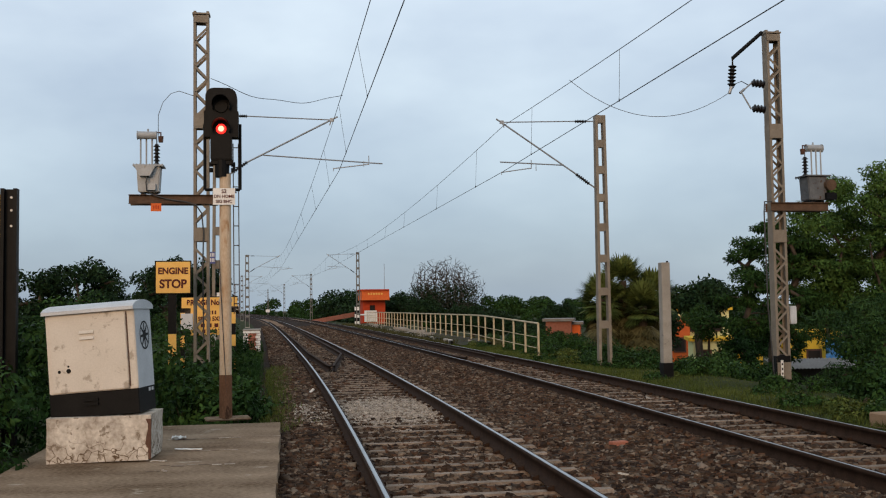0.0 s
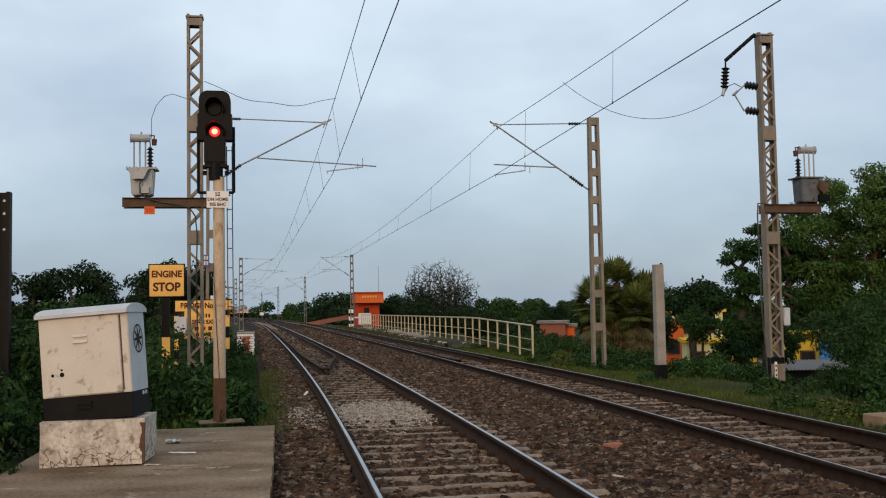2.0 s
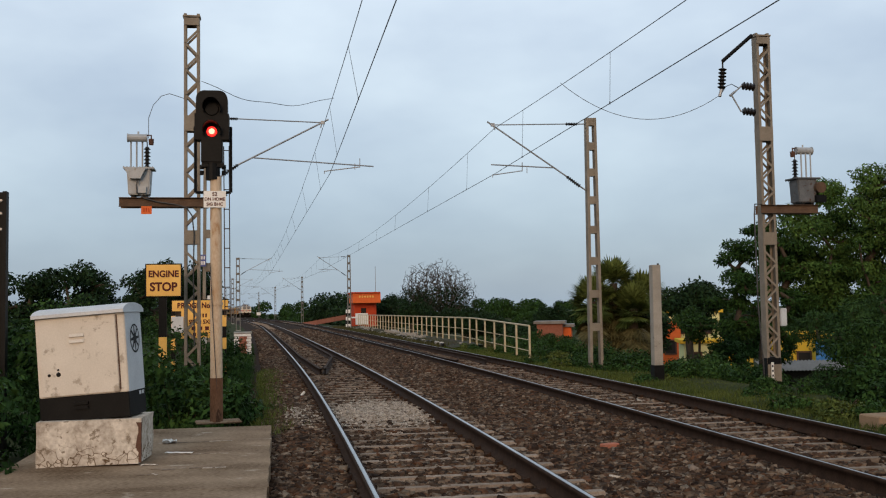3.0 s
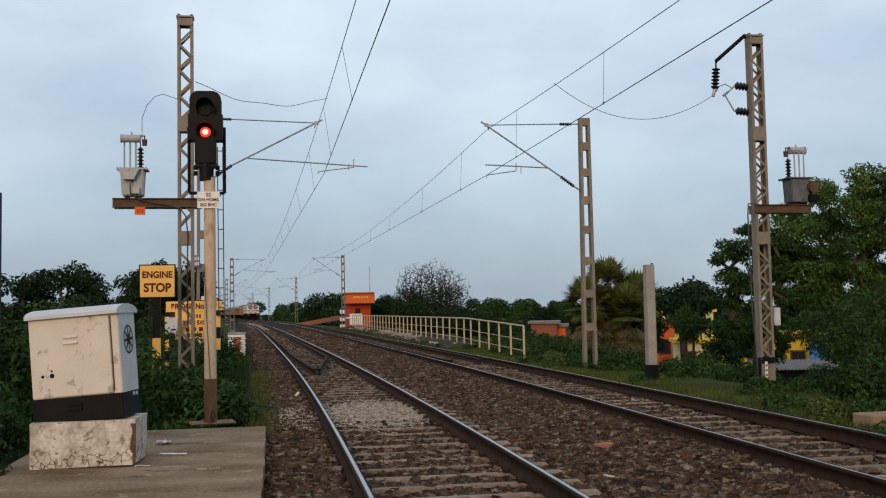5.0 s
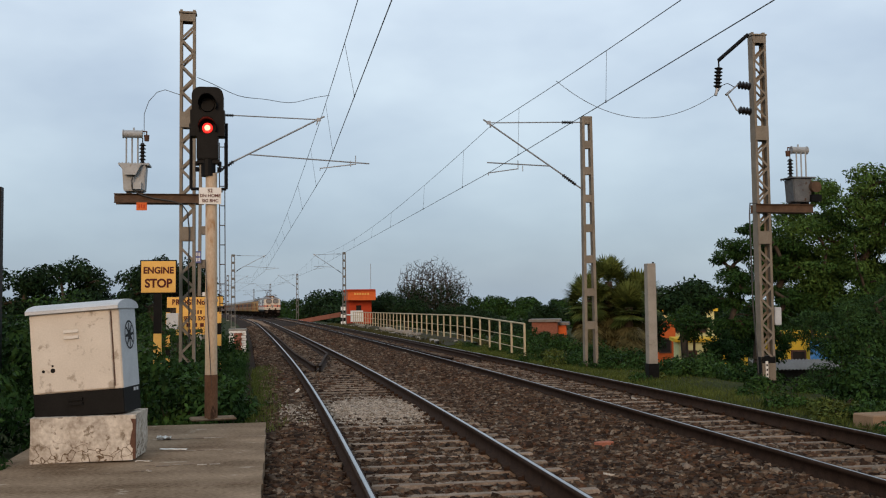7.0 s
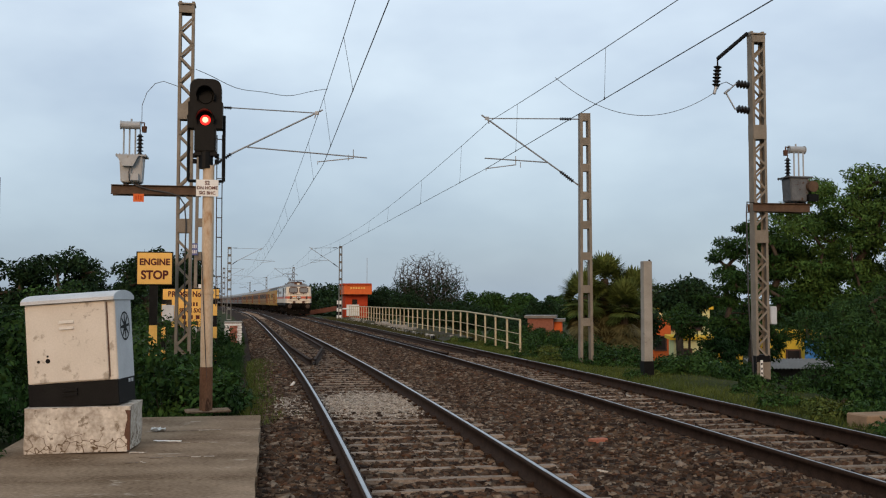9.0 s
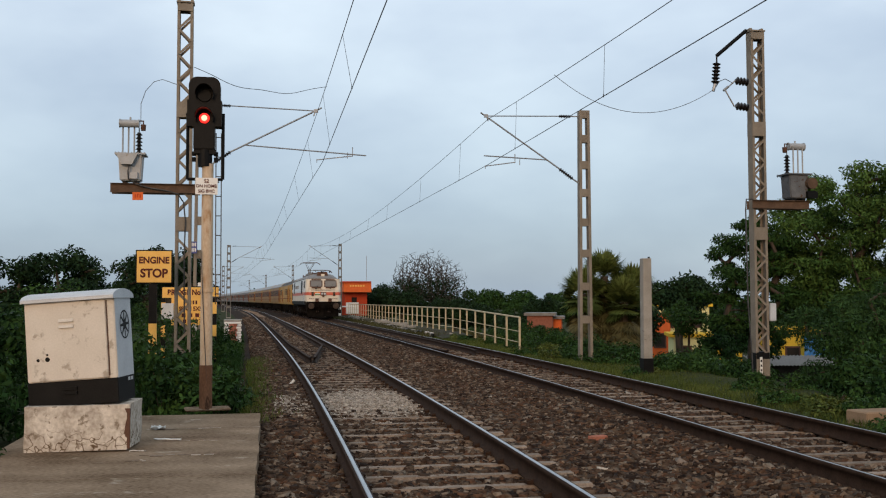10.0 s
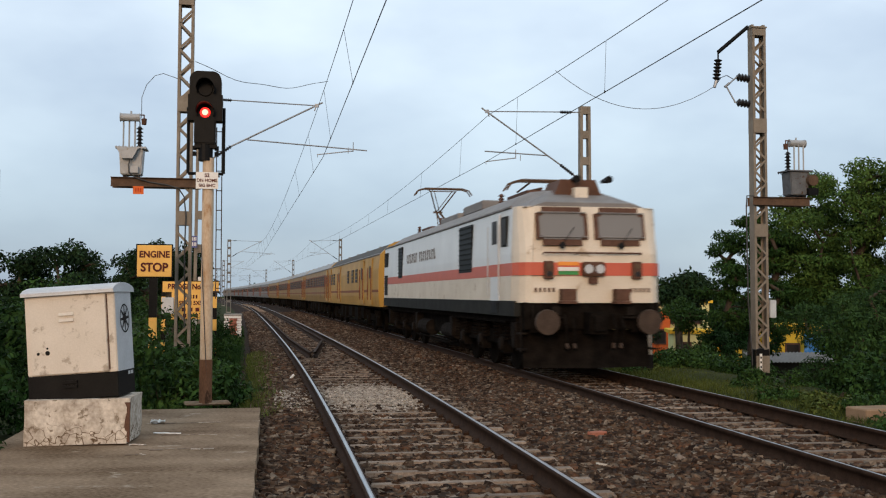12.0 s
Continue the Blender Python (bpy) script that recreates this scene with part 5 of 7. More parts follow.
def build_hut():
    h = thing("gate_hut", stand(118, 11.2, -0.35), "orange-red gatekeeper hut with flat roof canopy", "hut")
    bm = bmesh.new()
    box(bm, (0.1, 1.4, 1.5), (2.6, 2.8, 3.0))
    part("wall", bm, M_REDHUT, h)
    bm = bmesh.new()
    box(bm, (0, 0.6, 3.9), (3.3, 4.6, 0.16))
    part("roof_slab", bm, M_REDHUT, h)
    bm = bmesh.new()
    box(bm, (0.1, 0.4, 3.28), (3.2, 3.8, 1.1))
    part("canopy", bm, M_ORANGE, h, "orange upper band")
    bm = bmesh.new()
    for i in range(6):
        box(bm, (-0.7 + 0.3 * i, -1.52, 3.45), (0.18, 0.02, 0.22))
    part("unreadable_line", bm, M_YELLOW, h)
    bm = bmesh.new()
    box(bm, (-0.1, -0.02, 1.7), (0.6, 0.06, 0.9))
    part("window", bm, M_DARKROOM, h)
    bm = bmesh.new()
    tube(bm, (1.4, 0.5, 3.9), (1.4, 0.5, 7.0), 0.03, seg=6)
    part("aerial", bm, M_GALV, h)
    bm = bmesh.new()
    box(bm, (-0.4, -0.6, 0.9), (1.4, 0.5, 1.3))
    part("whitewashed_porch", bm, M_WHITE, h)
    b = thing("barrier_post", stand(112, 10.05, -0.35), "black and white banded crossing barrier post", "post")
    for i in range(5):
        bm = bmesh.new()
        box(bm, (-1.4, 0, 0.2 + 0.4 * i), (0.5, 0.4, 0.4))
        part("band", bm, (M_WHITE, M_BLACK)[i % 2], b)
    bm = bmesh.new()
    tube(bm, (-1.4, 0, 1.1), (0.5, 0, 1.1), 0.08)
    part("arm", bm, M_WHITE, b)
    # slanting red wall of the crossing road
    r = thing("road_parapet", Matrix(), "red and white painted low road wall rising to the crossing", "wall")
    for i in range(9):
        a, c = Vector((-24.5 + 1.5 * i, 150 - 2.4 * i, -0.9 + 0.22 * i)), Vector((-23.0 + 1.5 * i, 147.6 - 2.4 * i, -0.68 + 0.22 * i))
        bm = bmesh.new()
        d = (c - a)
        m = Matrix.Translation((a + c) / 2) @ d.to_track_quat("X", "Z").to_matrix().to_4x4()
        box(bm, (0, 0, 0), (d.length * 0.98, 0.3, 0.6), m=m)
        part("panel", bm, M_BRICK, r)


# ---- the train: y runs forward, x to the right, z up from the rails; the origin is at mid length ----
def loft(bm, sections):
    """A skin through rings of equal count, closed at both ends."""
    rings = [[bm.verts.new(v) for v in s] for s in sections]
    k = len(rings[0])
    for a, b in zip(rings, rings[1:]):
        for i in range(k):
            bm.faces.new((a[i], a[(i + 1) % k], b[(i + 1) % k], b[i]))
    bm.faces.new(rings[0])
    bm.faces.new(list(reversed(rings[-1])))


def build_bogie(parent, y, wheels, r, half):
    bm = bmesh.new()
    for e in (-1, 1):
        box(bm, (e * 1.05, y, r + 0.12), (0.16, (wheels - 1) * 1.9 + 1.5, 0.28))
        for i in range(wheels):
            yy = y + (i - (wheels - 1) / 2) * half
            box(bm, (e * 1.12, yy, r), (0.2, 0.34, 0.36))
            tube(bm, (e * 1.14, yy - 0.38, r + 0.1), (e * 1.14, yy - 0.38, r + 0.42), 0.09, seg=8)
            tube(bm, (e * 1.14, yy + 0.38, r + 0.1), (e * 1.14, yy + 0.38, r + 0.42), 0.09, seg=8)
    box(bm, (0, y, r + 0.2), (2.0, 1.2, 0.3))
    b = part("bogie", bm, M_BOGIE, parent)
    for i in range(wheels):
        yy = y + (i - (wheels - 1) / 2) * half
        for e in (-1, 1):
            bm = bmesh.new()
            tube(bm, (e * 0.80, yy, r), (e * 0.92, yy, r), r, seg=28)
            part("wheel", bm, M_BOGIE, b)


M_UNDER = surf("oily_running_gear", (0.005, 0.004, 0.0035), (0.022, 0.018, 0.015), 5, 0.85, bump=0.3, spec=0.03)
M_BUFFER = surf("greasy_buffer_steel", (0.035, 0.024, 0.018), (0.075, 0.05, 0.036), 5, 0.6, 0.3, 0.1)


def build_loco():
    loco = thing("locomotive", Matrix(), "cream electric locomotive with red band, moving fast", "locomotive")
    HL, HW = 9.55, 1.43
    SILL, SKIRT, BELT0, BELT1, EAVE, ROOF = 1.12, 1.40, 1.88, 2.12, 3.18, 3.60

    def ring(y, hw, dz=0.0, front=0.0, lo=SILL, nar=0.0):
        pts = [(-hw, lo), (-hw, SKIRT), (-hw + nar * 0.3, 2.3), (-hw + 0.04 + nar, EAVE), (hw - 0.04 - nar, EAVE), (hw - nar * 0.3, 2.3), (hw, SKIRT), (hw, lo)]
        return [Vector((x, y - front * max(0, z - 2.3), z)) for x, z in pts]

    bm = bmesh.new()
    loft(bm, [ring(-HL + 0.0, HW - 0.14, front=-0.22, nar=0.06), ring(-HL + 0.30, HW), ring(HL - 0.50, HW)])
    part("side_body", bm, M_LOCOSIDE, loco, "off-white body sides with cool sky light painted in")
    bm = bmesh.new()
    loft(bm, [ring(HL - 0.50, HW, lo=1.37), ring(HL - 0.34, HW - 0.01, nar=0.02, lo=1.37), ring(HL - 0.16, HW - 0.065, front=0.10, nar=0.035, lo=1.37), ring(HL - 0.04, HW - 0.15, front=0.17, nar=0.055, lo=1.37), ring(HL + 0.02, HW - 0.25, front=0.20, nar=0.07, lo=1.37)])
    part("cab", bm, M_LOCO, loco, "cream cab front with warm glow painted into its colour")
    # roof: hipped over the cab, flat above the equipment
    bm = bmesh.new()
    def rr(y, w0, w1, z1):
        return [Vector(v) for v in ((-w0, y, EAVE - 0.02), (-w1, y, z1 - 0.10), (-w1 * 0.75, y, z1), (w1 * 0.75, y, z1), (w1, y, z1 - 0.10), (w0, y, EAVE - 0.02))]
    loft(bm, [rr(-HL + 0.25, 1.28, 0.9, EAVE + 0.05), rr(-HL + 1.6, 1.40, 0.95, ROOF), rr(HL - 1.7, 1.40, 0.95, ROOF), rr(HL - 1.15, 1.38, 0.66, ROOF - 0.02), rr(HL - 0.16, 1.28, 1.16, EAVE + 0.08)])
    part("roof", bm, M_LOCOROOF, loco, "dirty grey roof")
    bm = bmesh.new()
    box(bm, (0, 0.0, SKIRT - 0.14), (2 * HW + 0.02, 2 * HL - 0.5, 0.29))
    part("skirt", bm, M_LOCOGREY, loco, "dark grey skirt band")
    for e in (-1, 1):
        bm = bmesh.new()
        box(bm, (e * (HW - 0.009), 0.0, (BELT0 + BELT1) / 2), (0.03, 2 * HL - 0.74, BELT1 - BELT0))
        part("red_band", bm, M_LOCORED, loco, "red band along the side")
    for e in (-1, 1):
        bm = bmesh.new()
        box(bm, (e * (HW - 0.006), 0.0, (SKIRT + BELT0) / 2), (0.022, 2 * HL - 0.9, BELT0 - SKIRT - 0.01))
        part("lower_panel", bm, M_LOCO, loco, "cream panel under the band")
    bm = bmesh.new()
    hw = HW - 0.245
    y0 = HL + 0.026
    v = [(-HW + 0.0, HL - 0.34), (-HW + 0.055, HL - 0.152), (-HW + 0.142, HL - 0.032), (-hw, y0), (hw, y0), (HW - 0.142, HL - 0.032), (HW - 0.055, HL - 0.152), (HW - 0.0, HL - 0.34)]
    lo = [bm.verts.new((x * 1.004, y + 0.006, BELT0)) for x, y in v]
    hi = [bm.verts.new((x * 1.002, y + 0.006, BELT1)) for x, y in v]
    for i in range(7):
        bm.faces.new((lo[i], lo[i + 1], hi[i + 1], hi[i]))
    part("front_red_band", bm, M_LOCORED, loco)
    # windscreens in brown rounded frames, leaning back with the cab
    lean = math.degrees(math.atan(0.20))
    face = Matrix.Translation((0, HL + 0.03 - 0.20 * 0.50, 2.78)) @ Matrix.Rotation(radians(lean), 4, "X")
    for e in (-1, 1):
        bm = bmesh.new()
        box(bm, (e * 0.565, 0.0, 0.02), (1.00, 0.05, 0.74))
        bmesh.ops.bevel(bm, geom=[ed for ed in bm.edges if abs((ed.verts[0].co - ed.verts[1].co).y) > 0.03], offset=0.12, segments=4, affect="EDGES")
        fr = part("windscreen_frame", bm, M_BROWN, loco, "brown windscreen surround")
        fr.matrix_basis = face
        bm = bmesh.new()
        box(bm, (e * 0.575, 0.022, 0.02), (0.86, 0.03, 0.52))
        bmesh.ops.bevel(bm, geom=[ed for ed in bm.edges if abs((ed.verts[0].co - ed.verts[1].co).y) > 0.02], offset=0.07, segments=3, affect="EDGES")
        part("windscreen", bm, M_GLASS, fr)
        bm = bmesh.new()
        tube(bm, (e * 0.575 - 0.46, 0.07, 0.27), (e * 0.575 + 0.46, 0.07, 0.27), 0.013, seg=6)
        tube(bm, (e * 0.575 - 0.46, 0.07, -0.20), (e * 0.575 + 0.46, 0.07, -0.20), 0.013, seg=6)
        part("guard_bar", bm, M_LOCOROOF, fr)
        bm = bmesh.new()
        tube(bm, (e * 0.575 + 0.02, 0.05, -0.36), (e * 0.575 + 0.02, 0.09, -0.36), 0.06, seg=10)
        tube(bm, (e * 0.575 + 0.02, 0.08, -0.34), (e * 0.575 - 0.22, 0.08, -0.02), 0.006, seg=5)
        part("wiper", bm, M_BLACK, fr)
    f0 = HL + 0.03
    bm = bmesh.new()
    tube(bm, (-0.95, f0 + 0.05, 2.30), (0.95, f0 + 0.05, 2.30), 0.016, seg=6)
    for x in (-0.95, -0.32, 0.32, 0.95):
        tube(bm, (x, f0 - 0.03, 2.28), (x, f0 + 0.05, 2.30), 0.014, seg=5)
    part("hand_rail", bm, M_BROWN, loco)
    for e in (-1, 1):
        bm = bmesh.new()
        box(bm, (e * 0.86, f0 + 0.02, 1.98), (0.18, 0.12, 0.33))
        bevel(bm, 0.015, 1)
        mk = part("marker_light", bm, M_BROWN, loco)
        for z in (2.05, 1.91):
            bm = bmesh.new()
            tube(bm, (e * 0.86, f0 + 0.08, z), (e * 0.86, f0 + 0.092, z), 0.05, seg=12)
            part("lens", bm, M_RUSTBEAM if z > 2 else M_INSUL, mk)
    bm = bmesh.new()
    box(bm, (0.0, f0 + 0.05, 2.0), (0.44, 0.14, 0.27))
    bevel(bm, 0.03, 2)
    hd = part("headlight_box", bm, M_BROWN, loco)
    for e in (-1, 1):
        bm = bmesh.new()
        tube(bm, (e * 0.11, f0 + 0.115, 2.0), (e * 0.11, f0 + 0.13, 2.0), 0.085, seg=16)
        part("lens", bm, M_GREYTIN, hd)
    bm = bmesh.new()
    box(bm, (0.0, f0 + 0.03, 1.79), (0.16, 0.06, 0.13))
    part("brass_plate", bm, M_BROWN, loco)
    # tricolour on one side of the lamp, painted marks on the other
    for z, mt in ((2.10, M_SAFFRON), (2.00, M_WHITE), (1.925, M_GREEN)):
        bm = bmesh.new()
        box(bm, (0.47, f0 + 0.006, z), (0.40, 0.012, 0.07))
        part("flag_stripe", bm, mt, loco)
    for x, w in ((0.93, 0.34), (-0.93, 0.34)):
        bm = bmesh.new()
        for i in range(5):
            box(bm, (x - w / 2 + w * i / 4, f0 + 0.004, 1.61), (w / 8, 0.008, 0.08))
        part("number_bar", bm, M_BROWN, loco)
    for e in (-1, 1):
        bm = bmesh.new()
        box(bm, (e * 0.52, f0 + 0.12, 1.52), (0.26, 0.24, 0.22))
        box(bm, (e * 0.52, f0 + 0.10, 1.38), (0.30, 0.30, 0.05))
        part("step_box", bm, M_BROWN, loco)
        # buffers
        bm = bmesh.new()
        tube(bm, (e * 0.98, f0 - 0.1, 1.02), (e * 0.98, f0 + 0.34, 1.02), 0.13, seg=16)
        box(bm, (e * 0.98, f0 - 0.05, 1.02), (0.42, 0.12, 0.40))
        bf = part("buffer", bm, M_BOGIE, loco)
        bm = bmesh.new()
        tube(bm, (e * 0.98, f0 + 0.34, 1.02), (e * 0.98, f0 + 0.39, 1.02), 0.235, 0.225, seg=24)
        part("buffer_plate", bm, M_BUFFER, bf)
        # cab side door, windows, rails
        for yy, w, h, z in ((HL - 1.02, 0.36, 0.50, 2.74),):
            bm = bmesh.new()
            box(bm, (e * (HW - 0.012), yy, z), (0.05, w + 0.08, h + 0.08))
            sw = part("side_window_frame", bm, M_LOCOGREY, loco)
            bm = bmesh.new()
            box(bm, (e * (HW + 0.004), yy, z), (0.03, w, h))
            part("pane", bm, M_WINDOW, sw)
        bm = bmesh.new()
        box(bm, (e * (HW + 0.002), HL - 1.75, 2.26), (0.03, 0.72, 1.72))
        dr = part("cab_door", bm, M_LOCOSIDE, loco)
        bm = bmesh.new()
        box(bm, (e * (HW + 0.014), HL - 1.75, 2.76), (0.02, 0.40, 0.46))
        part("pane", bm, M_WINDOW, dr)
        bm = bmesh.new()
        box(bm, (e * (HW + 0.0155), HL - 1.75, (BELT0 + BELT1) / 2), (0.01, 0.71, BELT1 - BELT0))
        part("red_band", bm, M_LOCORED, dr, "red band across the door")
        for yy in (HL - 2.2, HL - 1.30):
            bm = bmesh.new()
            tube(bm, (e * (HW + 0.05), yy, 1.5), (e * (HW + 0.05), yy, 2.9), 0.012, seg=6)
            part("grab_rail", bm, M_GREYTIN, loco)
        bm = bmesh.new()
        box(bm, (e * (HW + 0.004), HL - 1.75, 1.28), (0.04, 0.5, 0.24))
        part("door_step", bm, M_BLACK, loco)
        # louvred grilles
        for yy, w, z0, z1 in ((HL - 4.6, 1.35, 2.02, 3.08), (-5.2, 0.8, 2.05, 3.05), (-HL + 0.9, 0.75, 2.5, 3.0), (-HL + 0.9, 0.75, 1.5, 2.2)):
            bm = bmesh.new()
            box(bm, (e * (HW - 0.01), yy, (z0 + z1) / 2), (0.05, w, z1 - z0))
            gr = part("grille", bm, M_BLACK, loco)
            n = 9
            for i in range(n):
                bm = bmesh.new()
                box(bm, (e * (HW + 0.02), yy, z0 + (z1 - z0) * (i + 0.5) / n), (0.02, w, 0.025))
                part("louvre_slat", bm, M_LOCOGREY, gr)
        for i in range(15):
            if i == 6:
                continue
            bm = bmesh.new()
            hh = 0.26 + 0.02 * (i % 3)
            yy = -e * (2.35 - 0.335 * i) + (-1.4)
            box(bm, (e * (HW + 0.006), yy, 2.62), (0.01, 0.07, hh))
            box(bm, (e * (HW + 0.006), yy + 0.09, 2.62 + (0.1 if i % 2 else -0.1)), (0.01, 0.12, 0.06))
            part("side_letter_bar", bm, M_LOCOROOF, loco)
        bm = bmesh.new()
        tube(bm, (e * 1.40, -HL + 0.4, EAVE + 0.01), (e * 1.40, HL - 0.6, EAVE + 0.01), 0.03, seg=6)
        part("gutter", bm, M_LOCOROOF, loco)
    # coupler, hoses, plough
    bm = bmesh.new()
    box(bm, (0, f0 + 0.1, 1.0), (0.34, 0.5, 0.40))
    box(bm, (0, f0 + 0.35, 1.0), (0.22, 0.2, 0.28))
    part("coupler", bm, M_BOGIE, loco)
    for x in (-0.55, -0.4, 0.4, 0.55):
        bm = bmesh.new()
        tube(bm, (x, f0, 1.15), (x * 1.02, f0 + 0.16, 0.9), 0.03)
        tube(bm, (x * 1.02, f0 + 0.16, 0.9), (x * 0.95, f0 + 0.05, 0.6), 0.03)
        ho = part("hose", bm, M_BOGIE, loco)
        bm = bmesh.new()
        tube(bm, (x * 0.96, f0 + 0.06, 0.62), (x * 0.93, f0 + 0.09, 0.53), 0.034, seg=8)
        part("hose_coupling", bm, M_BUFFER, ho, "dull metal hose end")
    for x in (-0.72, 0.72):
        bm = bmesh.new()
        box(bm, (x, f0 + 0.02, 1.22), (0.16, 0.10, 0.16))
        box(bm, (x, f0 + 0.05, 1.10), (0.24, 0.14, 0.03))
        part("coupling_socket", bm, M_UNDER, loco)
    for e in (-1, 1):
        bm = bmesh.new()
        for z in (0.50, 0.80):
            box(bm, (e * 1.28, f0 - 0.30, z), (0.14, 0.30, 0.03))
        tube(bm, (e * 1.34, f0 - 0.16, 0.46), (e * 1.34, f0 - 0.16, 1.2), 0.015, seg=6)
        tube(bm, (e * 1.34, f0 - 0.44, 0.46), (e * 1.34, f0 - 0.44, 1.2), 0.015, seg=6)
        part("shunter_step", bm, M_UNDER, loco)
        bm = bmesh.new()
        tube(bm, (e * 1.16, f0 + 0.02, 1.02), (e * 1.16, f0 + 0.02, 1.36), 0.014, seg=6)
        part("grab_rail", bm, M_UNDER, loco)
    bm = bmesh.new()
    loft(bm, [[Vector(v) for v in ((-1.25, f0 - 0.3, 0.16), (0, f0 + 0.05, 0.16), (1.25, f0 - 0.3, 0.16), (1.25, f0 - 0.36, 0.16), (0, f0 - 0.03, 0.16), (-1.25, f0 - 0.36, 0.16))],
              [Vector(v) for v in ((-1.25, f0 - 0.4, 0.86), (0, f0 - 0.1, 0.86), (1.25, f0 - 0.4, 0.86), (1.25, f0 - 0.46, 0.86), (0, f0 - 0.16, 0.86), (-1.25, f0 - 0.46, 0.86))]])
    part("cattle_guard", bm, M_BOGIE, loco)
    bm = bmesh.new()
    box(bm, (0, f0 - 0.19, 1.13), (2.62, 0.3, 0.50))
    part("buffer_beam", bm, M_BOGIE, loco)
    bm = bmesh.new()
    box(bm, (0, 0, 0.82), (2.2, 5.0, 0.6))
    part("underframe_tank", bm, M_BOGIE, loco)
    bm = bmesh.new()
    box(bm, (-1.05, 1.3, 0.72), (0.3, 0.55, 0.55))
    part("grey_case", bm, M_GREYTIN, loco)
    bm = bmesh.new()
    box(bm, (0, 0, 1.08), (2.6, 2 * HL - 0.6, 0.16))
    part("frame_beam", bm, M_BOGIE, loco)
    # running gear that shows at the side: springs, axle covers, air tanks, sand boxes, pipes
    for e in (-1, 1):
        for y in (7.5, 5.6, 3.7, -3.7, -5.6, -7.5):
            bm = bmesh.new()
            tube(bm, (e * 1.22, y, 0.53), (e * 1.27, y, 0.53), 0.15, 0.12, seg=14)
            part("axle_cover", bm, M_UNDER, loco)
            for k in (-0.42, 0.42):
                bm = bmesh.new()
                for i in range(5):
                    tube(bm, (e * 1.22, y + k, 0.62 + 0.075 * i), (e * 1.22, y + k, 0.66 + 0.075 * i), 0.085, seg=8)
                tagged(part("coil_spring", bm, M_BOGIE, loco), kind="stuff")
        for y, r in ((2.0, 0.19), (-1.6, 0.22)):
            bm = bmesh.new()
            tube(bm, (e * 1.12, y - 0.75, 0.60), (e * 1.12, y + 0.75, 0.60), r, seg=14)
            part("air_tank", bm, M_UNDER, loco)
        for y in (8.75, 2.7, -2.7, -8.6):
            bm = bmesh.new()
            for v in box(bm, (e * 1.20, y, 0.74), (0.24, 0.42, 0.50)):
                if v.co.z < 0.6:
                    v.co.y = y + (v.co.y - y) * 0.4
            bevel(bm, 0.02, 1)
            part("sand_box", bm, M_UNDER, loco)
            bm = bmesh.new()
            tube(bm, (e * 1.18, y, 0.50), (e * 0.92, y - 0.1, 0.10), 0.025, seg=6)
            part("sand_pipe", bm, M_BOGIE, loco)
        for y0, y1, z in ((3.0, 8.2, 0.98), (-8.2, -3.0, 0.98), (-2.6, 2.6, 0.36)):
            bm = bmesh.new()
            tube(bm, (e * 1.30, y0, z), (e * 1.30, y1, z), 0.022, seg=6)
            part("air_pipe", bm, M_BOGIE, loco)
    for y in (5.6, -5.6):
        build_bogie(loco, y, 3, 0.53, 1.9)
    # roof gear: pantographs (the rear one raised), lamp, horns, ducts
    for y, up in ((6.2, False), (-5.4, True)):
        bm = bmesh.new()
        box(bm, (0, y, ROOF + 0.10), (1.1, 1.7, 0.06))
        for x in (-0.5, 0.5):
            for yy in (-0.75, 0.75):
                tube(bm, (x, y + yy, ROOF - 0.02), (x, y + yy, ROOF + 0.1), 0.06, seg=8)
        pg = part("pantograph", bm, M_BROWN, loco, "raised pantograph" if up else "folded pantograph")
        h = 1.42 if up else 0.36
        bm = bmesh.new()
        if up:
            tube(bm, (-0.12, y + 0.7, ROOF + 0.15), (-0.06, y - 0.85, ROOF + 0.72), 0.035)
            tube(bm, (0.12, y + 0.7, ROOF + 0.15), (0.06, y - 0.85, ROOF + 0.72), 0.035)
            for x in (-1, 1):
                tube(bm, (x * 0.06, y - 0.85, ROOF + 0.72), (x * 0.42, y + 0.1, ROOF + h - 0.08), 0.022)
                tube(bm, (x * 0.06, y - 0.85, ROOF + 0.72), (-x * 0.30, y + 0.1, ROOF + h - 0.08), 0.013, seg=6)
                tube(bm, (x * 0.42, y + 0.1, ROOF + h - 0.08), (x * 0.52, y - 0.05, ROOF + h - 0.01), 0.014, seg=6)
                tube(bm, (x * 0.30, y + 0.85, ROOF + 0.12), (x * 0.05, y - 0.80, ROOF + 0.66), 0.016, seg=6)
            tube(bm, (-0.44, y + 0.1, ROOF + h - 0.08), (0.44, y + 0.1, ROOF + h - 0.08), 0.016, seg=6)
            tube(bm, (-0.16, y - 0.85, ROOF + 0.72), (0.16, y - 0.85, ROOF + 0.72), 0.03, seg=6)
        else:
            for x in (-1, 1):
                tube(bm, (x * 0.2, y + 0.7, ROOF + 0.18), (x * 0.2, y - 0.9, ROOF + 0.24), 0.03)
                tube(bm, (x * 0.3, y - 0.9, ROOF + 0.26), (x * 0.4, y + 0.5, ROOF + h - 0.04), 0.022)
        part("arm", bm, M_RUSTBEAM, pg)
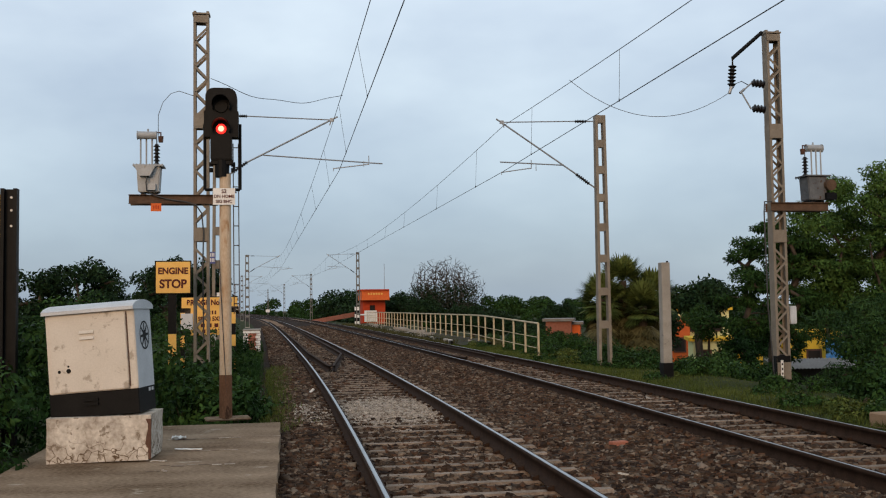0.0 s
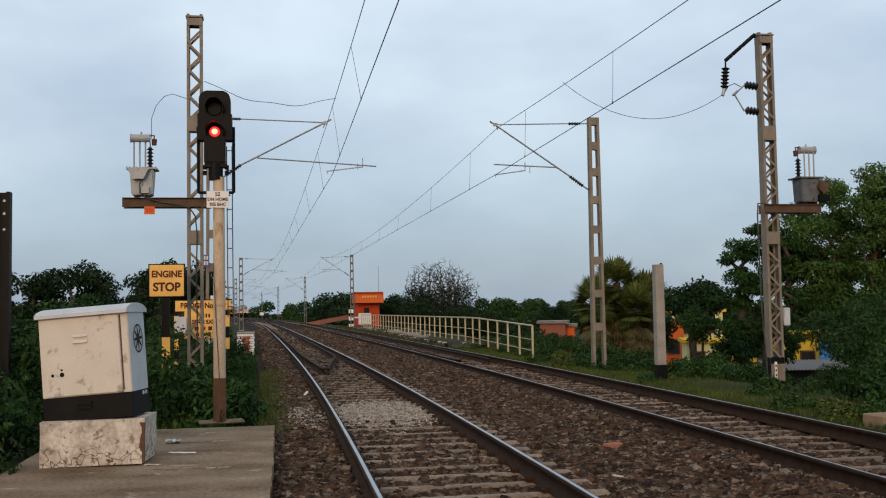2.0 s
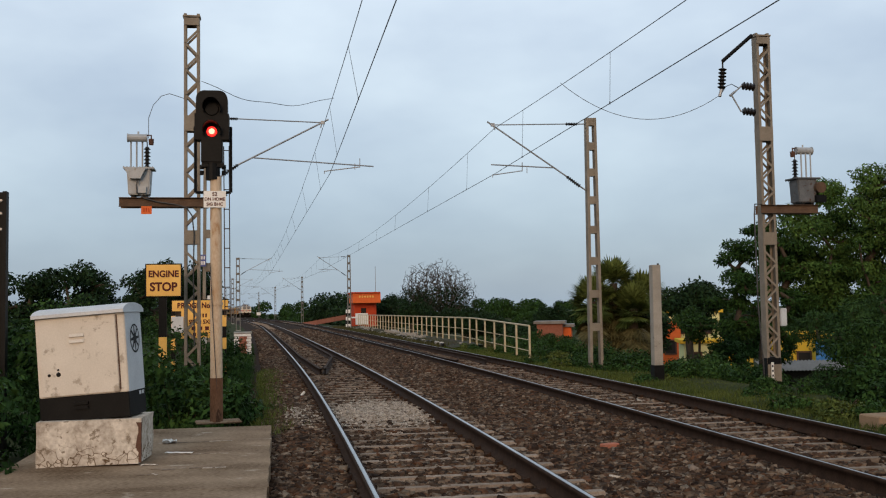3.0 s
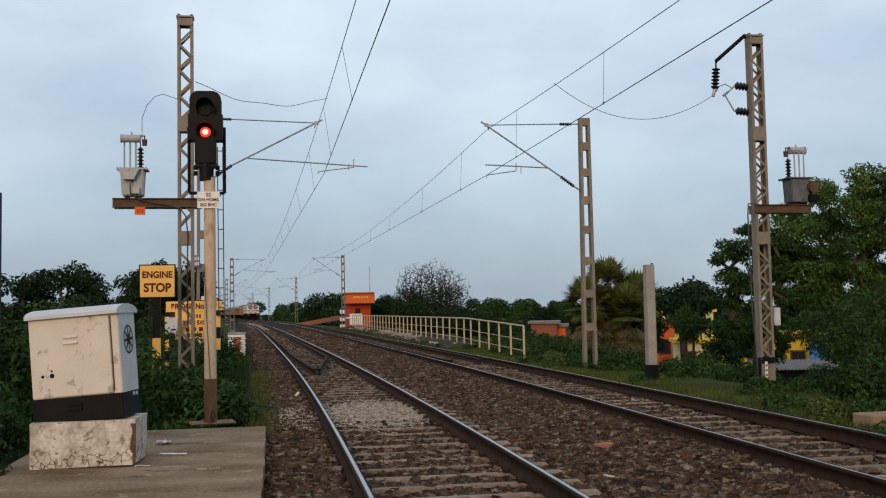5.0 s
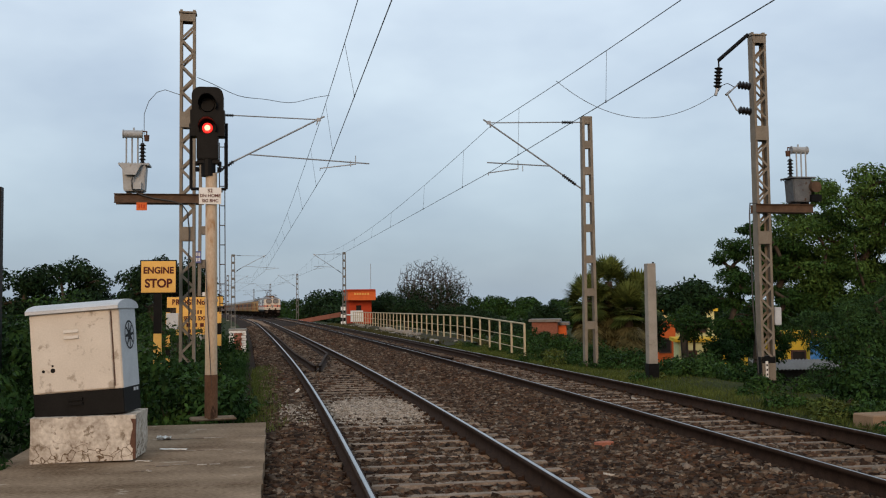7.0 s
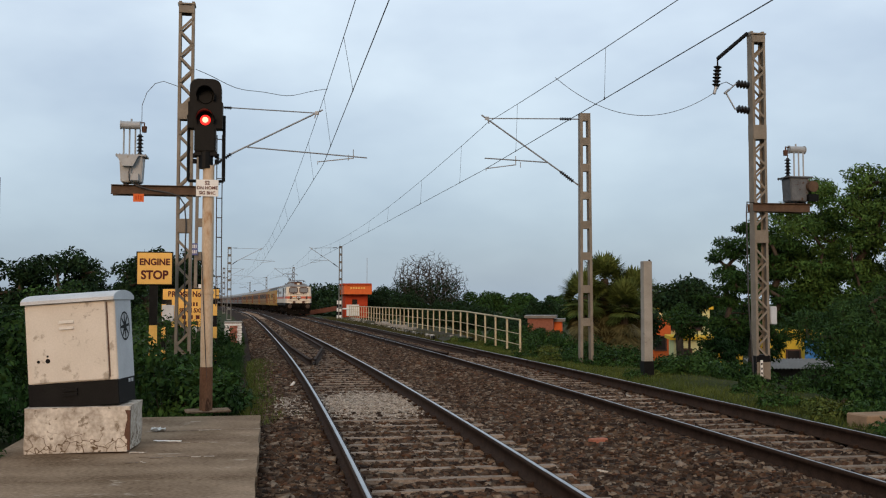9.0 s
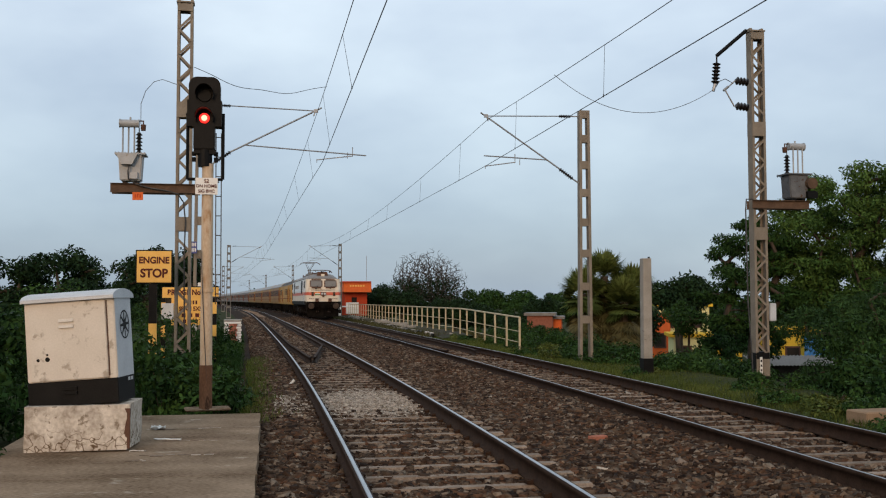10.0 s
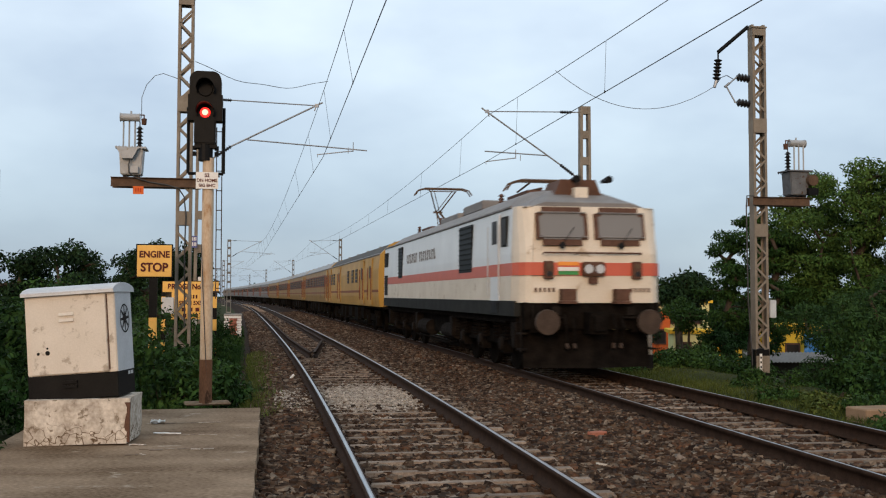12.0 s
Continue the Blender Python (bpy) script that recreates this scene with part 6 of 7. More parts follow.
        for k in (-0.15, 0.15):
            bm = bmesh.new()
            yy = y + k + (0.1 if up else 0.5)
            tube(bm, (-0.62, yy, ROOF + h), (0.62, yy, ROOF + h), 0.026, seg=6)
            for e in (-1, 1):
                tube(bm, (e * 0.62, yy, ROOF + h), (e * 0.84, yy, ROOF + h - 0.06), 0.022, seg=6)
                tube(bm, (e * 0.84, yy, ROOF + h - 0.06), (e * 0.95, yy, ROOF + h - 0.22), 0.02, seg=6)
            part("collector_bow", bm, M_RUSTBEAM, pg)
    for y, sx, sy, sz in ((2.6, 1.5, 2.2, 0.24), (-1.0, 1.3, 2.6, 0.20), (-8.0, 0.8, 1.2, 0.12)):
        bm = bmesh.new()
        box(bm, (0, y, ROOF + sz / 2 - 0.02), (sx, sy, sz))
        bevel(bm, 0.03, 1)
        part("roof_duct", bm, M_LOCOROOF, loco)
    bm = bmesh.new()
    for v in box(bm, (0, HL - 1.25, ROOF + 0.02), (0.95, 0.9, 0.30)):
        if v.co.z > ROOF:
            v.co.x *= 0.75
    part("lamp_housing", bm, M_BROWN, loco)
    bm = bmesh.new()
    box(bm, (0, HL - 0.70, ROOF - 0.12), (0.26, 0.22, 0.24))
    part("headlamp", bm, M_LOCO, loco, "small cream headlamp")
    for x in (-0.55, 0.1):
        bm = bmesh.new()
        tube(bm, (x, HL - 1.0, ROOF + 0.16), (x, HL - 0.55, ROOF + 0.16), 0.03, 0.075, seg=10)
        part("horn", bm, M_BLACK, loco)
    for y in (4.6, 0.6, -3.0, -7.0):
        bm = bmesh.new()
        ribbed(bm, (0.5, y, ROOF - 0.02), (0.5, y, ROOF + 0.28), 0.08, 4)
        part("roof_insulator", bm, M_BROWN, loco)
    return loco


CL, CW = 11.1, 1.44     # coach half length, half width


def build_coach(kind):
    van, grey = kind == "van", kind == "grey"
    c = thing("passenger_coach", Matrix(), "mustard yellow luggage and brake coach with brown band" if van else "passenger coach with grey sky sheen painted on and brown window band" if grey else "mustard yellow passenger coach with barred windows", "coach", "coaches of the train")
    E, R = 3.05, 3.62
    prof = [(-CW + 0.05, 1.05), (-CW, 1.45), (-CW, 2.5), (-CW + 0.06, E), (-0.95, R - 0.16), (-0.5, R), (0.5, R), (0.95, R - 0.16), (CW - 0.06, E), (CW, 2.5), (CW, 1.45), (CW - 0.05, 1.05)]
    bm = bmesh.new()
    body = [p for p in prof if p[1] <= E]
    loft(bm, [[Vector((x, y, z)) for x, z in body] for y in (-CL, CL)])
    part("body", bm, M_COACH if van else M_COACHSHEEN if grey else M_COACHBODY, c)
    bm = bmesh.new()
    top = [p for p in prof if p[1] >= E]
    loft(bm, [[Vector((x, y, z)) for x, z in top] for y in (-CL + 0.02, CL - 0.3)])
    part("roof", bm, M_VANROOF if van else M_COACHROOF, c, "dark dirty arched roof" if van else "grey arched roof")
    bm = bmesh.new()
    loft(bm, [[Vector((x * 1.003, y, z + 0.004)) for x, z in top] for y in (CL - 0.3, CL)])
    part("end_hood", bm, M_COACHSHEEN if grey else M_COACH, c)
    bm = bmesh.new()
    for e in (-1, 1):
        box(bm, (0, e * (CL + 0.14), 2.1), (0.95, 0.28, 2.0))
    part("vestibule", bm, M_BLACK, c)
    for e in (-1, 1):
        for z, h in ((1.66, 0.10),) if van else ((1.62, 0.09), (2.36, 0.74)):
            bm = bmesh.new()
            box(bm, (e * (CW - 0.004), 0, z), (0.02, 2 * CL - 0.1, h))
            part("brown_band", bm, M_COACHBAND, c, "brown band along the side")
        ys = [-9.0, -7.6, 0.0, 2.0, 3.6] if van else [-7.9 + 1.58 * i for i in range(11)]
        for y in ys:
            bm = bmesh.new()
            box(bm, (e * CW, y, 2.36), (0.05, 0.72 if van else 0.98, 0.60))
            wn_ = part("window", bm, M_WINDOW, c)
            for i in range(3):
                bm = bmesh.new()
                box(bm, (e * (CW + 0.028), y, 2.20 + 0.16 * i), (0.012, 0.74 if van else 1.0, 0.018))
                part("window_bar", bm, M_COACH, wn_)
        for y in ([-10.2, -4.6, 5.8, 8.6] if van else [-10.1, 10.1]):
            bm = bmesh.new()
            box(bm, (e * (CW + 0.002), y, 2.05), (0.03, 0.80 if not van else 1.2, 1.86))
            d = part("door", bm, M_COACHSHEEN if grey else M_COACH, c)
            bm = bmesh.new()
            box(bm, (e * (CW + 0.016), y, 2.42), (0.02, 0.4, 0.5))
            part("pane", bm, M_WINDOW, d)
            for k in (-0.55, 0.55):
                bm = bmesh.new()
                tube(bm, (e * (CW + 0.05), y + k, 1.3), (e * (CW + 0.05), y + k, 2.6), 0.02, seg=5)
                part("grab_rail", bm, M_COACHBAND, c)
        bm = bmesh.new()
        tube(bm, (e * (CW - 0.04), -CL, E + 0.02), (e * (CW - 0.04), CL, E + 0.02), 0.03, seg=5)
        part("gutter", bm, M_COACHROOF, c)
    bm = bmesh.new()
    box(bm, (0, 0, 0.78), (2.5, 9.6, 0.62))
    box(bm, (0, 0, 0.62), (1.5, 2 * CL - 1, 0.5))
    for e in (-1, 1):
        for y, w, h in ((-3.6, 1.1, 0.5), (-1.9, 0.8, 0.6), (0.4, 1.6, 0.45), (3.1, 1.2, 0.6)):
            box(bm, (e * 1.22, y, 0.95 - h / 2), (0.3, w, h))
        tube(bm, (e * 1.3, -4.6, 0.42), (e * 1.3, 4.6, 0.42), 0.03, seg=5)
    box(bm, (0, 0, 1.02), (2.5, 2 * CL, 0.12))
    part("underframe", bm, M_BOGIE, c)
    for y in (-7.4, 7.4):
        build_bogie(c, y, 2, 0.46, 2.9)
    bm = bmesh.new()
    for i in range(9):
        tube(bm, (0.4 * (-1) ** i, -9 + 2.2 * i, R - 0.03), (0.4 * (-1) ** i, -9 + 2.2 * i, R + 0.05), 0.10, seg=8)
    part("roof_vents", bm, M_COACHROOF, c)
    return c


# ---- plants ----
def leaf_mesh(name, centres, radii, count, size, material, parent=None, seed=0, drop=0.3, shell=0.55, slim=0.45):
    """Leaves strewn through clumps, denser towards their skins; each leaf is a folded pair of triangles."""
    rng = np.random.default_rng(seed)
    centres, radii = np.asarray(centres, float), np.asarray(radii, float)
    if radii.ndim == 1:
        radii = np.stack([radii] * 3, 1)
    w = radii.prod(1) ** (2 / 3)
    j = rng.choice(len(centres), count, p=w / w.sum())
    d = rng.normal(size=(count, 3))
    d /= np.linalg.norm(d, axis=1)[:, None]
    r = rng.uniform(shell, 1.08, count) ** 0.8
    P = centres[j] + d * radii[j] * r[:, None]
    n = d + rng.normal(size=(count, 3)) * 0.7
    n[:, 2] += 0.35
    n /= np.linalg.norm(n, axis=1)[:, None]
    a = np.cross(n, rng.normal(size=(count, 3)))
    a[:, 2] -= drop
    a /= np.linalg.norm(a, axis=1)[:, None]
    b = np.cross(n, a)
    b /= np.linalg.norm(b, axis=1)[:, None] + 1e-9
    L = size * rng.uniform(0.6, 1.35, count)[:, None]
    W = L * slim
    V = np.stack([P, P + a * L * 0.5 + b * W * 0.5 + n * W * 0.15, P + a * L, P + a * L * 0.5 - b * W * 0.5 + n * W * 0.15], 1).reshape(-1, 3)
    i = np.arange(count) * 4
    F = np.concatenate([np.stack([i, i + 1, i + 2], 1), np.stack([i, i + 2, i + 3], 1)])
    return raw(name, V, F, material, parent)


def clumps(c, r, n, size, seed, low=-0.5, flat=0.75):
    """Clump centres through an uneven crown."""
    rng = random.Random(seed)
    out, rad = [], []
    while len(out) < n:
        v = Vector((rng.uniform(-1, 1), rng.uniform(-1, 1), rng.uniform(low, 1)))
        if 0.25 < v.length < 1.0:
            out.append((c[0] + v.x * r[0], c[1] + v.y * r[1], c[2] + v.z * r[2]))
            k = size * rng.uniform(0.6, 1.3)
            rad.append((k, k, k * flat))
    return out, rad


def skeleton(name, trunk, targets, r_tip, material, parent, power=0.42, arch=0.10):
    """A trunk whose limbs part towards the targets; every limb thickens with what it carries."""
    nodes = [np.array(v, float) for v in trunk]
    par = [-1] + list(range(len(trunk) - 1))
    top = nodes[-1]
    for q in sorted((np.array(v, float) for v in targets), key=lambda v: float(np.linalg.norm(v - top))):
        N = np.array(nodes)
        k = int(np.argmin(np.linalg.norm(N - q, axis=1) + 0.35 * np.maximum(0, N[:, 2] - q[2])))
        mid = (N[k] * 0.5 + q * 0.5) + np.array([0, 0, arch * np.linalg.norm(N[k] - q)])
        nodes += [mid, q]
        par += [k, len(nodes) - 2]
    load = np.ones(len(nodes))
    for i in range(len(nodes) - 1, 0, -1):
        if par[i] >= 0:
            load[par[i]] += load[i]
    r = r_tip * load ** power
    N, V, F = np.array(nodes), [], []
    for i in range(1, len(nodes)):
        a, b = N[par[i]], N[i]
        d = (b - a) / (np.linalg.norm(b - a) + 1e-9)
        u = np.cross(d, [0.31, 0.9, 0.17])
        u /= np.linalg.norm(u) + 1e-9
        w = np.cross(d, u)
        o = len(V)
        ra = min(r[par[i]], r[i] * 1.25)
        for c, rad in ((a, ra), (b, r[i])):
            V += [c + (u * math.cos(g) + w * math.sin(g)) * rad for g in (0.0, 1.257, 2.513, 3.770, 5.027)]
        F += [(o + j, o + (j + 1) % 5, o + 5 + (j + 1) % 5, o + 5 + j) for j in range(5)]
    return raw(name, V, F, material, parent)


def build_tree(x, y, h, crown, r, label, seed, leaves=14000, leaf=0.2, material=None, clump=0.9, n=46, low=-0.5, trunk=0.16, slim=0.45, flat=0.75):
    z = land_at(x, y) - 0.1
    t = thing("tree", Matrix.Translation((x, y, z)), label, "tree", "trees by the railway")
    rng = random.Random(seed)
    c, rad = clumps((crown[0], crown[1], crown[2]), r, n, clump, seed, low, flat)
    lean = rng.uniform(-0.15, 0.15)
    skeleton("trunk", [(0, 0, 0), (lean * 0.4, 0, h * 0.14), (lean + crown[0] * 0.15, crown[1] * 0.2, h * 0.30)], c, trunk / n ** 0.42, M_BARK, t)
    leaf_mesh("crown", c, rad, leaves, leaf, material or M_LEAF, t, seed, slim=slim)
    return t


def build_bush(name, x, y, r, label, seed, leaves, leaf, material, n=14, clump=0.4, z=None, category="bush"):
    z = land_at(x, y) - 0.05 if z is None else z
    c, rad = clumps((0, 0, r[2] * 0.35), r, n, clump, seed, -0.3)
    t = thing(name, Matrix.Translation((x, y, z)), label, category, "bushes by the railway")
    bm = bmesh.new()
    rng = random.Random(seed)
    for i in range(5):
        a = rng.uniform(0, 6.28)
        tube(bm, (0, 0, -0.05), (math.cos(a) * r[0] * 0.5, math.sin(a) * r[1] * 0.5, r[2] * 0.8), 0.02, 0.006, seg=4)
    part("stem", bm, M_BARK, t)
    leaf_mesh("leaves", c, rad, leaves, leaf, material, t, seed)
    return t


def build_palm(x, y, h, seed):
    z = land_at(x, y) - 0.1
    t = thing("palm_tree", Matrix.Translation((x, y, z)), "fan palm with green fronds over a skirt of dry ones", "palm tree", "fan palms")
    rng = np.random.default_rng(seed)
    bm = bmesh.new()
    tube(bm, (0, 0, 0), (0.1, 0, h), 0.24, 0.17, seg=10)
    part("trunk", bm, M_BARK, t)
    for nm, mt, count, el0, el1, z0, ln in (("fronds", M_PALM, 96, -0.9, 1.4, h, 0.95), ("dry_fronds", M_STRAW, 76, -1.5, -0.85, h - 0.25, 1.05)):
        V, F = [], []
        for k in range(count):
            az, el = rng.uniform(0, 6.283), rng.uniform(el0, el1)
            d = np.array([math.cos(az) * math.cos(el), math.sin(az) * math.cos(el), math.sin(el)])
            side = np.cross(d, [0, 0, 1.0])
            side /= np.linalg.norm(side)
            up = np.cross(side, d)
            o = np.array([0.1, 0, z0 if nm == "fronds" else z0 - rng.uniform(0, h * 0.62)])
            hub = o + d * ln * rng.uniform(0.55, 0.8)
            V += [o - side * 0.02, o + side * 0.02, hub]
            F.append((len(V) - 3, len(V) - 2, len(V) - 1))
            for i in range(15):
                a = -1.9 + 3.8 * i / 14
                tip = hub + (d * math.cos(a) + side * math.sin(a)) * ln * (0.72 - 0.10 * abs(a)) + up * 0.06 - np.array([0, 0, 0.14 * abs(a)])
                mid = hub + (tip - hub) * 0.5
                pr = np.cross(tip - hub, up)
                pr = pr / (np.linalg.norm(pr) + 1e-9) * 0.05
                V += [hub, mid + pr, tip, mid - pr]
                b = len(V) - 4
                F += [(b, b + 1, b + 2), (b, b + 2, b + 3)]
        raw(nm, V, F, mt, t)


def grass_stuff(name, places, h, material, seed, label):
    """Blades: thin triangles, three to a tuft."""
    rng = np.random.default_rng(seed)
    P = np.repeat(np.asarray(places, float), 3, axis=0)
    n = len(P)
    P = P + np.c_[rng.normal(0, 0.05, (n, 2)), np.zeros(n)]
    a = rng.uniform(0, 6.283, n)
    s = np.c_[np.cos(a), np.sin(a), np.zeros(n)] * (0.012 + 0.012 * rng.random((n, 1))) * (h / 0.25)
    tip = P + np.c_[rng.normal(0, 0.3 * h, (n, 2)), h * rng.uniform(0.4, 1.2, n)]
    V = np.stack([P - s, P + s, tip], 1).reshape(-1, 3)
    F = np.arange(3 * n).reshape(-1, 3)
    return tagged(raw(name, V, F, material), label, "grass", kind="stuff")


def build_plants():
    rng = np.random.default_rng(21)
    # grass along the far side and by the platform
    n = 26000
    s, o = rng.uniform(8, 60, n), 7.0 + np.abs(rng.normal(0, 1.7, n))
    x, y = on_np(s, o)
    grass_stuff("verge_grass", np.c_[x, y, land(o) - 0.03], 0.11, M_GRASS, 1, "short bright green grass on the verge beyond the track")
    n = 16000
    s, o = rng.uniform(14.6, 60, n), -2.05 - np.abs(rng.normal(0, 0.9, n))
    x, y = on_np(s, o)
    grass_stuff("bank_grass", np.c_[x, y, land(o) - 0.03], 0.30, M_BUSH, 2, "rank green grass and weeds below the signal")
    n = 9000
    s, o = rng.uniform(50, 115, n), rng.uniform(6.9, 10.5, n)
    x, y = on_np(s, o)
    grass_stuff("bridge_weeds", np.c_[x, y, land(o) - 0.03], 0.30, M_WEED, 3, "olive weeds along the bridge edge")
    n = 1500
    s, o = rng.uniform(14.3, 30, n), -1.95 + np.abs(rng.normal(0, 0.22, n))
    x, y = on_np(s, o)
    grass_stuff("ballast_weeds", np.c_[x, y, bed_z(s, o) - 0.01], 0.14, M_GRASS, 4, "thin weeds creeping over the edge of the ballast")
    # bushes behind the platform, round the cabinet and signal
    i = 0
    for bx, by, rx, rz, lv in ((-7.2, 12.4, 1.9, 1.7, 5200), (-6.3, 10.8, 1.3, 1.15, 3600), (-5.4, 14.8, 1.2, 1.5, 4200), (-4.3, 15.9, 0.8, 0.62, 2600), (-3.9, 17.6, 0.75, 0.57, 2600), (-5, 18.5, 1, 0.92, 3000), (-8.6, 14.5, 2.2, 2.1, 5200),
                               (-7.0, 19.5, 1.5, 1.8, 3800), (-5.1, 20.6, 0.9, 0.62, 2400), (-8.5, 24.5, 2.0, 1.9, 4000), (-6.3, 26.2, 0.8, 1.0, 2000), (-7.4, 30.5, 1.1, 1.5, 2400), (-10.2, 19.0, 2.6, 2.5, 4600), (-11.8, 33.0, 2.5, 2.4, 3600), (-9.6, 38.5, 1.1, 1.4, 1800), (-12.8, 48.0, 2.2, 2.0, 2600), (-5.0, 9.6, 0.8, 0.7, 2400), (-3.5, 16.0, 0.45, 0.6, 1500)):
        i += 1
        build_bush("bush", bx, by, (rx, rx, rz), "dense dark green roadside bush", 100 + i, lv, 0.115, M_BUSH if i % 3 else M_LEAF, n=18, clump=0.36 * rx ** 0.5)
    # trees behind the signs
    build_tree(-14.0, 36.0, 3.2, (0, 0, 3.3), (2.0, 1.8, 1.35), "small dark green tree behind the cabinet", 5, 9000, 0.17, M_LEAFDARK, 0.45, 34)
    build_tree(-11.8, 45.0, 3.2, (0, 0, 3.0), (1.6, 1.6, 1.3), "small round dark tree behind the signs", 6, 5000, 0.20, M_LEAFDARK, 0.5, 22)
    build_tree(-14.5, 52.0, 4.0, (0, 0, 3.7), (2.2, 2.2, 1.6), "dark tree behind the laced mast", 16, 5000, 0.22, M_LEAFDARK, 0.6, 22)
    # the large tree and the thicket beyond the far track
    build_tree(14.9, 38.0, 7.0, (1.7, 0, 5.75), (5.0, 3.4, 3.3), "large leafy green tree beyond the far track", 7, 95000, 0.17, M_TREE, 0.66, 210, low=-0.95, trunk=0.26, slim=0.36, flat=0.5)
    build_tree(11.4, 37.0, 5.0, (-0.1, 0, 4.1), (2.1, 1.6, 2.3), "spreading dark green tree beyond the laced mast", 8, 21000, 0.15, M_LEAF, 0.42, 74, low=-0.85, trunk=0.16, slim=0.36, flat=0.40)
    build_tree(13.2, 31.0, 3.0, (0.25, 0, 2.3), (2.75, 1.8, 2.1), "low bushy shrub tree beside the far verge", 9, 42000, 0.15, M_SHRUB, 0.55, 60, low=-0.9, trunk=0.12, slim=0.22)
    i = 0
    for bs, bo, rx, rz, lv in ((30.5, 9.4, 0.9, 0.45, 2400), (27.0, 10.2, 1.0, 0.40, 2600), (24.8, 10.7, 0.8, 0.35, 2200), (20.6, 12.4, 1.3, 1.5, 4200), (34.5, 9.8, 1.1, 0.5, 2400), (28.5, 11.6, 1.2, 0.45, 2600), (38.5, 9.8, 1.1, 0.45, 2000), (43.0, 10.2, 1.2, 0.5, 2000), (23.4, 13.6, 1.6, 1.8, 4200), (19.5, 12.2, 1.0, 1.1, 3000), (47.0, 10.4, 1.2, 0.5, 1800), (72, 20.0, 2.0, 1.5, 3000), (70, 22.0, 2.2, 1.5, 3000), (66, 17.5, 2.0, 1.0, 2600), (58, 17.5, 1.8, 1.0, 2600), (33, 12.5, 1.4, 0.5, 2400), (52, 11.8, 1.6, 0.5, 2000), (60, 12.6, 2.0, 0.6, 2200), (17.2, 10.6, 0.9, 0.75, 3200), (15.2, 10.2, 0.8, 0.6, 2600), (18.8, 10.3, 0.8, 0.7, 2600), (13.4, 10.6, 0.9, 0.7, 2600), (16.2, 12.0, 1.3, 1.3, 3800)):
        i += 1
        p = on(bs, bo)
        build_bush("bush", p.x, p.y, (rx, rx, rz), "tangled green bush on the far bank", 200 + i, lv, 0.12, (M_BUSH, M_LEAF)[i % 2], n=16, clump=0.36)
    for k, (bx, by, r) in enumerate(((6.6, 79, 1.6), (8.2, 80, 1.7), (9.8, 79, 1.6), (5.0, 82, 1.6))):
        build_bush("bush", bx, by, (r, r, 1.45), "green bush in front of the sheds", 260 + k, 3600, 0.2, M_LEAF, n=18, clump=0.5)
    rw = random.Random(9)
    for i in range(64):
        p = on(rw.uniform(13, 48), rw.choice((7.7, 8.3, 8.9, 9.4)) + rw.uniform(-0.4, 0.5))
        r = rw.uniform(0.22, 0.5)
        build_bush("weed", p.x, p.y, (r, r, r * 0.55), "low green weed on the verge", 400 + i, int(500 * r / 0.3), 0.085, (M_BUSH, M_GRASS, M_LEAF)[i % 3], n=7, clump=0.16, category="weed")
    for i in range(16):
        p = on(rw.uniform(15, 44), -2.2 - rw.uniform(0, 0.7))
        r = rw.uniform(0.15, 0.35)
        build_bush("weed", p.x, p.y, (r, r, r * 0.7), "leafy weed below the signal", 450 + i, int(500 * r / 0.3), 0.085, (M_BUSH, M_GRASS)[i % 2], n=7, clump=0.14, category="weed")
    # palms
    for k, (px, py, ph) in enumerate(((7.25, 46.0, 4.0), (8.75, 47.0, 3.75), (6.2, 45.5, 2.9), (8.0, 45.2, 3.0))):
        build_palm(px, py, ph, 30 + k)
    # a tree gone bare among leafy ones
    z = land_at(-2.0, 130)
    t = thing("bare_tree", Matrix.Translation((-2.0, 130, z)), "grey tree with a crown of bare twigs", "tree")
    rr = np.random.default_rng(12)
    v = rr.normal(size=(4200, 3))
    v = v / np.linalg.norm(v, axis=1)[:, None] * rr.uniform(0.25, 1.0, (4200, 1)) ** 0.6
    v = v[v[:, 2] > -0.45]
    tips = v * np.array([5.0, 4.0, 4.4]) * (1 + 0.10 * np.sin(v[:, :1] * 9 + v[:, 1:2] * 5)) + np.array([0, 0, -z + 3.4])
    skeleton("crown_wood", [(0, 0, 0), (0.1, 0, 1.2), (0.0, 0.1, 2.4)], tips, 0.0115, M_TWIG, t, 0.37, 0.04)
    low = tips[tips[:, 2] < -z + 4.2]
    leaf_mesh("sparse_leaves", low, [0.5] * len(low), 5000, 0.26, M_LEAFDARK, t, 12)
    i = 0
    for tx, ty, h, rx, rz in ((-7.2, 126, 3.2, 2.8, 1.5), (4.0, 124, 2.2, 3.2, 1.1), (9.5, 124, 1.9, 2.4, 0.9), (-3.5, 142, 4.4, 3.4, 2.0), (2.9, 128, 3.0, 2.0, 1.5), (-4.6, 121, 3.2, 2.2, 1.3), (-1.2, 120, 2.6, 2.0, 1.1), (1.6, 121, 2.6, 2.0, 1.1), (15.6, 105, 4.0, 2.6, 1.9), (10.4, 103, 3.6, 1.9, 1.3), (18.5, 90, 4.2, 2.6, 2.4), (12.6, 78, 3.6, 1.4, 1.6), (20.5, 84, 4.6, 2.4, 1.6), (14.8, 63, 4.9, 1.7, 0.8), (11.2, 60, 2.4, 1.2, 1.0), (6.8, 100, 1.3, 2.2, 0.7)):
        i += 1
        build_tree(tx, ty, h, (0, 0, h * 0.85 + 0.6), (rx, rx, rz), "rounded dark green tree beyond the bridge", 300 + i, 8000, 0.29, M_LEAFDARK, 0.85, 34, low=-0.9, trunk=0.18)
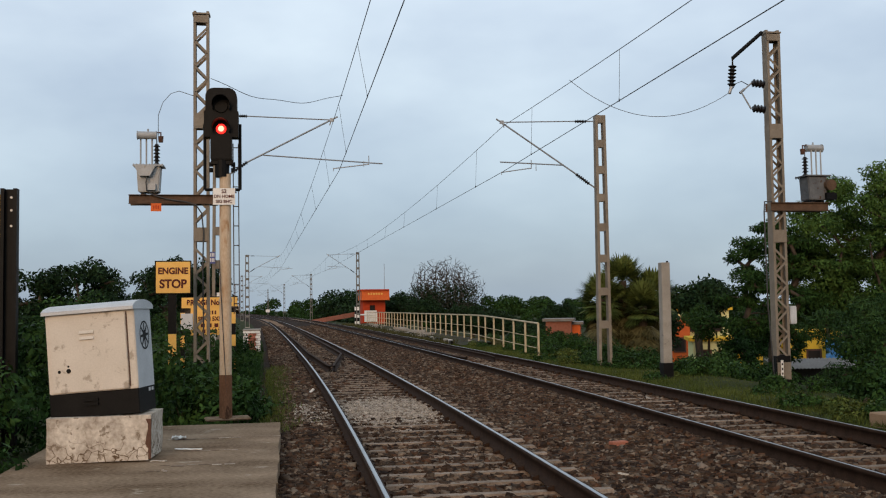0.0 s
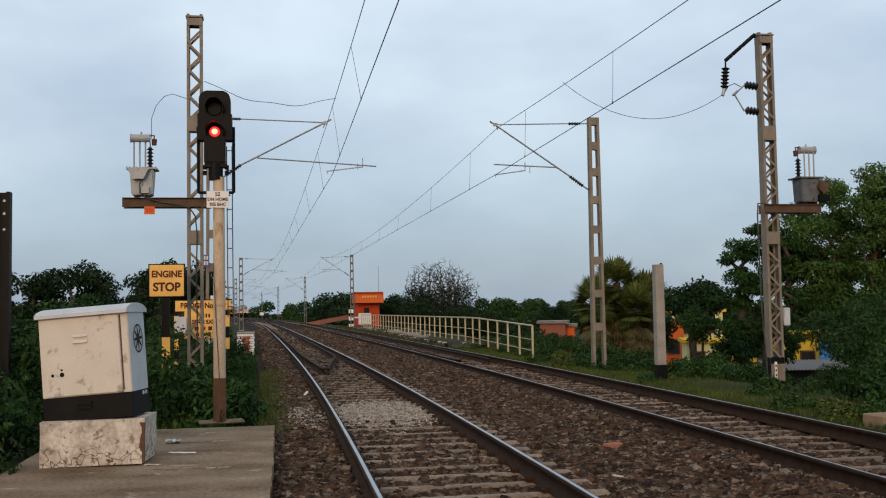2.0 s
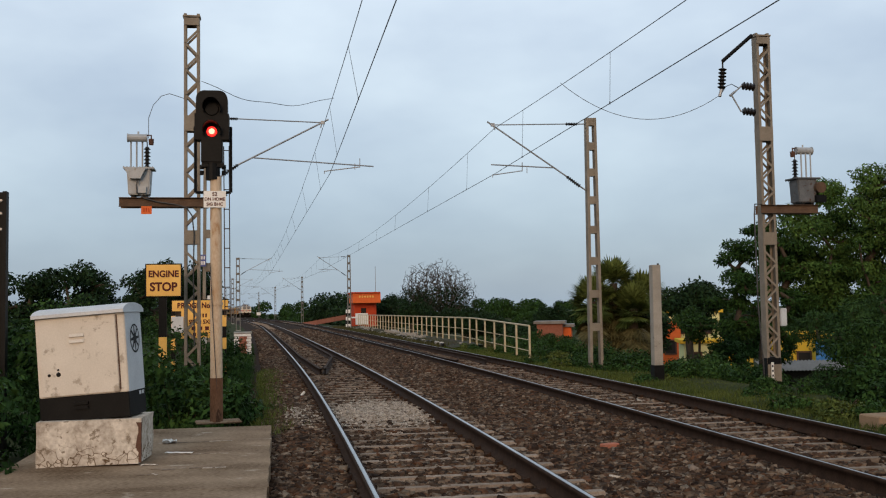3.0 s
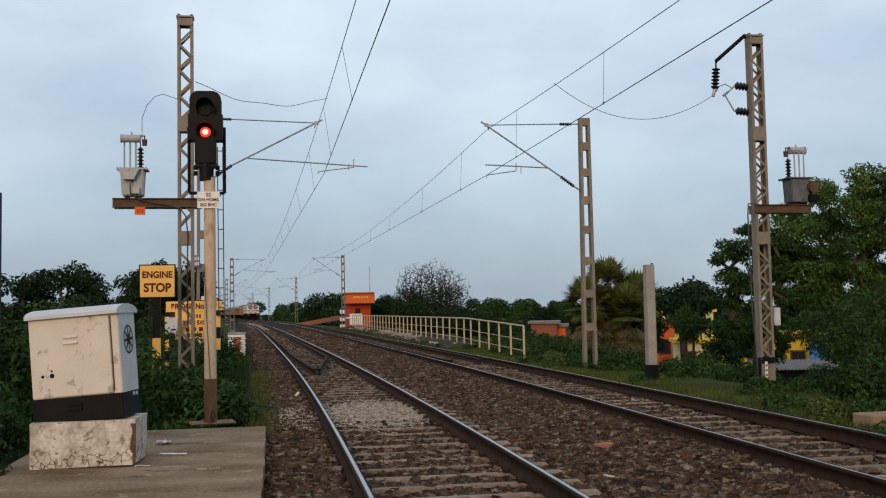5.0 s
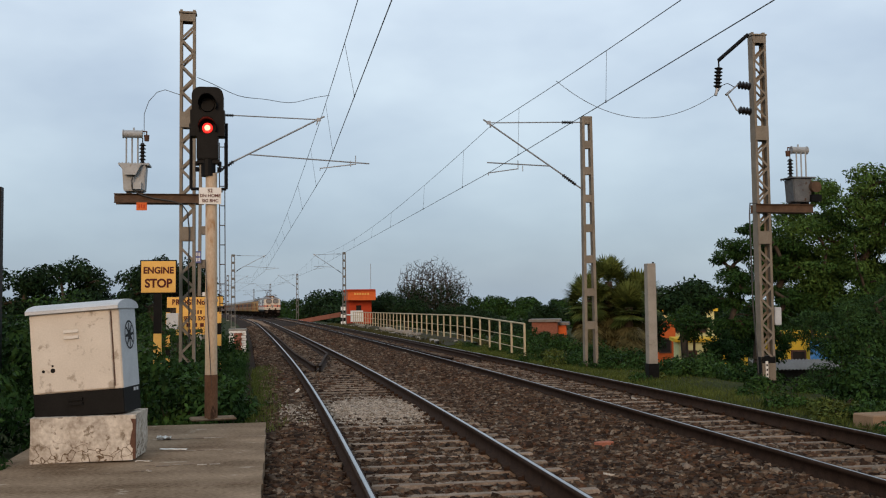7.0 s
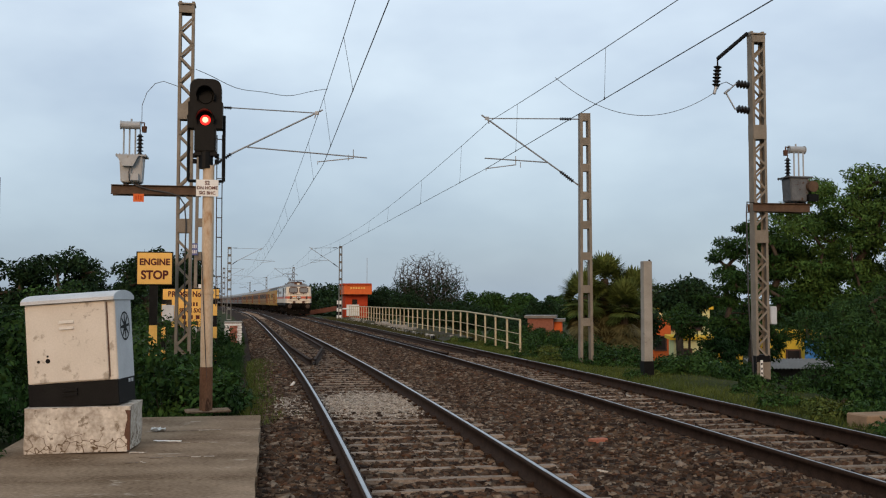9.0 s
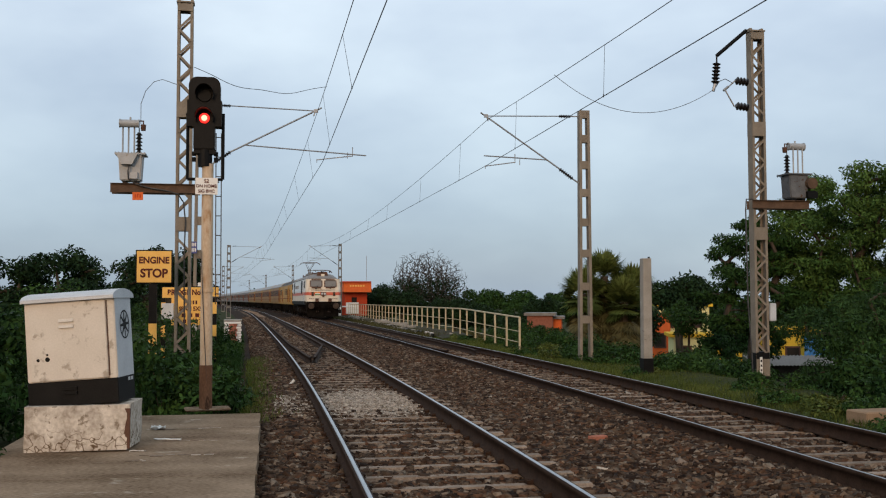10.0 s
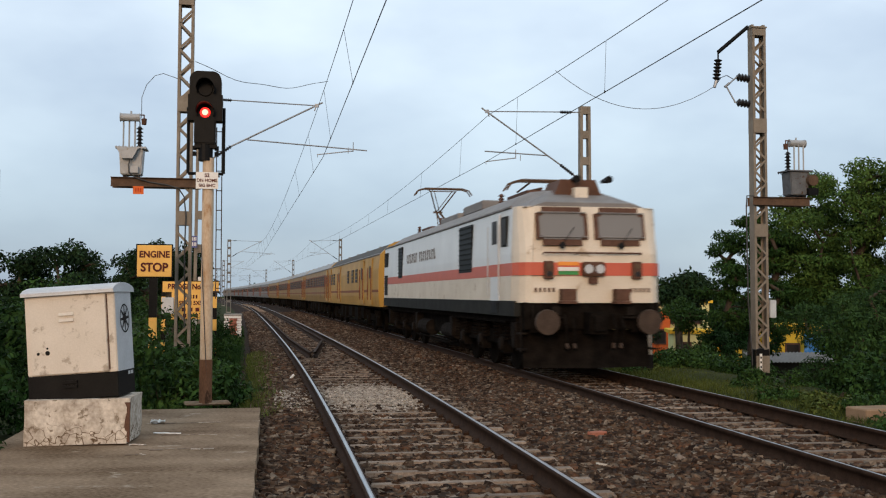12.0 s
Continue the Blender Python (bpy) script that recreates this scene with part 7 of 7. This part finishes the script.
    for tx, ty, cz, r, rz, sd in ((12.1, 50, 2.8, 1.1, 0.6, 61), (14.7, 52, 2.3, 0.9, 0.6, 62), (12.9, 55, 3.4, 0.9, 0.6, 63), (13.6, 49, 2.6, 1.3, 0.7, 64), (12.6, 47, 1.7, 1.0, 0.6, 65), (16.0, 51, 2.2, 1.1, 0.6, 66)):
        build_tree(tx, ty, 2.6, (0, 0, cz), (r, r, rz), "thin leafy sapling before the yellow houses", sd, 2200, 0.17, M_LEAF, 0.34, 20, low=-0.9, trunk=0.05)
    # far woods: uneven belts of crowns
    rng2 = random.Random(44)
    for nm, count, dist, x0, x1, hz, seed in (("far_woods", 80, (150, 230), -27, -14, (2.8, 5.6), 51), ("far_woods", 150, (240, 420), -150, 150, (1.6, 6), 52), ("far_woods", 60, (120, 230), -75, -38, (3, 6.5), 53), ("far_woods", 170, (450, 900), -330, 420, (3.5, 11), 54), ("far_woods", 50, (90, 140), 30, 90, (2.5, 5.0), 55)):
        C, R = [], []
        while len(C) < count * 3:
            y = rng2.uniform(*dist)
            x = rng2.uniform(x0, x1) * (y / dist[1] if dist[0] > 200 else 1)
            so = off_np(np.array([x]), np.array([y]))[1][0]
            if -9 < so < 14:
                continue
            h = hz[0] + (hz[1] - hz[0]) * rng2.random() ** 3
            z = float(land(np.array([so]))[0])
            for k in range(3):
                C.append((x + rng2.uniform(-1, 1) * h * 0.5, y + rng2.uniform(-2, 2), z + h * (0.35 + 0.3 * k)))
                R.append((h * 0.5, h * 0.5, h * 0.32))
        tagged(leaf_mesh(nm, C, R, count * 640, 0.0016 * sum(dist) * 0.5 + 0.2, M_LEAF if seed in (52, 54) else M_LEAFDARK, None, seed, slim=0.7), "belt of dark green trees in the distance", "woods", kind="stuff")


def build_house(m, w, d, h, mat, roof, label, windows=2, storeys=1):
    b = thing("house", m, label, "house", "houses below the bank")
    bm = bmesh.new()
    box(bm, (0, 0, h / 2), (w, d, h))
    part("wall", bm, mat, b)
    bm = bmesh.new()
    box(bm, (0, 0, h + 0.10), (w + 0.5, d + 0.5, 0.22))
    part("roof", bm, roof, b)
    for s in range(storeys):
        for i in range(windows):
            x = (i + 0.5) / windows * w - w / 2
            z = h / storeys * (s + 0.55)
            bm = bmesh.new()
            box(bm, (x, -d / 2 - 0.02, z), (0.9, 0.12, 1.1))
            f = part("window_frame", bm, M_BROWN, b)
            bm = bmesh.new()
            box(bm, (x, -d / 2 - 0.075, z), (0.7, 0.03, 0.9))
            part("pane", bm, M_WINDOW, f)
    return b


def build_houses():
    for x, y, w, d, h, mt, rf, lab, nw, st in (
            (16.3, 77, 1.5, 5, 3.7, M_ORANGE, M_ORANGE, "orange house among trees", 1, 1), (18.4, 79, 4.0, 5, 4.7, M_WALLPALE, M_WALLYEL, "pale yellow house with bright yellow parapet", 2, 2),
            (16.2, 66, 2.7, 4, 2.4, M_WALLPALE, M_WALLYEL, "pale green-yellow house with small windows", 2, 1), (18.4, 66.5, 1.7, 4, 2.4, M_WALLYEL, M_ORANGE, "bright yellow house with brown shutters", 1, 1),
            (21.8, 64.5, 3.0, 4, 3.3, M_WALLYEL, M_WALLYEL, "bright yellow house behind the laced mast", 1, 1), (20.3, 96, 3.0, 4, 6.0, M_WALLPINK, M_CONC, "tall pink house behind the trees", 1, 2),
            # Brick shed, then its warm-lit part as a second box painted orange.
            (8.35, 86, 2.1, 4, 3.0, M_BRICK, M_SHEET, "low red brick shed with an open door", 1, 1), (9.75, 88, 1.2, 4, 2.9, M_ORANGE, M_SHEET, "low shed by the trees, its warm light painted orange-red", 1, 1)):
        build_house(Matrix.Translation((x, y, land_at(x, y) - 0.1)) @ Matrix.Rotation(radians(-8), 4, "Z"), w, d, h, mt, rf, lab, nw, st)
    bm = bmesh.new()
    bmesh.ops.create_grid(bm, x_segments=10, y_segments=8, size=1.0)
    for v in bm.verts:
        v.co = Vector((v.co.x * 0.9, 0.15 * noise.noise(v.co * 3), v.co.y * 1.0))
    g = bmesh.ops.extrude_face_region(bm, geom=bm.faces[:])
    bmesh.ops.translate(bm, verts=[v for v in g["geom"] if isinstance(v, bmesh.types.BMVert)], vec=(0, 0.03, 0))
    tagged(part("tarpaulin", bm, M_BLUE), "blue tarpaulin hung beside the yellow house", "tarpaulin").matrix_basis = Matrix.Translation((22.6, 61.0, land_at(22.6, 61) + 1.9))
    sh = thing("sheet_roof_shed", Matrix.Translation((19.3, 56, land_at(19.3, 56) - 0.1)), "low shed with a pale corrugated sheet roof", "shed")
    bm = bmesh.new()
    n = 97
    rows = [[bm.verts.new((-2.4 + 4.8 * i / (n - 1), y, z + dz + 0.035 * math.sin(i * math.pi / 2))) for i in range(n)] for y, z, dz in ((-1.2, 1.35, 0), (1.2, 1.75, 0), (1.2, 1.75, -0.02), (-1.2, 1.35, -0.02))]
    for k in range(4):
        for i in range(n - 1):
            bm.faces.new((rows[k][i], rows[k][i + 1], rows[(k + 1) % 4][i + 1], rows[(k + 1) % 4][i]))
    part("roof", bm, M_SHEET, sh)
    bm = bmesh.new()
    box(bm, (0, 0.2, 0.65), (4.4, 1.8, 1.3))
    part("wall", bm, M_DARKROOM, sh)


# ---- build ----
build_ground()
build_platform()
m1, m2 = build_overhead()
build_transformer_masts(m1, m2)
build_signal()
build_cabinet()
build_litter()
build_signs()
build_pier()
build_railing()
build_hut()
build_houses()
loco = build_loco()
coach = build_coach("coach")
pale = build_coach("grey")
train = [loco, build_coach("van"), coach] + [copy_thing(coach, Matrix()) for i in range(3)] + [pale] + [copy_thing(pale, Matrix()) for i in range(8)]
build_plants()
build_tracks()
build_ballast()


def motions():
    """The train runs on the far track towards the platform at a steady speed."""
    speed, front_at_end = 31.83, 18.46
    back = 0.0
    for i, car in enumerate(train):
        half = 9.95 if i == 0 else 11.4
        mid = back + (9.5 if i == 0 else half)
        back += 2 * half
        rows = []
        for k in range(49):
            t = k * 0.25
            s = front_at_end + speed * (12.0 - t) + mid
            a, b = on(s - half * 0.65, FAR), on(s + half * 0.65, FAR)
            d = a - b
            rows.append((t, Matrix.Translation((a + b) / 2) @ Matrix.Rotation(math.atan2(-d.x, d.y), 4, "Z")))
        walk(car, rows)


motions()
